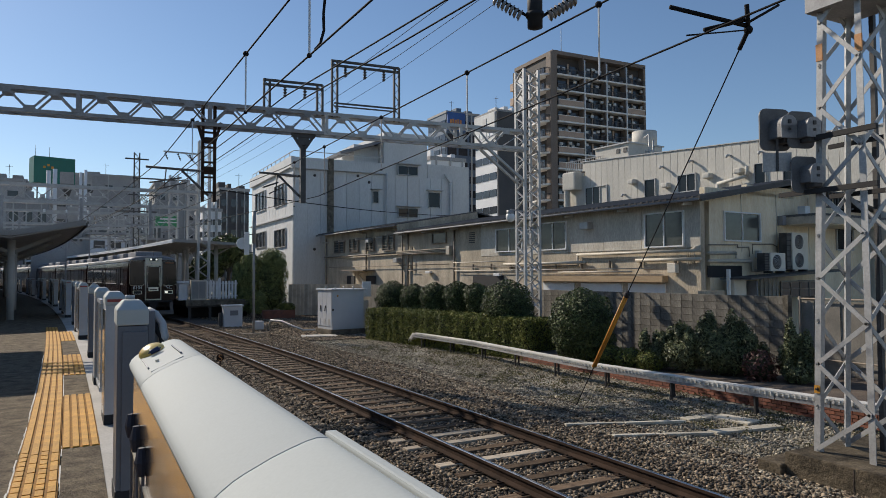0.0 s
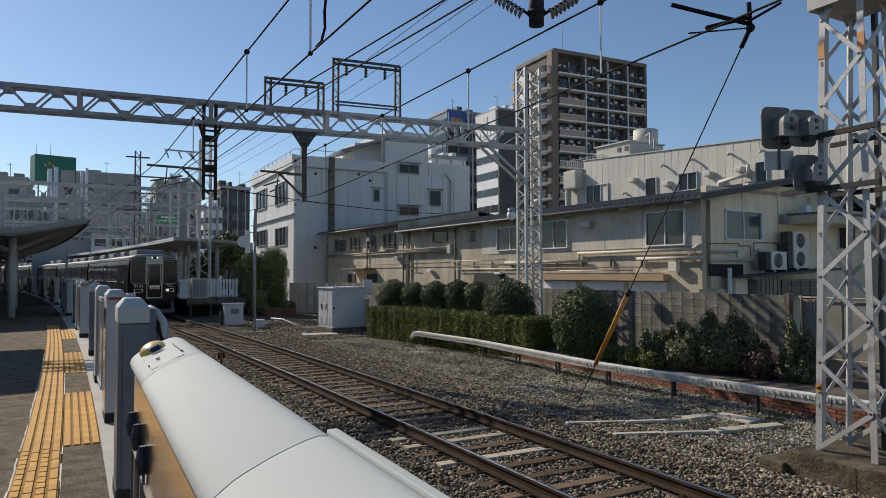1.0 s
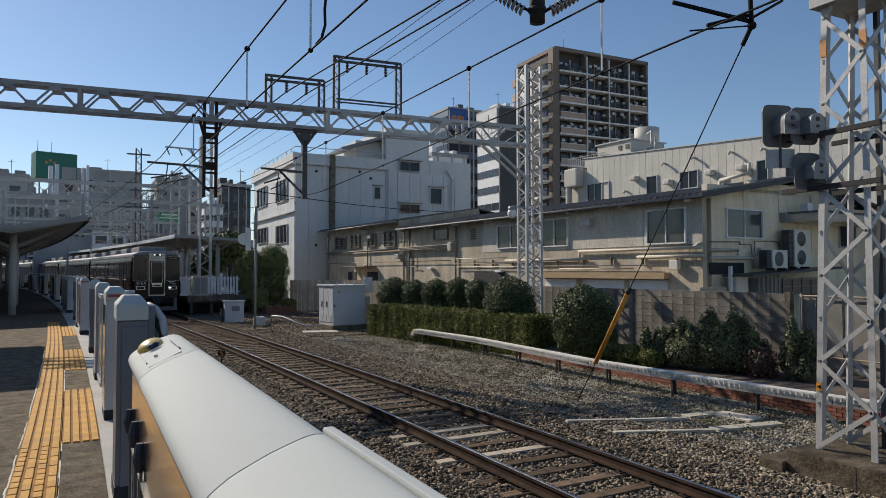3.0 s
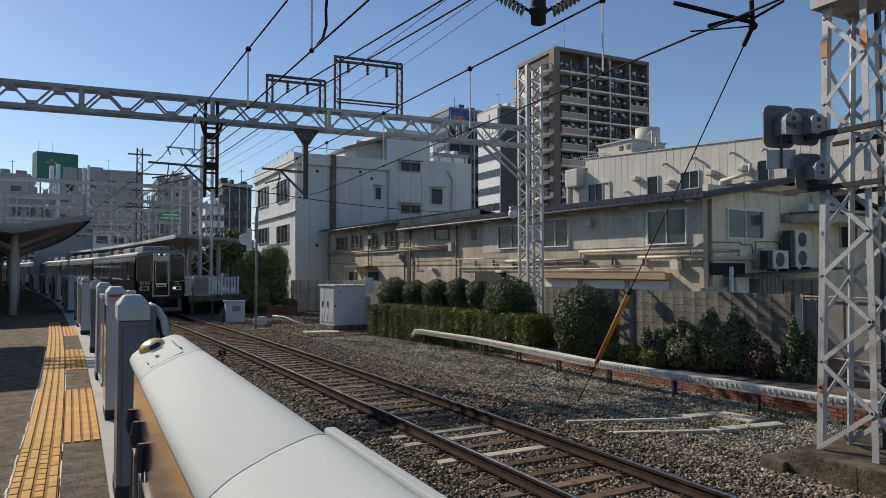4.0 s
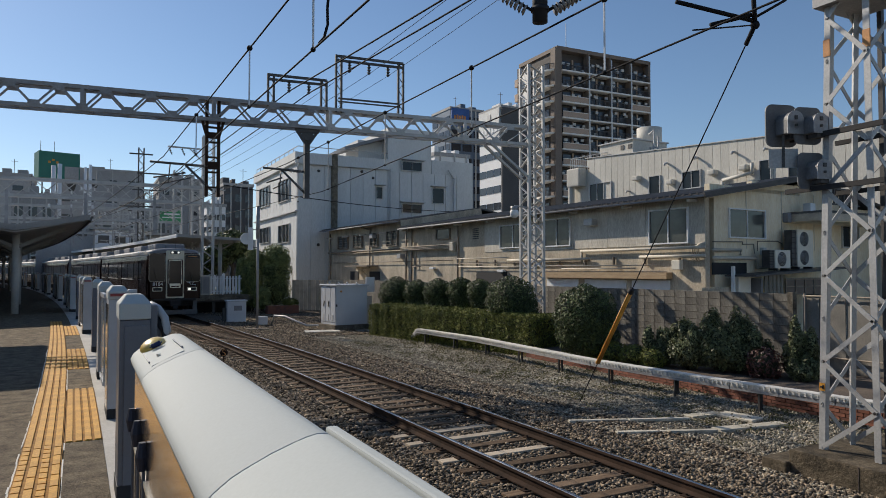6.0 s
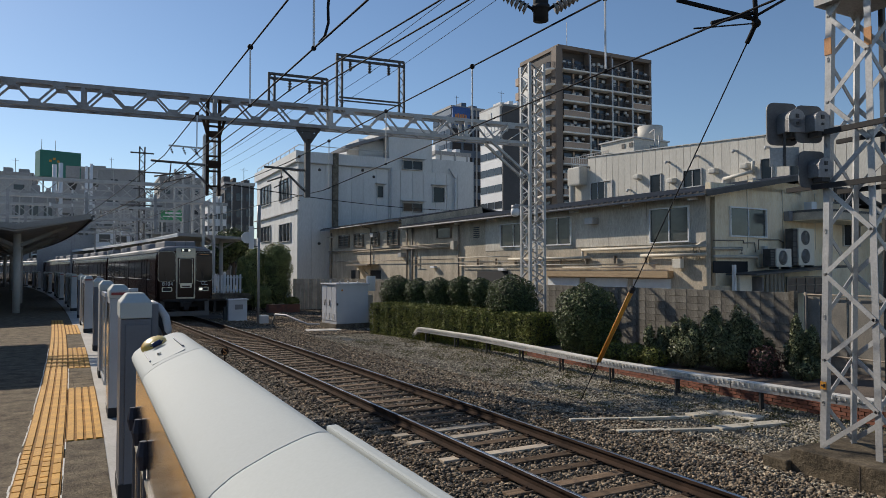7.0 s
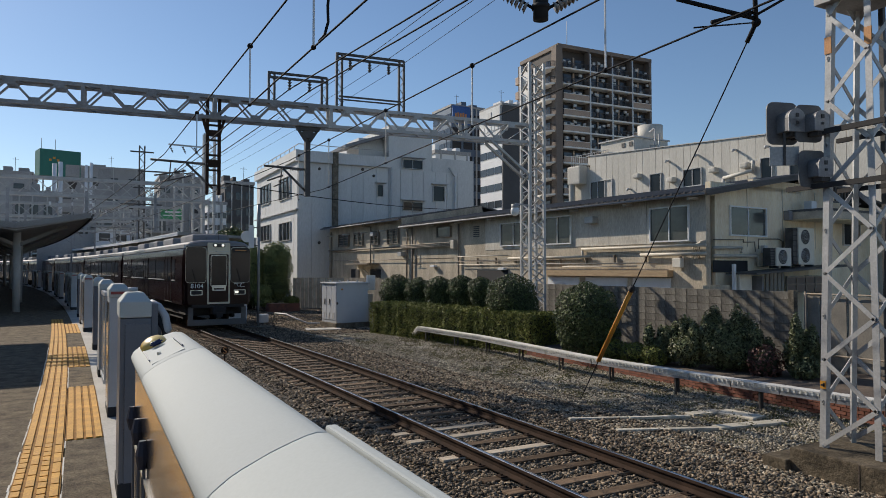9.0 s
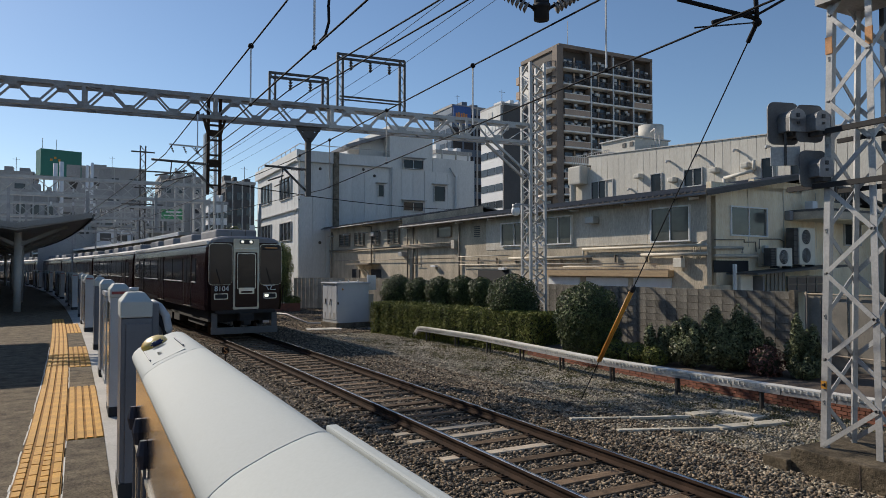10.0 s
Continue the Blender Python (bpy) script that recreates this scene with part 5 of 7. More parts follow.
bm = bmesh.new()
box(bm, (0, 0, 0), (0.05, 1.14, 10.9), bevel=0.01)
pan = part("panel", bm, "panel_grey", office)
for i in range(13):
    ob = pan if i == 0 else pan.copy()
    if i:
        scene.collection.objects.link(ob)
    ob.matrix_basis = pose(0.18, 0.95 + 1.17 * i, 5.9)
boxes("parapet", "panel_grey", [((4.2, 0.2, 11.9), (8.5, 0.3, 0.9)), ((0.08, 8.2, 11.95), (0.3, 16.2, 0.9))], office)
boxes("belt_course", "frame_grey", [((4.2, 0.1, 11.42), (8.5, 0.3, 0.08)), ((0.08, 8.2, 7.4), (0.3, 16.2, 0.10))], office)
boxes("pilaster", "dirty_concrete", [((3.35, 0.1, 6.1), (0.46, 0.4, 12.6))], office, "dark grey stained pilaster")
for x0, x1, z0, z1, n in ((9.75, 11.68, 11.5, 12.26, 2), (9.76, 11.68, 7.66, 8.4, 2), (7.3, 7.8, 8.8, 9.8, 1), (12.83, 13.95, 8.64, 10.0, 1)):
    window(office, pose(x0, 0.2, z0), x1 - x0, z1 - z0, n, depth=0.2)
    boxes("window_hood", "frame_grey", [(((x0 + x1) / 2, 0.02, z1 + 0.2), (x1 - x0 + 0.5, 0.5, 0.07))], office)
for y0, y1, z0, z1 in ((10.0, 14.0, 8.75, 10.6), (2.5, 6.3, 8.6, 10.45), (9.8, 13.9, 5.16, 6.6), (2.4, 6.2, 4.9, 6.45)):
    window(office, pose(0.12, y1, z0, 0, 0, -90), y1 - y0, z1 - z0, 3, depth=0.2)
bm = bmesh.new()
bar(bm, (4.4, 3.0, 13.1), (8.5, 3.0, 14.5), 5.0, 0.25)
part("stair_roof", bm, "roof_grey", office, "slanted stair roof")
boxes("stair_head", "panel_grey", [((7.3, 3.4, 12.9), (2.4, 3.2, 2.6))], office)
bars("roof_rail", "steel", [((0.2, 16, 12.9), (0.2, 0.3, 12.9), 0.06, 0.06), ((0.2, 0.3, 12.9), (8.4, 0.3, 12.9), 0.06, 0.06)] + [((0.2, 16 - 1.6 * i, 12.2), (0.2, 16 - 1.6 * i, 12.9), 0.05, 0.05) for i in range(10)], office)
rods("downpipe", "frame_grey", [((15.0, 0.05, 1), (15.0, 0.05, 11.0), 0.09), ((15.0, 0.05, 11.0), (14.4, 0.05, 11.8), 0.09), ((8.55, 0.05, 2), (8.55, 0.05, 11.5), 0.08)], office)
for x, z in ((5.9, 11.1), (6.95, 10.6), (2.0, 10.9), (2.0, 4.6), (5.6, 4.5)):
    rods("wall_vent", "dark_steel", [((x, 0.2, z), (x, 0.3, z), 0.13)], office)

# apartment tower
tower = thing("apartment_tower", "brown tiled high-rise apartment tower with balconies", "apartment tower", pose(76.0, 100.4, 0, 0, 0, -1.5))
TW, TD, TH, FLOOR = 22.0, 13.0, 43.4, 2.92
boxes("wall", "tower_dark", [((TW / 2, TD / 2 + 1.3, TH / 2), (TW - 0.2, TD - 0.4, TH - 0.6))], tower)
boxes("roof_slab", "tower_brown", [((TW / 2, TD / 2, TH), (TW + 0.4, TD, 0.7))], tower)
boxes("corner_pier", "tower_brown", [((0.05, 0.7, TH / 2), (1.4, 1.5, TH)), ((TW - 0.1, 0.8, TH / 2), (0.5, 1.6, TH))], tower)
bays = (0.75, 6.85, 12.1, 17.0, 21.8)
for a in bays[1:-1]:
    boxes("fin", "tower_brown", [((a, 0.6, TH / 2), (0.30, 1.3, TH))], tower)
    rods("drain_pipe", "tower_pale", [((a + 0.1, -0.25, 2), (a + 0.1, -0.25, TH - 0.8), 0.14)], tower)
shapes = {}


def repeat(key, make, m):
    """The first of a kind is made, the rest share its mesh."""
    if key not in shapes:
        shapes[key] = ob = make()
    else:
        ob = shapes[key].copy()
        scene.collection.objects.link(ob)
    ob.matrix_basis = m


def bar_rail(w):
    bm = bmesh.new()
    n = int(w / 0.3)
    for k in range(n + 1):
        bar(bm, (-w / 2 + w * k / n, 0, -0.5), (-w / 2 + w * k / n, 0, 0.5), 0.07)
    bar(bm, (-w / 2, 0, 0.5), (w / 2, 0, 0.5), 0.09)
    return part("balcony_rail", bm, "far_dark", tower)


def curved_slab():
    bm = bmesh.new()
    rod(bm, (0, 0, -0.16), (0, 0, 0.16), 1.0, 24)
    bmesh.ops.scale(bm, vec=(1.5, 2.7, 1), verts=bm.verts[:])
    return part("side_balcony", bm, "tower_pale", tower)


def curved_rail():
    bm = bmesh.new()
    pts = [(-1.42 * math.sin(k * 0.1309), 2.6 * math.cos(k * 0.1309)) for k in range(25)]
    for x, y in pts:
        bar(bm, (x, y, 0), (x, y, 1.05), 0.05)
    for p, q in zip(pts, pts[1:]):
        bar(bm, (*p, 1.05), (*q, 1.05), 0.08)
    return part("side_rail", bm, "far_dark", tower)


for f in range(14):
    z = TH - 1.2 - FLOOR * (f + 1)
    if z < 3:
        break
    for i in range(4):
        w, mid = bays[i + 1] - bays[i] - 0.3, (bays[i] + bays[i + 1]) / 2
        solid = (i == 0 and f >= 2) or (i == 3 and f in (2, 4, 5, 7, 8)) or (i == 1 and f == 9)
        repeat(("slab", i), lambda: boxes("balcony_slab", "tower_pale", [((0, 0, 0), (w + 0.3, 1.7, 0.30))], tower, bevel=0.04), pose(mid, 0.5, z))
        if solid:
            repeat(("front", i), lambda: boxes("balcony_front", "tower_tan", [((0, 0, 0), (w, 0.14, 1.0))], tower, bevel=0.05), pose(mid, -0.22, z + 0.66))
            repeat(("cap", i), lambda: boxes("balcony_cap", "tower_pale", [((0, 0, 0), (w, 0.2, 0.1))], tower), pose(mid, -0.22, z + 1.2))
        else:
            repeat(("rail", i), lambda: bar_rail(w), pose(mid, -0.2, z + 0.65))
        for k in range(2):
            repeat(("window", i), lambda: boxes("balcony_window", "far_glass", [((0, 0, 0), (w * 0.30, 0.08, 2.0))], tower), pose(bays[i] + 0.3 + w * (0.27 + 0.46 * k), 1.06, z + 1.2))
            repeat(("frame", i), lambda: boxes("window_post", "tower_tan", [((0, 0, 0), (0.35, 0.1, 2.5))], tower), pose(bays[i] + 0.3 + w * (0.05 + 0.46 * k), 1.04, z + 1.35))
        for k in range(5):
            if random.random() < 0.75:
                repeat("unit", lambda: boxes("balcony_unit", "frame_grey", [((0, 0, 0), (0.66, 0.3, 0.5))], tower, bevel=0.03),
                       pose(bays[i] + 0.3 + w * (0.08 + 0.2 * k) + random.uniform(-0.3, 0.3), random.uniform(0.2, 0.8), z + random.choice((1.85, 2.1, 1.5, 0.5))))
    repeat("side", curved_slab, pose(-0.5, 3.0, z))
    repeat("side_rail", curved_rail, pose(-0.5, 3.0, z + 0.15))
    repeat("side_door", lambda: boxes("side_window", "far_glass", [((0, 0, 0), (0.1, 1.3, 1.9))], tower), pose(0.04, 3.6, z + 1.1))
    repeat("ledge", lambda: boxes("ledge", "tower_tan", [((0, 0, 0), (0.9, 1.2, 1.5))], tower, bevel=0.05), pose(-0.7, 12.6, z + 0.4))
boxes("side_tower", "tower_pale", [((0.3, 10.8, TH / 2 - 1), (1.4, 3.4, TH - 2))], tower)
rods("aerial", "frame_grey", [((4, 3, TH), (4, 3, TH + 6), 0.06)], tower)


def block(name, label, x, y, w, d, h, rz, wall, floors, cols, band=None, glass="far_glass", win_w=0.6, win_h=0.5, base=0.0):
    """A building further off: walls, a roof slab, and each window of the two sides that show."""
    b = thing(name, label, "building", pose(x, y, 0, 0, 0, rz))
    boxes("wall", wall, [((w / 2, d / 2, h / 2 - 0.2), (w, d, h))], b)
    boxes("roof", band or "far_grey", [((w / 2, d / 2, h - 0.1), (w + 0.3, d + 0.3, 0.5))], b)
    fh, cw, cd = (h - base - 1.2) / floors, w / cols, d / cols
    a = boxes("window", glass, [((0, 0, 0), (cw * win_w, 0.14, fh * win_h))], b)
    c = boxes("window", glass, [((0, 0, 0), (0.14, cd * win_w, fh * win_h))], b)
    first = True
    for f in range(floors):
        for i in range(cols):
            for src, m in ((a, pose(cw * (i + 0.5), -0.01, base + fh * (f + 0.55))), (c, pose(-0.01, cd * (i + 0.5), base + fh * (f + 0.55)))):
                ob = src if first else src.copy()
                if not first:
                    scene.collection.objects.link(ob)
                ob.matrix_basis = m
            first = False
    rg = random.Random(int(h * 100 + w * 10))
    for k in range(3):
        rw, rh = w * rg.uniform(0.1, 0.24), rg.uniform(0.5, 1.5)
        boxes("roof_unit", wall, [((w * (0.15 + 0.32 * k) + rg.uniform(-0.3, 0.3), d * 0.3, h + rh / 2), (rw, 2.5, rh))], b)
    for k in range(3):
        x = w * rg.uniform(0.05, 0.95)
        rods("down_pipe", "steel", [((x, -0.14, 0), (x, -0.14, h), 0.12)], b, n=6)
    x = w * rg.uniform(0.2, 0.8)
    rods("aerial", "far_wire", [((x, 2, h), (x, 2, h + 3.0), 0.05), ((x - 0.6, 2, h + 2.6), (x + 0.6, 2, h + 2.6), 0.03)], b, n=5)
    return b


for nm, lab, px, dist, w, d, h, rz, wall, fl, co, kw in FAR:
    a = radians(27.341 + math.degrees(math.atan((px - 784) / 1207.25)))
    block(nm, lab, dist * math.sin(a), dist * math.cos(a), w, d, h, rz, wall, fl, co, **kw)

# green hoarding on a roof
for nm, lab, px, dist, z, w, h, m, rz in BOARDS:
    a = radians(27.341 + math.degrees(math.atan((px - 784) / 1207.25)))
    hb = thing(nm, lab, "billboard", pose(dist * math.sin(a), dist * math.cos(a), z, 0, 0, rz))
    boxes("panel", m, [((w / 2, 2.5, h / 2), (w, 5.0, h))], hb)
    bars("support", "dark_steel", [((w * f, 0.6, -6), (w * f, 0.6, 0.2), 0.25, 0.25) for f in (0.1, 0.5, 0.9)], hb)
    boxes("emblem", "yellow", [((w * 0.25 + 0.8 * i, -0.03, h * 0.6 + 0.5 * (i % 2)), (0.5, 0.06, 0.5)) for i in range(3)], hb, "faded yellow emblem")
    rods("aerial", "far_wire", [((0.5 + 1.4 * i, 1, h), (0.5 + 1.4 * i, 1, h + 2.5), 0.05) for i in (0, 2)], hb)
a = radians(27.341 + math.degrees(math.atan((800 - 784) / 1207.25)))
bb = thing("blue_billboard", "blue billboard with red and white shapes on a building", "billboard", pose(150 * math.sin(a), 150 * math.cos(a) - 0.2, 34.4))
boxes("panel", "blue_board", [((2.3, -0.1, 2.0), (4.4, 0.3, 4.0))], bb)
boxes("emblem", "orange", [((0.9 + 0.62 * i, -0.28, 1.9 + 0.15 * (i % 2)), (0.45, 0.06, 1.0)) for i in range(5)], bb)
boxes("strip", "white", [((2.3, -0.28, 0.7), (3.2, 0.06, 0.3))], bb)
pipes = thing("rooftop_plant", "pale vent pipes and grey plant on a far roof", "plant", pose(-6.5, 158, 0))
for i, (dx, h, r) in enumerate(((0.0, 23.6, 0.42), (1.1, 24.0, 0.42), (5.7, 23.6, 0.3), (6.6, 24.2, 0.3))):
    rods("pipe", "far_white", [((dx, 0, 8), (dx, 0, h), r)], pipes, "pale vertical vent pipe", 10)
for x, z in ((3.2, 22.4), (9.0, 22.0)):
    boxes("casing", "far_grey", [((x, 1.5, z), (2.5, 2.0, 2.4))], pipes)
# the town that closes the horizon all round
rng = random.Random(5)
bm = bmesh.new()
for i in range(120):
    a = 6.2832 * i / 120
    r, w = rng.uniform(380, 460), rng.uniform(18, 32)
    h = rng.uniform(14, 27)
    box(bm, (r * math.sin(a), r * math.cos(a), h / 2 - 1), (w, w, h), math.degrees(-a))
tagged(part("backdrop", bm, "far_grey"), "distant grey town along the horizon", "town", kind="structure")
# -- details on the far signs --
a = radians(27.341 + math.degrees(math.atan((890 - 784) / 1207.25)))
ox, oy = 120 * math.sin(a), 120 * math.cos(a)
crest = thing("rooftop_sign", "dark rooftop plant screen with pale sign bars", "sign", pose(ox, oy, 26.2))
boxes("screen", "panel_grey", [((-0.25, 3.6, 2.4), (0.3, 7.0, 5.2))], crest)
boxes("side_screen", "far_dark", [((2.6, -0.3, -11.5), (5.3, 0.3, 33))], crest, "dark side wall")
boxes("sign_bar", "white", [((-0.45, 1.0 + 1.15 * i, 1.3), (0.1, 0.8, 0.9)) for i in range(5)], crest)
boxes("emblem", "frame_grey", [((-0.45, 3.4, 3.6), (0.1, 1.2, 1.3))], crest)

# -- far gantries over the station throat --
for y0, x0, x1, top in ((46, -13, 6.8, 7.74), (61, -15, 6.6, 7.45), (80, -18, 5.6, 7.3), (104, -22, 4.5, 7.4)):
    g = thing("overhead_gantry", "distant grey lattice gantry over the station tracks", "gantry", group="distant gantries")
    for zz in (top, top - 1.0):
        bars("chord", "steel", [((x0, y0, zz), (x1, y0, zz), 0.15, 0.17)], g)
    bm = bmesh.new()
    lattice(bm, (x0, y0, top - 1.0), (x1, y0, top - 1.0), (0, 0, 1.0), 1.05, 0.13, False)
    lattice(bm, (x0 + 0.5, y0 + 0.7, top - 1.0), (x1, y0 + 0.7, top - 1.0), (0, 0, 1.0), 1.05, 0.11, True, 0.12)
    tagged(part("bracing", bm, "steel", g), kind="stuff")
    for x in (x0, x1):
        bm = bmesh.new()
        for dy in (-0.25, 0.25):
            lattice(bm, (x - 0.33, y0 + dy, -0.2), (x - 0.33, y0 + dy, top + 3.35), (0.66, 0, 0), 0.5, 0.08, True, 0.10)
        part("column", bm, "steel", g)
    for x in (x1 - 3.2, x1 - 7.0, x1 - 11):
        bm = bmesh.new()
        bar(bm, (x, y0, top - 0.7), (x, y0, 4.7), 0.16)
        rod(bm, (x, y0, 5.5), (x - 1.4, y0, 5.6), 0.04, 6)
        rod(bm, (x, y0, 4.8), (x - 0.8, y0, 5.5), 0.04, 6)
        part("drop_post", bm, "old_steel", g)
arm_set = thing("wire_bracket", "pale steel arm with three insulators high on a gantry column", "bracket", pose(6.6, 45.6, 10.15))
bars("arm", "steel", [((0, 0, 0), (-2.3, 0, 0.03), 0.09, 0.09), ((-0.1, 0, -0.9), (-1.0, 0, 0), 0.06, 0.06)], arm_set)
for dx in (-0.75, -1.45, -2.2):
    bm = bmesh.new()
    for i in range(3):
        rod(bm, (dx + 0.06 * i, 0, -0.08 - 0.13 * i), (dx + 0.06 * i, 0, -0.16 - 0.13 * i), 0.07, 8, 0.03)
    rod(bm, (dx, 0, 0), (dx + 0.16, 0, -0.48), 0.02, 6)
    part("insulator", bm, "dark_steel", arm_set)
board = thing("station_board", "green station board among the gantries", "sign", pose(7.45, 75, 0))
boxes("panel", "far_green", [((0, 0, 8.0), (2.1, 0.12, 1.25))], board)
boxes("stripe", "white", [((0.1, -0.07, 8.2), (1.5, 0.03, 0.16)), ((0.1, -0.07, 7.85), (1.9, 0.03, 0.10))], board)
bars("post", "steel", [((-0.9, 0.1, -0.25), (-0.9, 0.1, 8.8), 0.14, 0.14), ((0.9, 0.1, -0.25), (0.9, 0.1, 8.8), 0.14, 0.14)], board)
hall = thing("station_hall", "long low pale station building with stepped roofs", "building", pose(-0.5, 92, 0))
for x, w, h, d, m in ((4.0, 6.0, 7.6, 0.0, "far_white"), (10.0, 5.8, 6.9, -3.0, "far_grey"), (-2.0, 6.0, 8.4, 1.0, "far_grey")):
    boxes("wall", m, [((x, 5 + d, h / 2 - 0.2), (w, 10, h))], hall)
    boxes("roof", "canopy", [((x, 4.8 + d, h - 0.1), (w + 0.8, 10.8, 0.3))], hall)
    for i in range(int(w / 1.8)):
        boxes("window", "far_glass", [((x - w / 2 + 1.1 + 1.8 * i, -0.02 + d, h - 1.4), (1.2, 0.1, 0.9))], hall)
for x, y, h in ((-1.2, 58.0, 8.6), (0.4, 66.0, 9.8), (3.4, 70.0, 8.2)):
    sw = thing("switch_post", "dark post with crossarms and pale insulators between the tracks", "post", pose(x, y, -0.25), "distant switch posts")
    bars("shaft", "old_steel", [((0, 0, 0), (0, 0, h), 0.12, 0.12)], sw)
    for k, (w, z) in enumerate(((2.4, h - 0.3), (3.4, h - 1.3), (2.0, h - 2.4))):
        bars("crossarm", "steel", [((-w / 2, 0, z), (w / 2, 0, z), 0.10, 0.10)], sw)
        for dx in (-0.42, 0.0, 0.42):
            rods("insulator", "white", [((dx * w, 0, z + 0.05), (dx * w, 0, z + 0.30), 0.075)], sw, n=8)
    bm = bmesh.new()
    rod(bm, (0, 0, h), (0, 0, h + 0.5), 0.16, 8, 0.32)
    part("pot_head", bm, "dark_steel", sw)
for x, y, h in ((2.3, 72.0, 9.2), (4.4, 77.0, 8.6), (6.9, 52.0, 9.4)):
    lm = thing("lattice_mast", "grey lattice mast between the station tracks", "mast", pose(x, y, -0.25), "distant lattice masts")
    bm = bmesh.new()
    for dy in (-0.3, 0.3):
        lattice(bm, (-0.3, dy, 0), (-0.3, dy, h), (0.6, 0, 0), 0.45, 0.09, True, 0.10)
    part("shaft", bm, "steel", lm)
    bars("crossarm", "steel", [((-2.0, 0, h - 0.8), (2.0, 0, h - 0.8), 0.12, 0.12), ((-1.4, 0, h - 2.0), (1.4, 0, h - 2.0), 0.1, 0.1)], lm)
pole = thing("trolley_pole", "dark slim lattice pole with crossarms and insulators", "pole", pose(3.8, 62.0, -0.25))
bm = bmesh.new()
for dy in (-0.18, 0.18):
    lattice(bm, (-0.2, dy, 0), (-0.2, dy, 12.9), (0.4, 0, 0), 0.5, 0.07, True, 0.09)
part("shaft", bm, "dark_steel", pole)
for x0, x1, z in ((-0.9, 0.9, 12.4), (-0.3, 3.6, 10.8), (-0.8, 1.7, 9.4), (-1.6, 1.6, 8.0)):
    bars("crossarm", "dark_steel", [((x0, 0, z), (x1, 0, z), 0.11, 0.11)], pole)

# -- far platform with its canopy, fence and boxes --
far_platform = tagged(sweep("island_platform", "dirty_concrete", [(1.9, 0.58), (1.9, PLAT), (6.5, PLAT), (6.5, 0.58)], 43.3, 150), "dark concrete island platform beyond the track", "platform", kind="structure")
# added dark wall that paints the shade of the open space below
tagged(sweep("platform_base", "under", [(2.5, -0.3), (2.5, 0.57), (6.2, 0.57), (6.2, -0.3)], 45.2, 150), "dark wall standing in for the shaded void under the island platform", "platform", kind="structure")
end_frame = thing("platform_trestle", "dark steel trestle under the platform end", "trestle")
bars("beam", "dark_steel", [((*along(43.7, 2.0)[:2], 0.52), (*along(43.7, 6.3)[:2], 0.52), 0.14, 0.12)], end_frame)
for o in (2.2, 3.4, 4.8, 6.1):
    x, y, th = along(43.7, o)
    boxes("leg", "dark_steel", [((x, y, 0.15), (0.16, 0.16, 0.9))], end_frame)
roof2 = thing("island_canopy", "long grey canopy over the island platform", "canopy")
sweep("roof", "canopy", [(1.7, 4.55), (1.7, 4.75), (6.3, 4.55), (6.3, 4.38)], 46, 150, 3, roof2)
sweep("edge_trim", "white", [(1.62, 4.5), (1.62, 4.72), (1.69, 4.72), (1.69, 4.5)], 46, 150, 3, roof2, "pale edge trim")
for s in (48, 57, 66, 76, 88):
    x, y, th = along(s, 4.9)
    rods("column", "column_white", [((x, y, PLAT), (x, y, 4.4), 0.14)], roof2, n=10)
    bars("bracket", "canopy", [((x, y, 3.8), (x - 1.2, y, 4.5), 0.1, 0.1), ((x, y, 3.8), (x + 1.0, y, 4.4), 0.1, 0.1)], roof2)
fence = thing("platform_end_fence", "white slatted fence across the platform end", "fence")
x0, y0, th = along(44, 1.95)
for i in range(17):
    boxes("slat", "white", [((x0 + 0.19 * i, y0 + 0.02, PLAT + 0.6), (0.12, 0.03, 1.1))], fence)
bars("rail", "white", [((x0 - 0.1, y0 + 0.05, PLAT + z), (x0 + 3.2, y0 + 0.05, PLAT + z), 0.05, 0.05) for z in (0.2, 1.0)], fence)
for i in range(4):
    boxes("post", "white", [((x0 + 1.02 * i, y0 + 0.08, PLAT + 0.6), (0.08, 0.08, 1.2))], fence)
bx = thing("platform_box", "beige equipment cabinet at the platform end", "cabinet", pose(x0 + 0.75, y0 - 0.4, PLAT))
boxes("body", "pipe", [((0, 0, 0.6), (0.9, 0.5, 1.2))], bx, bevel=0.02)
boxes("door", "canopy", [((-0.2, -0.255, 0.6), (0.36, 0.015, 1.0)), ((0.2, -0.255, 0.6), (0.36, 0.015, 1.0))], bx)
cn = thing("control_box", "white control box with a sloped lid", "control box", pose(x0 - 0.15, y0 - 0.35, PLAT))
boxes("body", "white", [((0, 0, 0.5), (0.5, 0.4, 1.0))], cn, bevel=0.03)
boxes("lid", "white", [((0, -0.05, 1.08), (0.7, 0.5, 0.12))], cn, bevel=0.03)
gb = thing("trackside_box", "grey trackside relay box with a rounded top", "relay box", pose(6.75, 36.0, -0.25))
boxes("body", "cabinet", [((0, 0, 0.55), (0.95, 0.5, 1.1))], gb, bevel=0.05)
boxes("lid", "cabinet", [((0, 0, 1.12), (1.05, 0.6, 0.08))], gb, bevel=0.03)
boxes("label_bar", "roof_grey", [((0.05, -0.256, 0.75), (0.4, 0.01, 0.25))], gb)
boxes("leg", "dark_steel", [((-0.5, 0.1, 0.3), (0.3, 0.2, 0.9))], gb)

# -- pole with round boards --
pl = thing("signal_pole", "slim steel pole with white boards beside the track", "pole", pose(6.69, 30.76, -0.27))
rods("shaft", "old_steel", [((0, 0, 0), (0, 0, 5.4), 0.055)], pl)
rods("collar", "old_steel", [((0, 0, 4.1), (0, 0, 5.55), 0.08)], pl)
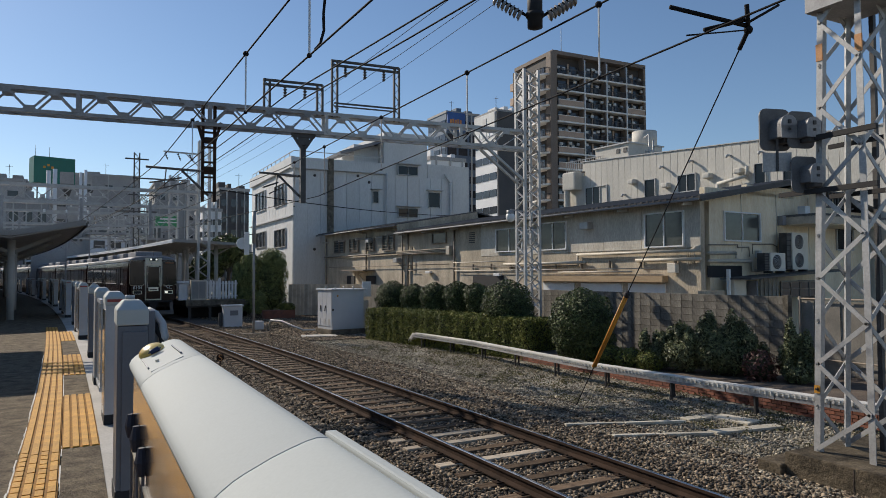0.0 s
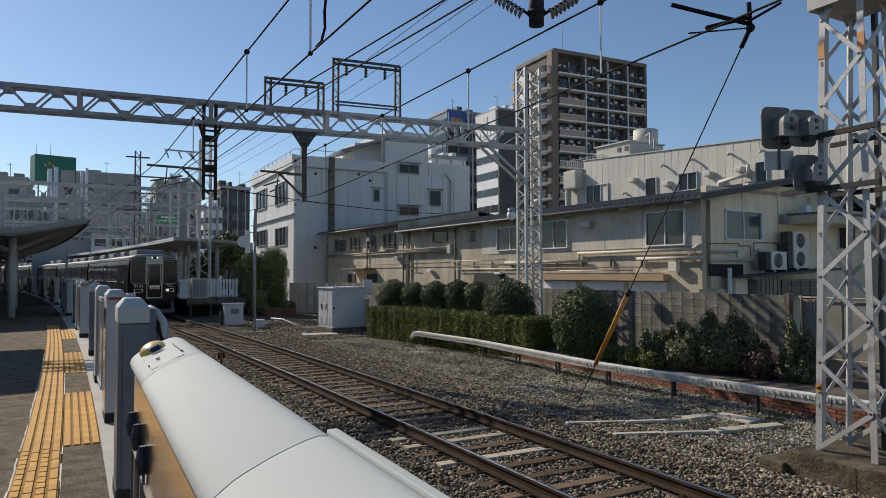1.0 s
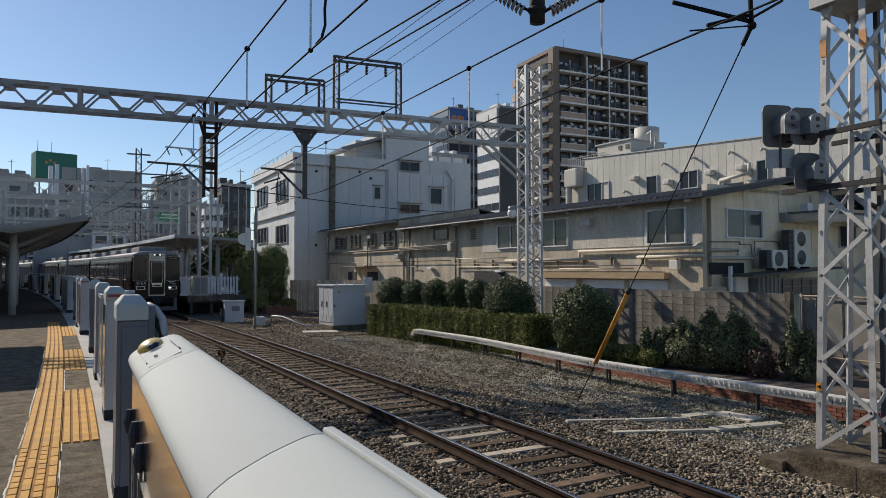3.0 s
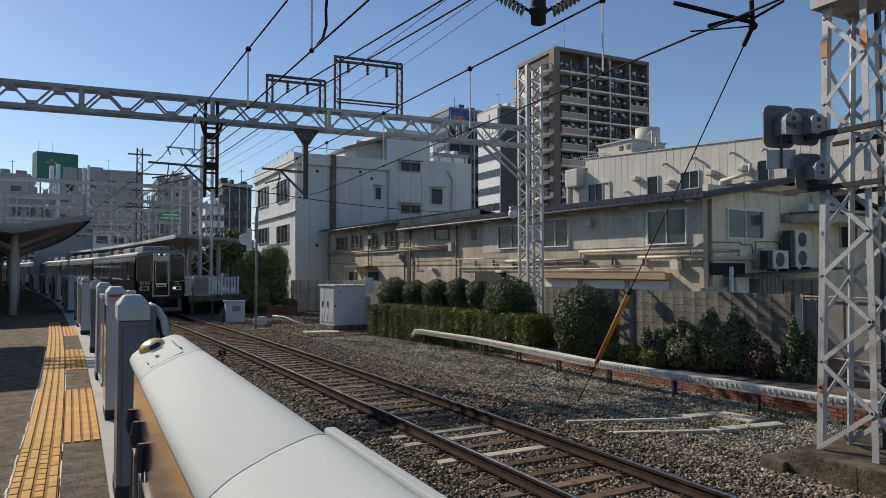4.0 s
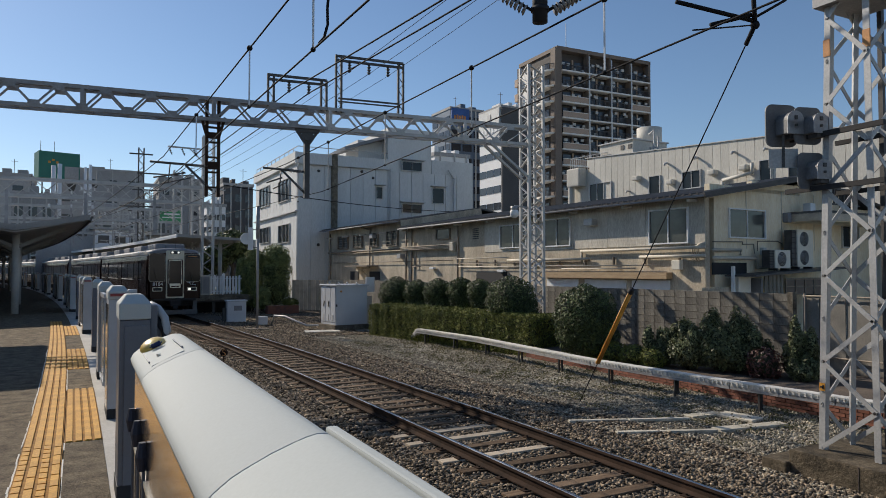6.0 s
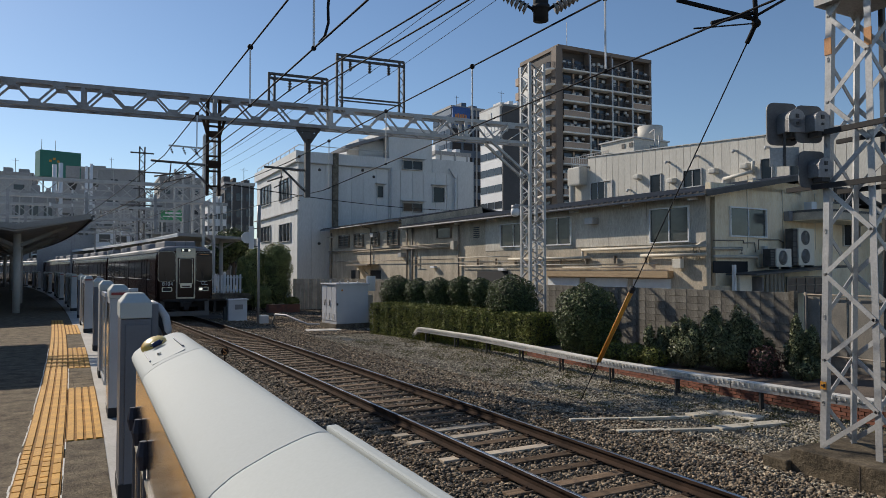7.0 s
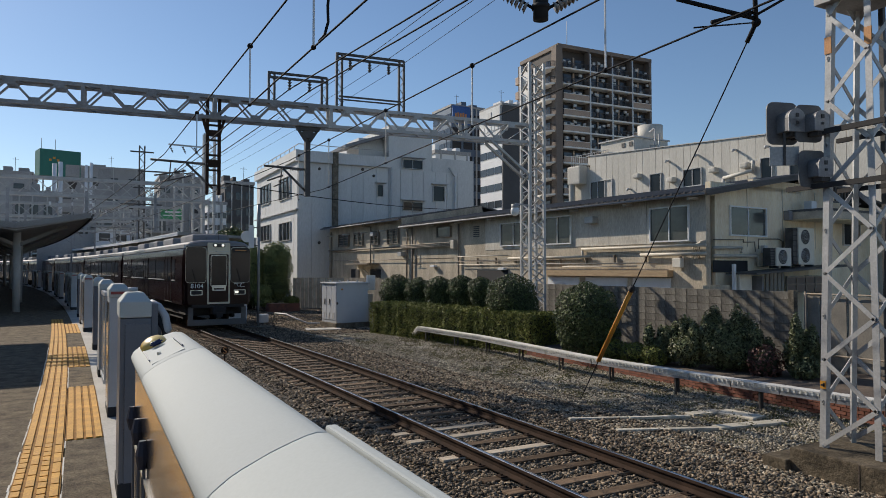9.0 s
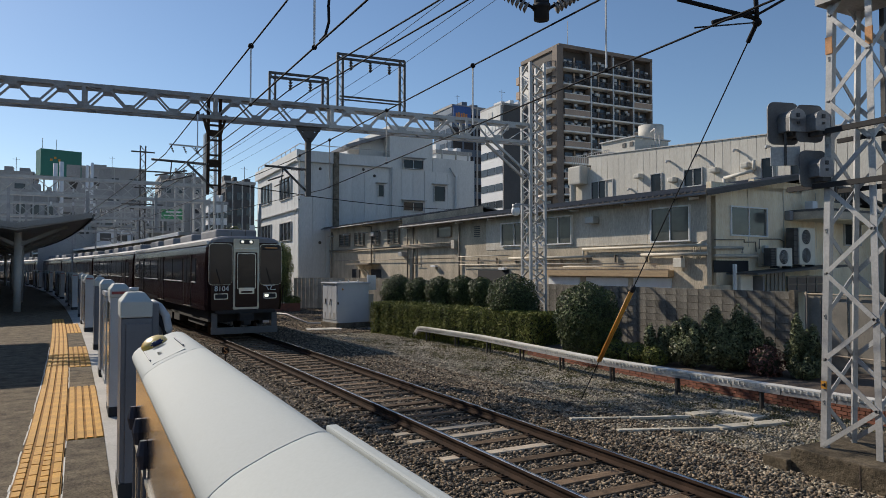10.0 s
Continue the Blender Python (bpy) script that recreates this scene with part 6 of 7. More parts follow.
boxes("foot", "dirty_concrete", [((0, 0, 0.06), (1.0, 0.5, 0.12))], pl, bevel=0.02)
bm = bmesh.new()
box(bm, (-0.32, 0.0, 4.1), (0.22, 0.05, 1.0), bevel=0.0)
rod(bm, (-0.5, 0.02, 4.1), (-0.5, 0.06, 4.1), 0.26, 20)
part("board", bm, "white", pl, "white board seen from behind")
bars("bracket", "dark_steel", [((0, 0, 4.5), (-0.5, 0, 4.5), 0.04, 0.04), ((0, 0, 3.7), (-0.5, 0, 3.7), 0.04, 0.04)], pl)
rods("rung", "dark_steel", [((-0.12, 0, 0.8 + 0.4 * i), (0.12, 0, 0.8 + 0.4 * i), 0.012) for i in range(8)], pl, n=5)

# -- relay cabinet --
cab = thing("relay_cabinet", "pale grey metal relay cabinet on a concrete plinth", "cabinet", pose(9.79, 29.16, -0.24, 0, 0, 9))
boxes("body", "cabinet", [((0.8, 0.72, 1.1), (1.6, 1.44, 1.76))], cab, bevel=0.015)
boxes("roof", "cabinet", [((0.8, 0.72, 2.0), (1.74, 1.6, 0.07))], cab, bevel=0.02)
boxes("plinth", "dirty_concrete", [((0.8, 0.72, 0.11), (1.76, 1.56, 0.22))], cab, bevel=0.02)
for i in range(3):
    d = boxes("door", "cabinet", [((-0.012, 0.26 + 0.46 * i, 1.16), (0.02, 0.43, 1.6))], cab, bevel=0.006)
    for k in range(1 if i else 2):
        boxes("louvre", "frame_grey", [((-0.026, 0.22 + 0.46 * i + 0.1 * k, 0.55), (0.015, 0.07, 0.26))], d)
    if i:
        bars("handle", "dark_steel", [((-0.04, 0.14 + 0.46 * i, 1.28), (-0.05, 0.18 + 0.46 * i, 1.02), 0.03, 0.03)], d)
rods("lifting_eye", "frame_grey", [((0.2 + 0.9 * i, 0.1 + 0.9 * j, 2.03), (0.2 + 0.9 * i, 0.1 + 0.9 * j, 2.13), 0.035) for i in (0, 1) for j in (0, 1)], cab)
rods("badge", "yellow", [((0.26, -0.012, 1.72), (0.26, 0.02, 1.72), 0.045)], cab, "small orange badge", 12)
boxes("lock", "dark_steel", [((0.03, -0.01, 1.1), (0.07, 0.03, 0.10))], cab)
slab = tagged(boxes("concrete_slab", "concrete", [((9.1, 28.9, -0.235), (1.5, 0.9, 0.06), -12), ((12.3, 28.6, -0.26), (3.4, 0.8, 0.05), 4)]), "pale concrete slab beside the cabinet", "slab", kind="structure")
tb = thing("tilted_board", "white backed board leaning on a short post", "board", pose(11.93, 30.5, -0.24, 0, 0, 20))
boxes("plate", "white", [((0, 0, 1.98), (0.50, 0.10, 0.72))], tb, bevel=0.01)
boxes("post", "frame_grey", [((0, 0.08, 0.7), (0.34, 0.08, 1.5))], tb)
pt = thing("point_machine", "low grey pipe run bending beside the track", "pipe run")
tube("pipe", "frame_grey", [(7.9, 33.2, -0.2), (8.0, 33.0, 0.25), (8.3, 32.2, 0.25), (8.7, 31.4, 0.02), (9.0, 30.9, -0.12), (10.4, 30.6, -0.12)], 0.05, pt)
boxes("box", "cabinet", [((7.5, 33.5, 0.0), (0.5, 0.4, 0.4))], pt, bevel=0.03)

# -- cable trough on short posts --
TROUGH = [(11.19, 23.9, -0.2), (11.05, 23.2, 0.125), (11.33, 19.26, 0.125), (11.05, 13.2, 0.125), (11.34, 9.38, 0.125), (11.58, 7.4, 0.125), (12.0, 4.7, 0.125)]
tr = thing("cable_trough", "pale concrete cable trough raised on steel posts", "cable trough")
for a, b in zip(TROUGH, TROUGH[1:]):
    a, b = Vector(a), Vector(b)
    n = max(1, round((b - a).length / 1.02))
    for i in range(n):
        p, q = a.lerp(b, i / n), a.lerp(b, (i + 0.985) / n)
        bm = bmesh.new()
        d = (q - p).normalized()
        s = Vector((d.y, -d.x, 0))
        bar(bm, p, q, 0.22, 0.075)
        part("trough_bed", bm, "old_steel", tr)
        bm = bmesh.new()
        bar(bm, p + Vector((0, 0, 0.10)), q + Vector((0, 0, 0.10)), 0.25, 0.035)
        bar(bm, p + Vector((0, 0, 0.055)) + s * 0.1, q + Vector((0, 0, 0.055)) + s * 0.1, 0.02, 0.08)
        bar(bm, p + Vector((0, 0, 0.055)) - s * 0.1, q + Vector((0, 0, 0.055)) - s * 0.1, 0.02, 0.08)
        for k in range(9):
            m = p.lerp(q, (k + 0.5) / 9)
            for sg in (-1, 1):
                bar(bm, m + s * 0.118 * sg + Vector((0, 0, 0.045)), m + s * 0.118 * sg + Vector((0, 0, 0.115)), 0.028)
        part("lid", bm, "trough_pale", tr)
    if abs(d.z) < 0.1:
        n = max(1, round((b - a).length / 2.0))
        for i in range(n):
            p = a.lerp(b, (i + 0.3) / n)
            bars("post", "under", [((p.x - 0.08, p.y, -0.3), (p.x - 0.08, p.y, 0.10), 0.04, 0.04), ((p.x + 0.1, p.y + 0.1, -0.3), (p.x + 0.1, p.y + 0.1, 0.10), 0.04, 0.04)], tr)

# -- white marker planks on the ground --
for a, b, w in (((7.37, 9.49), (8.45, 9.23), 0.10), ((8.47, 9.22), (9.63, 8.94), 0.10), ((7.54, 8.49), (8.4, 8.28), 0.11), ((8.42, 8.27), (9.32, 8.06), 0.12), ((9.36, 8.10), (10.77, 7.88), 0.24), ((9.75, 9.05), (10.45, 9.0), 0.24),
                ((10.50, 8.98), (10.62, 8.25), 0.42)):
    bm = bmesh.new()
    bar(bm, *[(x, y, max(-0.245, float(np.interp(x - TRACK_X + y * y * BEND / 2, [1.6, 2.6, 4.2], [-0.165, -0.190, -0.27])))) for x, y in (a, b)], w, 0.05)
    bmesh.ops.bevel(bm, geom=bm.edges[:], offset=0.008, segments=1, affect="EDGES")
    tagged(part("ground_slab", bm, "slab"), "pale weathered slab lying flush in the gravel", "slab", "ground slabs")

# -- train: eight maroon cars --
CAR_L, HALF = 18.6, 1.36


def body_ring(y, inset=0.0):
    """The car's cross-section: upright sides, rounded shoulders, gently domed roof."""
    w = HALF - inset
    pts = [(w - 0.03, 0.95), (w, 1.15), (w, 2.6), (w - 0.02, 2.95), (w - 0.05, 3.18), (w - 0.13, 3.33)]
    return [(x, y, z) for x, z in pts] + [(-x, y, z) for x, z in reversed(pts)]


def build_car(lead):
    car = thing("train_car", "maroon commuter train car with silver roof shoulders" + (" and ivory cab door" if lead else ""), "train", group="cars of the train")
    bm = bmesh.new()
    ys = [0.0, -0.10, -0.28, -CAR_L + 0.05, -CAR_L] if lead else [-0.2, -0.25, -CAR_L + 0.05, -CAR_L]
    ins = [0.16, 0.05, 0.0, 0.0, 0.03] if lead else [0.03, 0.0, 0.0, 0.03]
    rings = [[bm.verts.new(p) for p in body_ring(y, i)] for y, i in zip(ys, ins)]
    k = len(rings[0])
    for u, v in zip(rings, rings[1:]):
        for i in range(k):
            bm.faces.new((u[i], u[(i + 1) % k], v[(i + 1) % k], v[i]))
    bm.faces.new(rings[0])
    bm.faces.new(rings[-1][::-1])
    body = part("body", bm, "maroon", car)
    bm = bmesh.new()
    rings = []
    for y, d in ((-0.02 if lead else -0.25, 0.10), (-0.12 if lead else -0.3, 0.02), (-0.4, 0.0), (-CAR_L + 0.05, 0.0)):
        ring = []
        for i in range(13):
            a = math.pi * i / 12
            ring.append(bm.verts.new(((HALF - 0.12 - d) * math.copysign(abs(math.cos(a)) ** 0.7, math.cos(a)), y, 3.31 + (0.27 - d * 0.8) * math.sin(a) ** 0.8)))
        rings.append(ring)
    for u, v in zip(rings, rings[1:]):
        for i in range(12):
            bm.faces.new((u[i], u[i + 1], v[i + 1], v[i]))
        bm.faces.new((u[0], v[0], v[12], u[12]))
    bm.faces.new(rings[0])
    bm.faces.new(rings[-1][::-1])
    part("roof", bm, "roof_grey", car, "grey domed roof", smooth=False)
    for sx in (-1, 1):
        bars("roof_shoulder", "train_roof", [((sx * (HALF - 0.11), -0.2, 3.31), (sx * (HALF - 0.11), -CAR_L + 0.1, 3.31), 0.13, 0.12)], car, "silver roof shoulder")
    for i in range(4):
        bm = bmesh.new()
        box(bm, (0, -2.6 - 4.3 * i, 3.68), (1.5, 2.6, 0.36), bevel=0.08)
        part("roof_unit", bm, "roof_grey", car, "grey roof air-conditioner")
    boxes("underframe", "under", [((0, -CAR_L / 2, 0.74), (2.3, CAR_L - 1.2, 0.42))] + [((sx * 0.8, -6.5 - 1.7 * i, 0.5), (0.7, 1.2, 0.5)) for sx in (-1, 1) for i in range(4)], car)
    for yb in (-3.0, -15.6):
        bg = boxes("bogie", "under", [((sx * 1.0, yb, 0.45), (0.14, 2.9, 0.26)) for sx in (-1, 1)] + [((0, yb, 0.5), (1.8, 0.5, 0.3))], car)
        for wy in (-1.05, 1.05):
            for sx in (-0.75, 0.75):
                rods("wheel", "rail_side", [((sx - 0.07, yb + wy, 0.43), (sx + 0.07, yb + wy, 0.43), 0.43)], bg, n=20)
    for sx in (-1, 1):
        for i, (y0, y1) in enumerate(((-3.9, -2.6), (-9.95, -8.65), (-16.0, -14.7))):
            door = boxes("door", "maroon", [((sx * (HALF + 0.002), (y0 + y1) / 2, 1.98), (0.02, y1 - y0, 1.9))], car)
            for yy in (y0 + 0.34, y1 - 0.34):
                boxes("door_glass", "train_glass", [((sx * (HALF + 0.012), yy, 2.35), (0.012, 0.46, 0.95))], door)
            boxes("door_seam", "black", [((sx * (HALF + 0.014), (y0 + y1) / 2, 1.98), (0.006, 0.02, 1.9)), ((sx * (HALF + 0.012), y0, 1.98), (0.01, 0.03, 1.92)), ((sx * (HALF + 0.012), y1, 1.98), (0.01, 0.03, 1.92))], door)
            boxes("sill_plate", "silver", [((sx * (HALF + 0.01), (y0 + y1) / 2, 1.01), (0.03, y1 - y0, 0.03))], door, "silver step plate")
        for y0, y1 in ((-2.35, -1.5), (-6.2, -4.25), (-8.35, -6.45), (-12.2, -10.25), (-14.4, -12.5), (-17.9, -16.4)):
            if lead and y1 > -2:
                y0, y1 = -2.35, -1.75
            w = boxes("side_window", "train_glass", [((sx * (HALF - 0.004), (y0 + y1) / 2, 2.37), (0.03, y1 - y0, 0.86))], car)
            boxes("window_sill", "white", [((sx * (HALF + 0.014), (y0 + y1) / 2, 1.92), (0.04, y1 - y0 + 0.04, 0.04))], w, "bright window sill strip")
    if not lead:
        boxes("gangway", "under", [((0, -0.1, 2.0), (1.0, 0.5, 2.0))], car)
        return car
    # the cab front
    def plate(name, material, x0, x1, z0, z1, y, r=0.06, th=0.02, parent=None, label=""):
        bm = bmesh.new()
        box(bm, ((x0 + x1) / 2, y, (z0 + z1) / 2), (x1 - x0, th, z1 - z0))
        es = [e for e in bm.edges if abs(e.verts[0].co.y - e.verts[1].co.y) > th * 0.5]
        bmesh.ops.bevel(bm, geom=es, offset=r, segments=4, affect="EDGES", profile=0.5)
        return part(name, bm, material, parent or car, label)
    for x0, x1 in ((0.49, 1.27), (-1.27, -0.49)):
        w = plate("cab_window", "silver", x0 - 0.006, x1 + 0.012, 1.84, 3.285, 0.0, 0.13, 0.03, label="cab window with silver surround")
        plate("pane", "train_glass", x0 + 0.006, x1 + 0.001, 1.852, 3.273, 0.012, 0.122, 0.03, w)
    ds = plate("cab_door_surround", "ivory", -0.45, 0.45, 0.98, 3.46, 0.012, 0.04, 0.05, label="ivory surround with headlamps")
    dr = plate("cab_door", "maroon", -0.385, 0.385, 1.06, 2.99, 0.028, 0.04, 0.05)
    df = plate("door_window_frame", "silver", -0.325, 0.325, 1.69, 2.95, 0.040, 0.05, 0.05, dr)
    plate("door_window", "train_glass", -0.303, 0.303, 1.712, 2.928, 0.052, 0.04, 0.05, dr)
    plate("lamp_panel", "dark_steel", -0.25, 0.25, 3.28, 3.43, 0.03, 0.06, 0.05, ds, "dark recess of the headlamps")
    plate("surround_arch", "silver", -0.42, 0.42, 3.10, 3.125, 0.03, 0.01, 0.04, ds)
    for sx in (-0.15, 0.15):
        rods("lamp_rim", "silver", [((sx, 0.045, 3.355), (sx, 0.062, 3.355), 0.07)], ds, "dark lamp rim", 14)
        rods("headlamp", "lit", [((sx, 0.05, 3.355), (sx, 0.075, 3.355), 0.05)], ds, "lit headlamp", 14)
    hb = plate("headboard", "silver", -0.27, 0.27, 1.52, 1.74, 0.085, 0.03, 0.02, label="small headboard on the cab door")
    plate("headboard_bar", "maroon", -0.2, 0.2, 1.56, 1.62, 0.097, 0.01, 0.01, hb)
    for sx in (-1, 1):
        mk = plate("marker_box", "silver", sx * 0.86 - 0.24, sx * 0.86 + 0.24, 1.34, 1.55, 0.0, 0.04, 0.03, label="silver framed marker lamps")
        plate("marker_inset", "black", sx * 0.86 - 0.20, sx * 0.86 + 0.20, 1.37, 1.52, 0.012, 0.03, 0.03, mk)
    plate("marker_lamp", "lit", -0.80, -0.66, 1.40, 1.50, 0.022, 0.02, 0.03, label="lit white marker lamp")
    # the crest on the front, drawn as strokes
    bm = bmesh.new()
    for x0, z0, x1, z1 in ((-0.62, 1.80, -1.02, 1.82), (-0.72, 1.80, -0.80, 1.66), (-0.86, 1.66, -1.06, 1.66), (-0.94, 1.82, -0.86, 1.68)):
        bar(bm, (x0, 0.015, z0), (x1, 0.015, z1), 0.03, 0.02)
    part("crest", bm, "white", car)
    txt = bpy.data.curves.new("car_number", "FONT")
    txt.body, txt.size, txt.extrude, txt.align_x = "8104", 0.25, 0.004, "CENTER"
    txt.materials.append(M["white"])
    no = new("car_number", txt)
    no.parent = car
    no.matrix_basis = pose(0.84, 0.012, 1.63, 90, 0, 180)
    no["label"] = "white car number"
    for sx, lean in ((0.88, 0.16), (-0.88, 0.16)):
        rods("wiper", "black", [((sx, 0.04, 1.86), (sx + lean, 0.045, 2.42), 0.012)], car, n=6)
    for x in (-0.42, 0.42):
        rods("grab_handle", "silver", [((x, 0.05, 1.2), (x, 0.05, 1.75), 0.010)], car, n=6)
    boxes("destination_sign", "black", [((-0.88, 0.026, 3.16), (0.62, 0.012, 0.16))], car, "dark destination sign with an amber line")
    boxes("sign_line", "orange", [((-0.88, 0.034, 3.16), (0.46, 0.006, 0.05))], car)
    # skirt and coupler
    bm = bmesh.new()
    box(bm, (0, -0.1, 0.24), (2.34, 0.06, 0.24), bevel=0.02)
    for sx in (-1, 1):
        box(bm, (sx * 1.05, -0.12, 0.56), (0.20, 0.06, 0.62), bevel=0.02)
    part("skirt", bm, "skirt", car, "grey snow skirt")
    boxes("coupler", "under", [((0, -0.05, 0.72), (0.5, 0.5, 0.3)), ((0, 0.05, 0.55), (0.26, 0.35, 0.22))], car, bevel=0.03)
    boxes("anticlimber", "under", [((0, -0.02, 0.9), (2.1, 0.12, 0.12))], car)
    bars("handrail", "maroon", [((sx * 1.32, 0.0, 1.1), (sx * 1.32, 0.0, 1.75), 0.02, 0.02) for sx in (-1, 1)], car)
    rods("roof_aerial", "dark_steel", [((-0.1, -0.5, 3.5), (-0.1, -0.5, 3.85), 0.012), ((0.3, -0.9, 3.5), (0.3, -0.9, 3.75), 0.012)], car)
    bm = bmesh.new()
    rod(bm, (0.0, -4.6, 3.5), (0.0, -4.2, 3.9), 0.03)
    part("roof_box", bm, "dark_steel", car)
    return car


lead = build_car(True)
cars = [lead, build_car(False)]
for k in range(6):
    cars.append(copy_thing(cars[1], pose(0, 0, 0)))
BUSHES = [(12.69, 29.11, 0.83, 2.1), (13.06, 27.58, 0.65, 1.98), (13.33, 26.11, 0.65, 2.05), (13.71, 24.77, 0.61, 2.11), (13.86, 23.47, 0.55, 2.06), (12.9, 19.75, 0.9, 2.2)]


# -- walls and planting bed --
def leaf_mesh(name, material, v, count, parent, label=""):
    """One mesh of four-cornered leaves."""
    me = bpy.data.meshes.new(name)
    f = np.arange(count * 4)
    me.vertices.add(len(v))
    me.vertices.foreach_set("co", v.ravel())
    me.loops.add(len(f))
    me.loops.foreach_set("vertex_index", f)
    me.polygons.add(count)
    me.polygons.foreach_set("loop_start", np.arange(0, count * 4, 4))
    me.polygons.foreach_set("loop_total", np.full(count, 4))
    me.update(calc_edges=True)
    me.materials.append(M[material])
    ob = new(name, me)
    if parent:
        ob.parent = parent
    if label:
        ob["label"] = label
    return ob


def leafy(name, material, blobs, count, size, parent, seed, shell=0.45, label=""):
    """Many small leaves spread through the outer part of soft ellipsoids (centre, radii)."""
    rng = np.random.default_rng(seed)
    share = np.array([r[0] * r[1] + r[1] * r[2] + r[0] * r[2] for _, r in blobs])
    which = rng.choice(len(blobs), count, p=share / share.sum())
    c, r = np.array([b[0] for b in blobs], float)[which], np.array([b[1] for b in blobs], float)[which]
    d = rng.normal(size=(count, 3))
    d /= np.linalg.norm(d, axis=1)[:, None]
    lump = 1 + 0.05 * np.sin(d[:, 0] * 7 + which) * np.sin(d[:, 1] * 6 + 1.3 * which) + 0.03 * np.sin(d[:, 2] * 11 + 2)
    p = c + d * r * (lump * (1 - shell * rng.random(count) ** 1.6))[:, None]
    n = d + rng.normal(scale=0.55, size=(count, 3))
    n /= np.linalg.norm(n, axis=1)[:, None]
    t = np.cross(n, rng.normal(size=(count, 3)))
    t /= np.linalg.norm(t, axis=1)[:, None]
    b = np.cross(n, t)
    s = (size * rng.uniform(0.6, 1.3, count))[:, None]
    v = np.stack([p - t * s, p - b * s * 0.45 + n * s * 0.1, p + t * s, p + b * s * 0.45 + n * s * 0.1], 1).reshape(-1, 3)
    return leaf_mesh(name, material, v, count, parent, label)


def bush(x, y, z, blobs, count, size, label, seed, material="leaf", name="bush", group="clipped bushes"):
    b = thing(name, label, "bush", pose(x, y, z), group)
    # solid dark core, painted as the shade deep in the bush
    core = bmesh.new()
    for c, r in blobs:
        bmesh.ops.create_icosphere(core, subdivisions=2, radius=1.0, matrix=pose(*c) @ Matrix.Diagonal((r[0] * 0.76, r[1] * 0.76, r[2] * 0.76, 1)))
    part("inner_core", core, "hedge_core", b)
    top = max(c[2] for c, _ in blobs)
    bm = bmesh.new()
    for k in range(4):
        a = 1.57 * k + seed
        rod(bm, (0.05 * math.cos(a), 0.05 * math.sin(a), -0.1), (0.25 * math.cos(a), 0.25 * math.sin(a), top), 0.035, 6, 0.012)
    part("stem", bm, "bark", b)
    leafy("crown", material, blobs, count, size, b, seed, 0.30)
    return b


# soil bed behind a low brick wall
bed = tagged(boxes("planting_bed", "soil", [((14.25, 14.0, -0.17), (3.9, 30.0, 0.34), 1.0)]), "dry brown soil of the planting bed", "planting bed", kind="structure")
brick_wall = thing("low_brick_wall", "low red brick edging wall of the planting bed", "brick wall", kind="structure")
bm = bmesh.new()
box(bm, (0, 0, 0), (0.09, 0.20, 0.056))
first = part("brick", bm, "brick", brick_wall)
n = 0
for row in range(4):
    for i in range(60):
        y = 5.2 + 0.215 * i + (0.107 if row % 2 else 0)
        ob = first if n == 0 else first.copy()
        if n:
            scene.collection.objects.link(ob)
        ob.matrix_basis = pose(12.05 + random.uniform(-0.004, 0.004) + 0.01 * (y - 5), y, -0.24 + 0.068 * row, 0, 0, 0)
        n += 1
boxes("mortar", "dirty_concrete", [((12.14, 11.6, -0.16), (0.08, 13.0, 0.24), -0.57)], brick_wall)

# concrete block wall
wall = thing("block_wall", "grey concrete block wall with dark joints", "wall", pose(16.0, 0, 0, 0, 0, 2), kind="structure")
bm = bmesh.new()
box(bm, (0, 0, 0), (0.12, 0.392, 0.192), bevel=0.006)
first = part("block", bm, "block", wall)
n = 0
rest = bmesh.new()
for row in range(10):
    for i in range(76):
        y = 11.4 + 0.40 * i
        if i < 27:
            ob = first if n == 0 else first.copy()
            if n:
                scene.collection.objects.link(ob)
            ob.matrix_basis = pose(random.uniform(-0.003, 0.003), y, -0.06 + 0.2 * row)
            n += 1
        else:
            box(rest, (0, y, -0.06 + 0.2 * row), (0.12, 0.392, 0.192))
tagged(part("far_blocks", rest, "block", wall), kind="stuff")
boxes("mortar", "dirty_concrete", [((0.02, 26.5, 0.8), (0.07, 30.6, 2.06))], wall)
boxes("wall_end_post", "dirty_concrete", [((-0.02, 11.12, 0.83), (0.16, 0.14, 2.1))], wall)
sheet = thing("sheet_fence", "grey corrugated sheet fence beside the block wall", "fence", pose(15.75, 10.9, 0, 0, 0, 2))
for i in range(22):
    boxes("sheet", "fence_sheet", [((0.05 + 0.02 * (i % 2), -0.2 - 0.32 * i, 0.75), (0.03, 0.31, 2.0))], sheet)
for i in range(4):
    rods("post", "old_pipe", [((-0.05, -0.05 - 1.6 * i, -0.2), (-0.05, -0.05 - 1.6 * i, 1.85), 0.03)], sheet)
rods("rail", "old_pipe", [((-0.05, 0, 0.35), (-0.05, -7, 0.35), 0.02), ((-0.05, 0, 1.8), (-0.05, -7, 1.8), 0.02)], sheet)
board_fence = thing("board_fence", "brown weathered board fence beyond the cabinet", "fence")
for i in range(26):
    boxes("board", "fence_brown", [((12.2 + 0.3 * i * 0.75, 45.0 - 0.3 * i * 0.5, 0.75), (0.24, 0.08, 2.1), -34)], board_fence)

# hedge and bushes
hedge = thing("box_hedge", "clipped yellow-green box hedge", "hedge")
H0, H1 = Vector((11.15, 26.9, 0.27)), Vector((12.95, 17.6, 0.27))


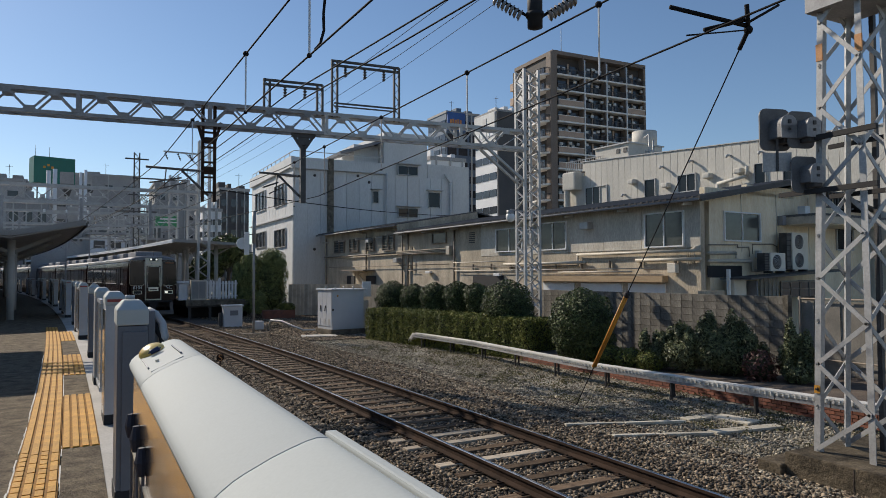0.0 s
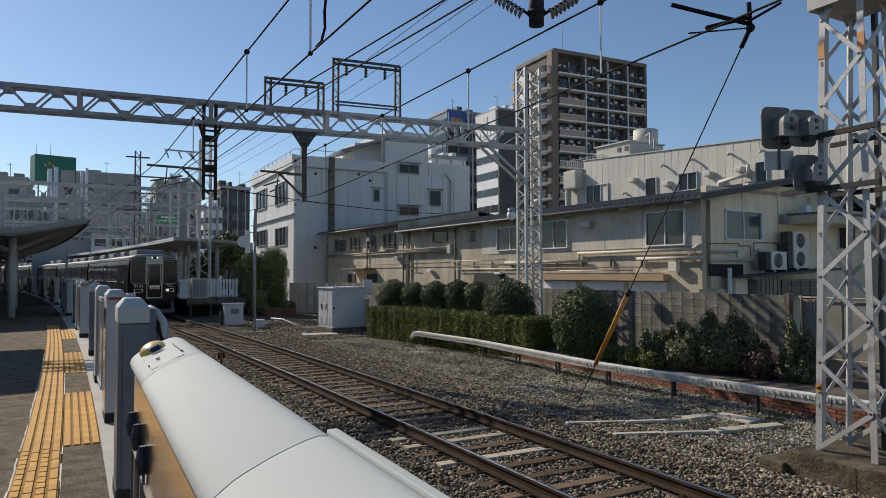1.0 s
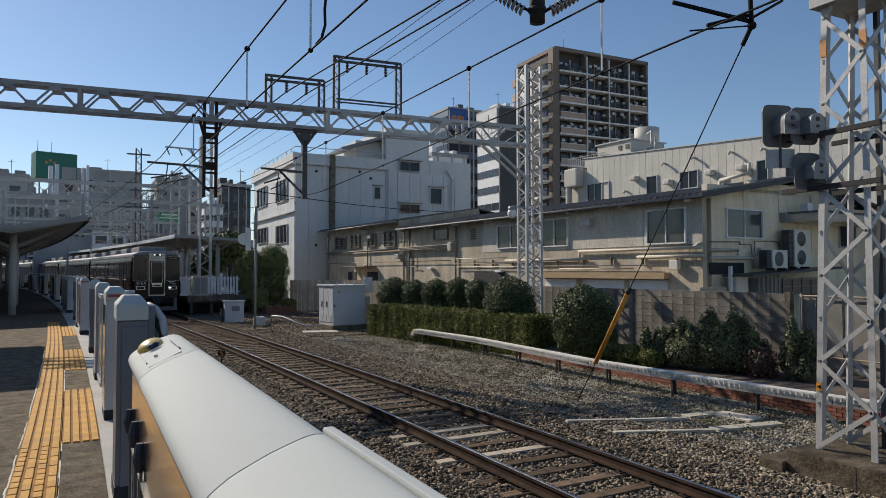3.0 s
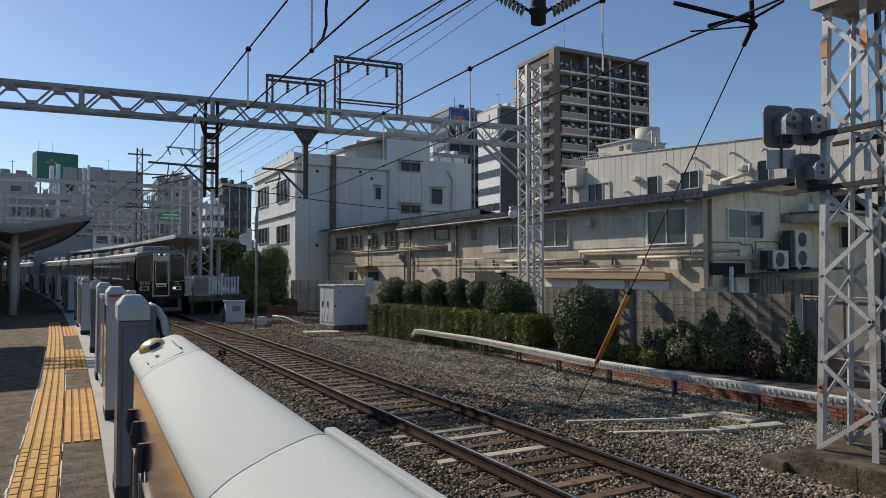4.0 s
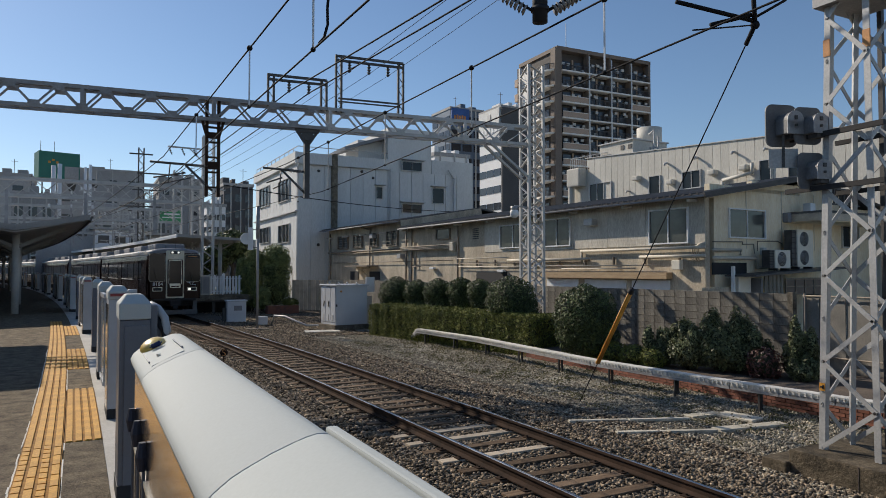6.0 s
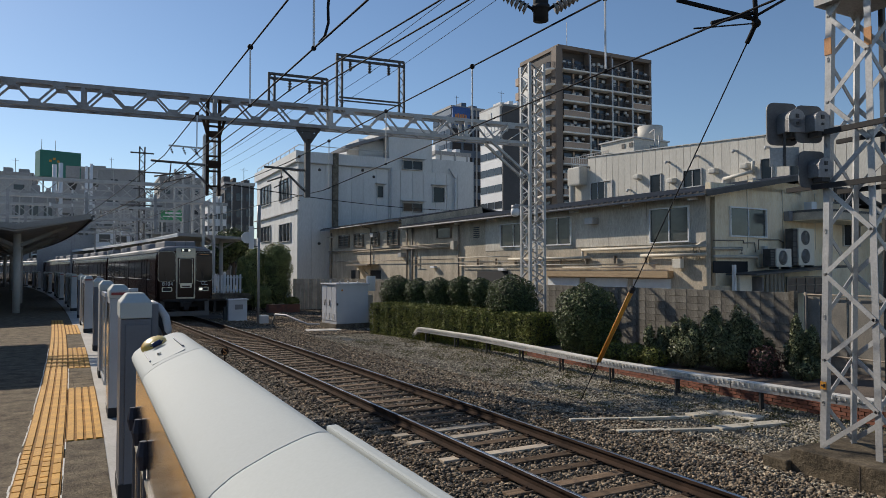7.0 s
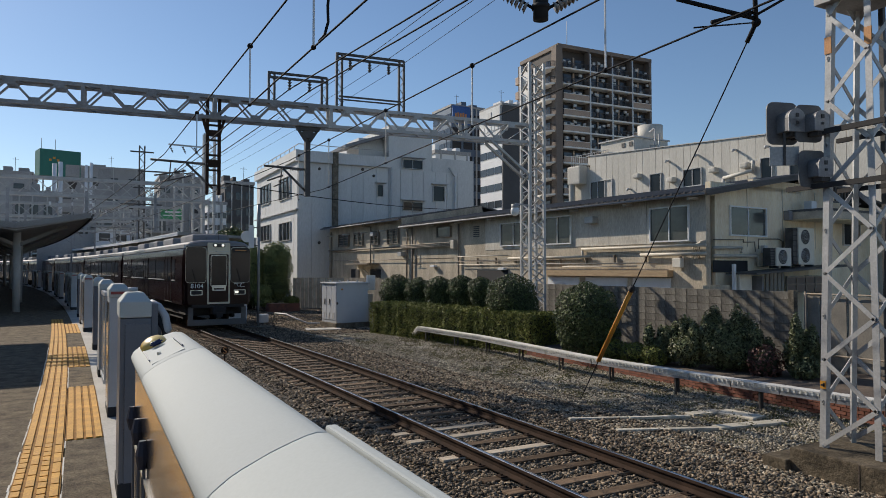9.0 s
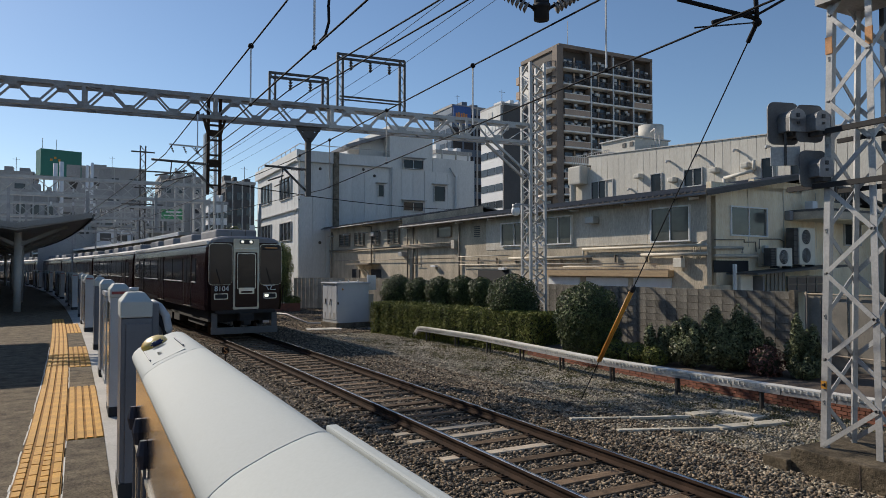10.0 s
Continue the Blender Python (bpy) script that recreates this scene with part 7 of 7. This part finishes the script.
def clipped_leaves(name, material, a, b, half_w, half_h, count, size, parent, seed):
    """Small leaves over the faces of a clipped box that runs from a to b, a little uneven."""
    rng = np.random.default_rng(seed)
    a, b = np.array(a), np.array(b)
    d = (b - a) / np.linalg.norm(b - a)
    side = np.array([d[1], -d[0], 0.0])
    f, q, face = rng.random(count), rng.uniform(-1, 1, count), rng.random(count)
    ends = np.where(rng.random(count) < 0.5, 0.0, 1.0)
    top, left = face < 0.38, face < 0.68
    f = np.where(face > 0.95, ends, f)
    o = np.where(top, q, np.where(left, 1.0, np.where(face > 0.95, q, -1.0))) * half_w
    h = np.where(top, 1.0, rng.uniform(-1, 1, count)) * half_h
    edge = 1 - 0.06 * (np.abs(o / half_w) ** 6) * (np.abs(h / half_h) ** 6)
    bump = 1 + 0.03 * np.sin(f * 61) + 0.025 * np.sin(f * 143 + 1) + rng.normal(0, 0.025, count) - 0.10 * rng.random(count) ** 3
    p = a + d * (f * np.linalg.norm(b - a))[:, None] + side * (o * edge * bump)[:, None] + np.array([0, 0, 1.0]) * (h * edge * np.where(h > 0, bump, 1))[:, None]
    n = rng.normal(scale=0.6, size=(count, 3)) + np.where(top[:, None], np.array([0, 0, 1.0]), side * np.sign(o)[:, None])
    n /= np.linalg.norm(n, axis=1)[:, None]
    t = np.cross(n, rng.normal(size=(count, 3)))
    t /= np.linalg.norm(t, axis=1)[:, None]
    c = np.cross(n, t)
    s = (size * rng.uniform(0.6, 1.3, count))[:, None]
    v = np.stack([p - t * s, p - c * s * 0.5 + n * s * 0.1, p + t * s, p + c * s * 0.5 + n * s * 0.1], 1).reshape(-1, 3)
    return leaf_mesh(name, material, v, count, parent)


clipped_leaves("foliage", "leaf_low", H0, H1, 0.72, 0.72, 60000, 0.040, hedge, 11)
# dark box inside the hedge paints the shade behind its leaves
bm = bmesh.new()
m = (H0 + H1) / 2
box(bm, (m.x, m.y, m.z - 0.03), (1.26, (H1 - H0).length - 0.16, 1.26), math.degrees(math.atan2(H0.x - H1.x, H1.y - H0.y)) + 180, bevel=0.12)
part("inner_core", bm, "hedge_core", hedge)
for i, (x, y, r, h) in enumerate(BUSHES):
    bush(x, y, 0.0, [((0, 0, h - r * 0.95), (r, r, r)), ((0.1, -0.1, h - r * 1.6), (r * 1.0, r * 1.0, r * 1.0))], int(14000 * r / 0.7), 0.040, "rounded dark evergreen bush above the hedge", 20 + i)
bush(12.45, 15.25, 0.0, [((0, 0, 1.08), (0.93, 0.93, 0.95)), ((0.1, 0.05, 0.6), (0.9, 0.9, 0.7))], 24000, 0.040, "large ball-shaped evergreen bush", 40)
for i, (x, y, r, h, c) in enumerate(((13.0, 12.9, 0.5, 0.95, 3200), (13.2, 12.2, 0.65, 1.2, 4400), (13.5, 11.5, 0.7, 1.4, 5000), (13.7, 11.2, 0.65, 1.22, 4400), (13.95, 10.95, 0.5, 0.95, 3200), (14.2, 9.9, 0.5, 1.3, 4400), (13.9, 9.65, 0.4, 0.6, 1500))):
    stems = random.Random(600 + i)
    tufts = [((0, 0, h * 0.36), (r * 0.85, r * 0.85, h * 0.36))]
    for k in range(9):
        a, d, top = stems.uniform(0, 6.28), stems.uniform(0.15, 0.85) * r, h * stems.uniform(0.78, 1.12)
        tufts.append(((d * math.cos(a), d * math.sin(a), top * 0.62), (r * 0.26, r * 0.26, top * 0.40)))
    bush(x, y, 0.0, tufts, int(c * 2.2), 0.038, "loose evergreen shrub in the bed", 60 + i, "leaf_shrub", group="loose shrubs")
for i, (x, y, r) in enumerate(((12.6, 14.2, 0.4), (12.65, 13.5, 0.42), (12.7, 12.9, 0.35), (12.5, 14.9, 0.35))):
    bush(x, y, 0.0, [((0, 0, 0.22), (r, r, 0.28))], 1500, 0.035, "low yellowing ground shrub", 80 + i, "leaf_low", group="low shrubs")
bush(13.6, 10.4, 0.0, [((0, 0, 0.3), (0.4, 0.4, 0.4))], 900, 0.045, "reddish bare shrub in the bed", 90, "leaf_red", group="loose shrubs")
# topiary and trees by the platform end
for i, (x, y, r, h) in enumerate(((10.7, 44.0, 0.95, 4.15), (9.35, 44.2, 0.6, 3.8), (8.9, 44.8, 0.5, 3.3), (9.7, 43.2, 0.5, 1.4))):
    bush(x, y, 0.0, [((0, 0, h - r), (r, r, r)), ((0, 0, h * 0.60), (r * 1.1, r * 1.1, h * 0.34)), ((0, 0, h * 0.30), (r * 1.05, r * 1.05, h * 0.30))], 20000, 0.05, "tall clipped topiary bush", 100 + i, "leaf_topiary", group="topiary bushes")
for i, (x, y, r, h) in enumerate(((11.2, 62, 1.7, 6.3), (9.7, 64, 1.3, 4.6))):
    t = thing("tree", "dark broadleaf tree behind the platform", "tree", pose(x, y, -0.25), "trees behind the platform")
    bm = bmesh.new()
    rod(bm, (0, 0, 0), (0.1, 0, h * 0.6), 0.22, 8, 0.12)
    for k in range(5):
        a = 1.256 * k
        rod(bm, (0.08, 0, h * 0.4 + 0.15 * k), (r * 0.7 * math.cos(a), r * 0.7 * math.sin(a), h * 0.8), 0.09, 6, 0.03)
    part("trunk", bm, "bark", t)
    leafy("crown", "leaf", [((0, 0, h - r * 0.8), (r, r, r * 0.8)), ((r * 0.5, 0.3, h - r * 1.2), (r * 0.7, r * 0.7, r * 0.6)), ((-r * 0.5, -0.2, h - r * 1.3), (r * 0.75, r * 0.7, r * 0.6))], 5000, 0.18, t, 120 + i, 0.7)
planter = thing("brick_planter", "low brick planter with a small bush", "planter", pose(10.9, 42.2, 0))
boxes("wall", "brick", [((-0.2, 0, 0.0), (1.9, 0.7, 0.5))], planter)
leafy("crown", "leaf_low", [((0.35, 0, 0.42), (0.5, 0.35, 0.3))], 1200, 0.05, planter, 131)
# weeds along the bed
rng = np.random.default_rng(9)
wb = [((x, y, -0.26), (0.25, 0.35, 0.08)) for x, y in zip(rng.uniform(8.8, 11.95, 150), rng.uniform(6.4, 24, 150))]
tagged(leafy("weeds", "weed", wb, 15000, 0.024, None, 12, 0.9), "dry yellow-green weeds along the gravel", "weeds", kind="stuff")


# -- what moves: the train pulls in toward the camera --
NOSE = [(0.0, 43.26), (1.0, 43.24), (2.0, 43.12), (2.5, 42.98), (3.0, 42.68), (3.5, 42.25), (4.0, 41.69), (4.5, 41.01), (5.0, 40.18), (5.5, 39.22), (6.0, 38.15), (6.5, 36.98), (7.0, 35.70),
        (7.5, 34.22), (8.0, 32.50), (8.5, 30.72), (9.0, 28.84), (9.5, 26.80), (10.0, 24.64)]


def motions():
    for k, car in enumerate(cars):
        rows = []
        for t, s in NOSE:
            a, b = along(s + 19.0 * k + 3.0), along(s + 19.0 * k + 15.6)
            th = math.atan2(-(b[0] - a[0]), b[1] - a[1])
            d = 3.0
            rows.append((t, pose(a[0] + math.sin(th) * d, a[1] - math.cos(th) * d, 0, 0, 0, 180 + math.degrees(th))))
        walk(car, rows)


motions()
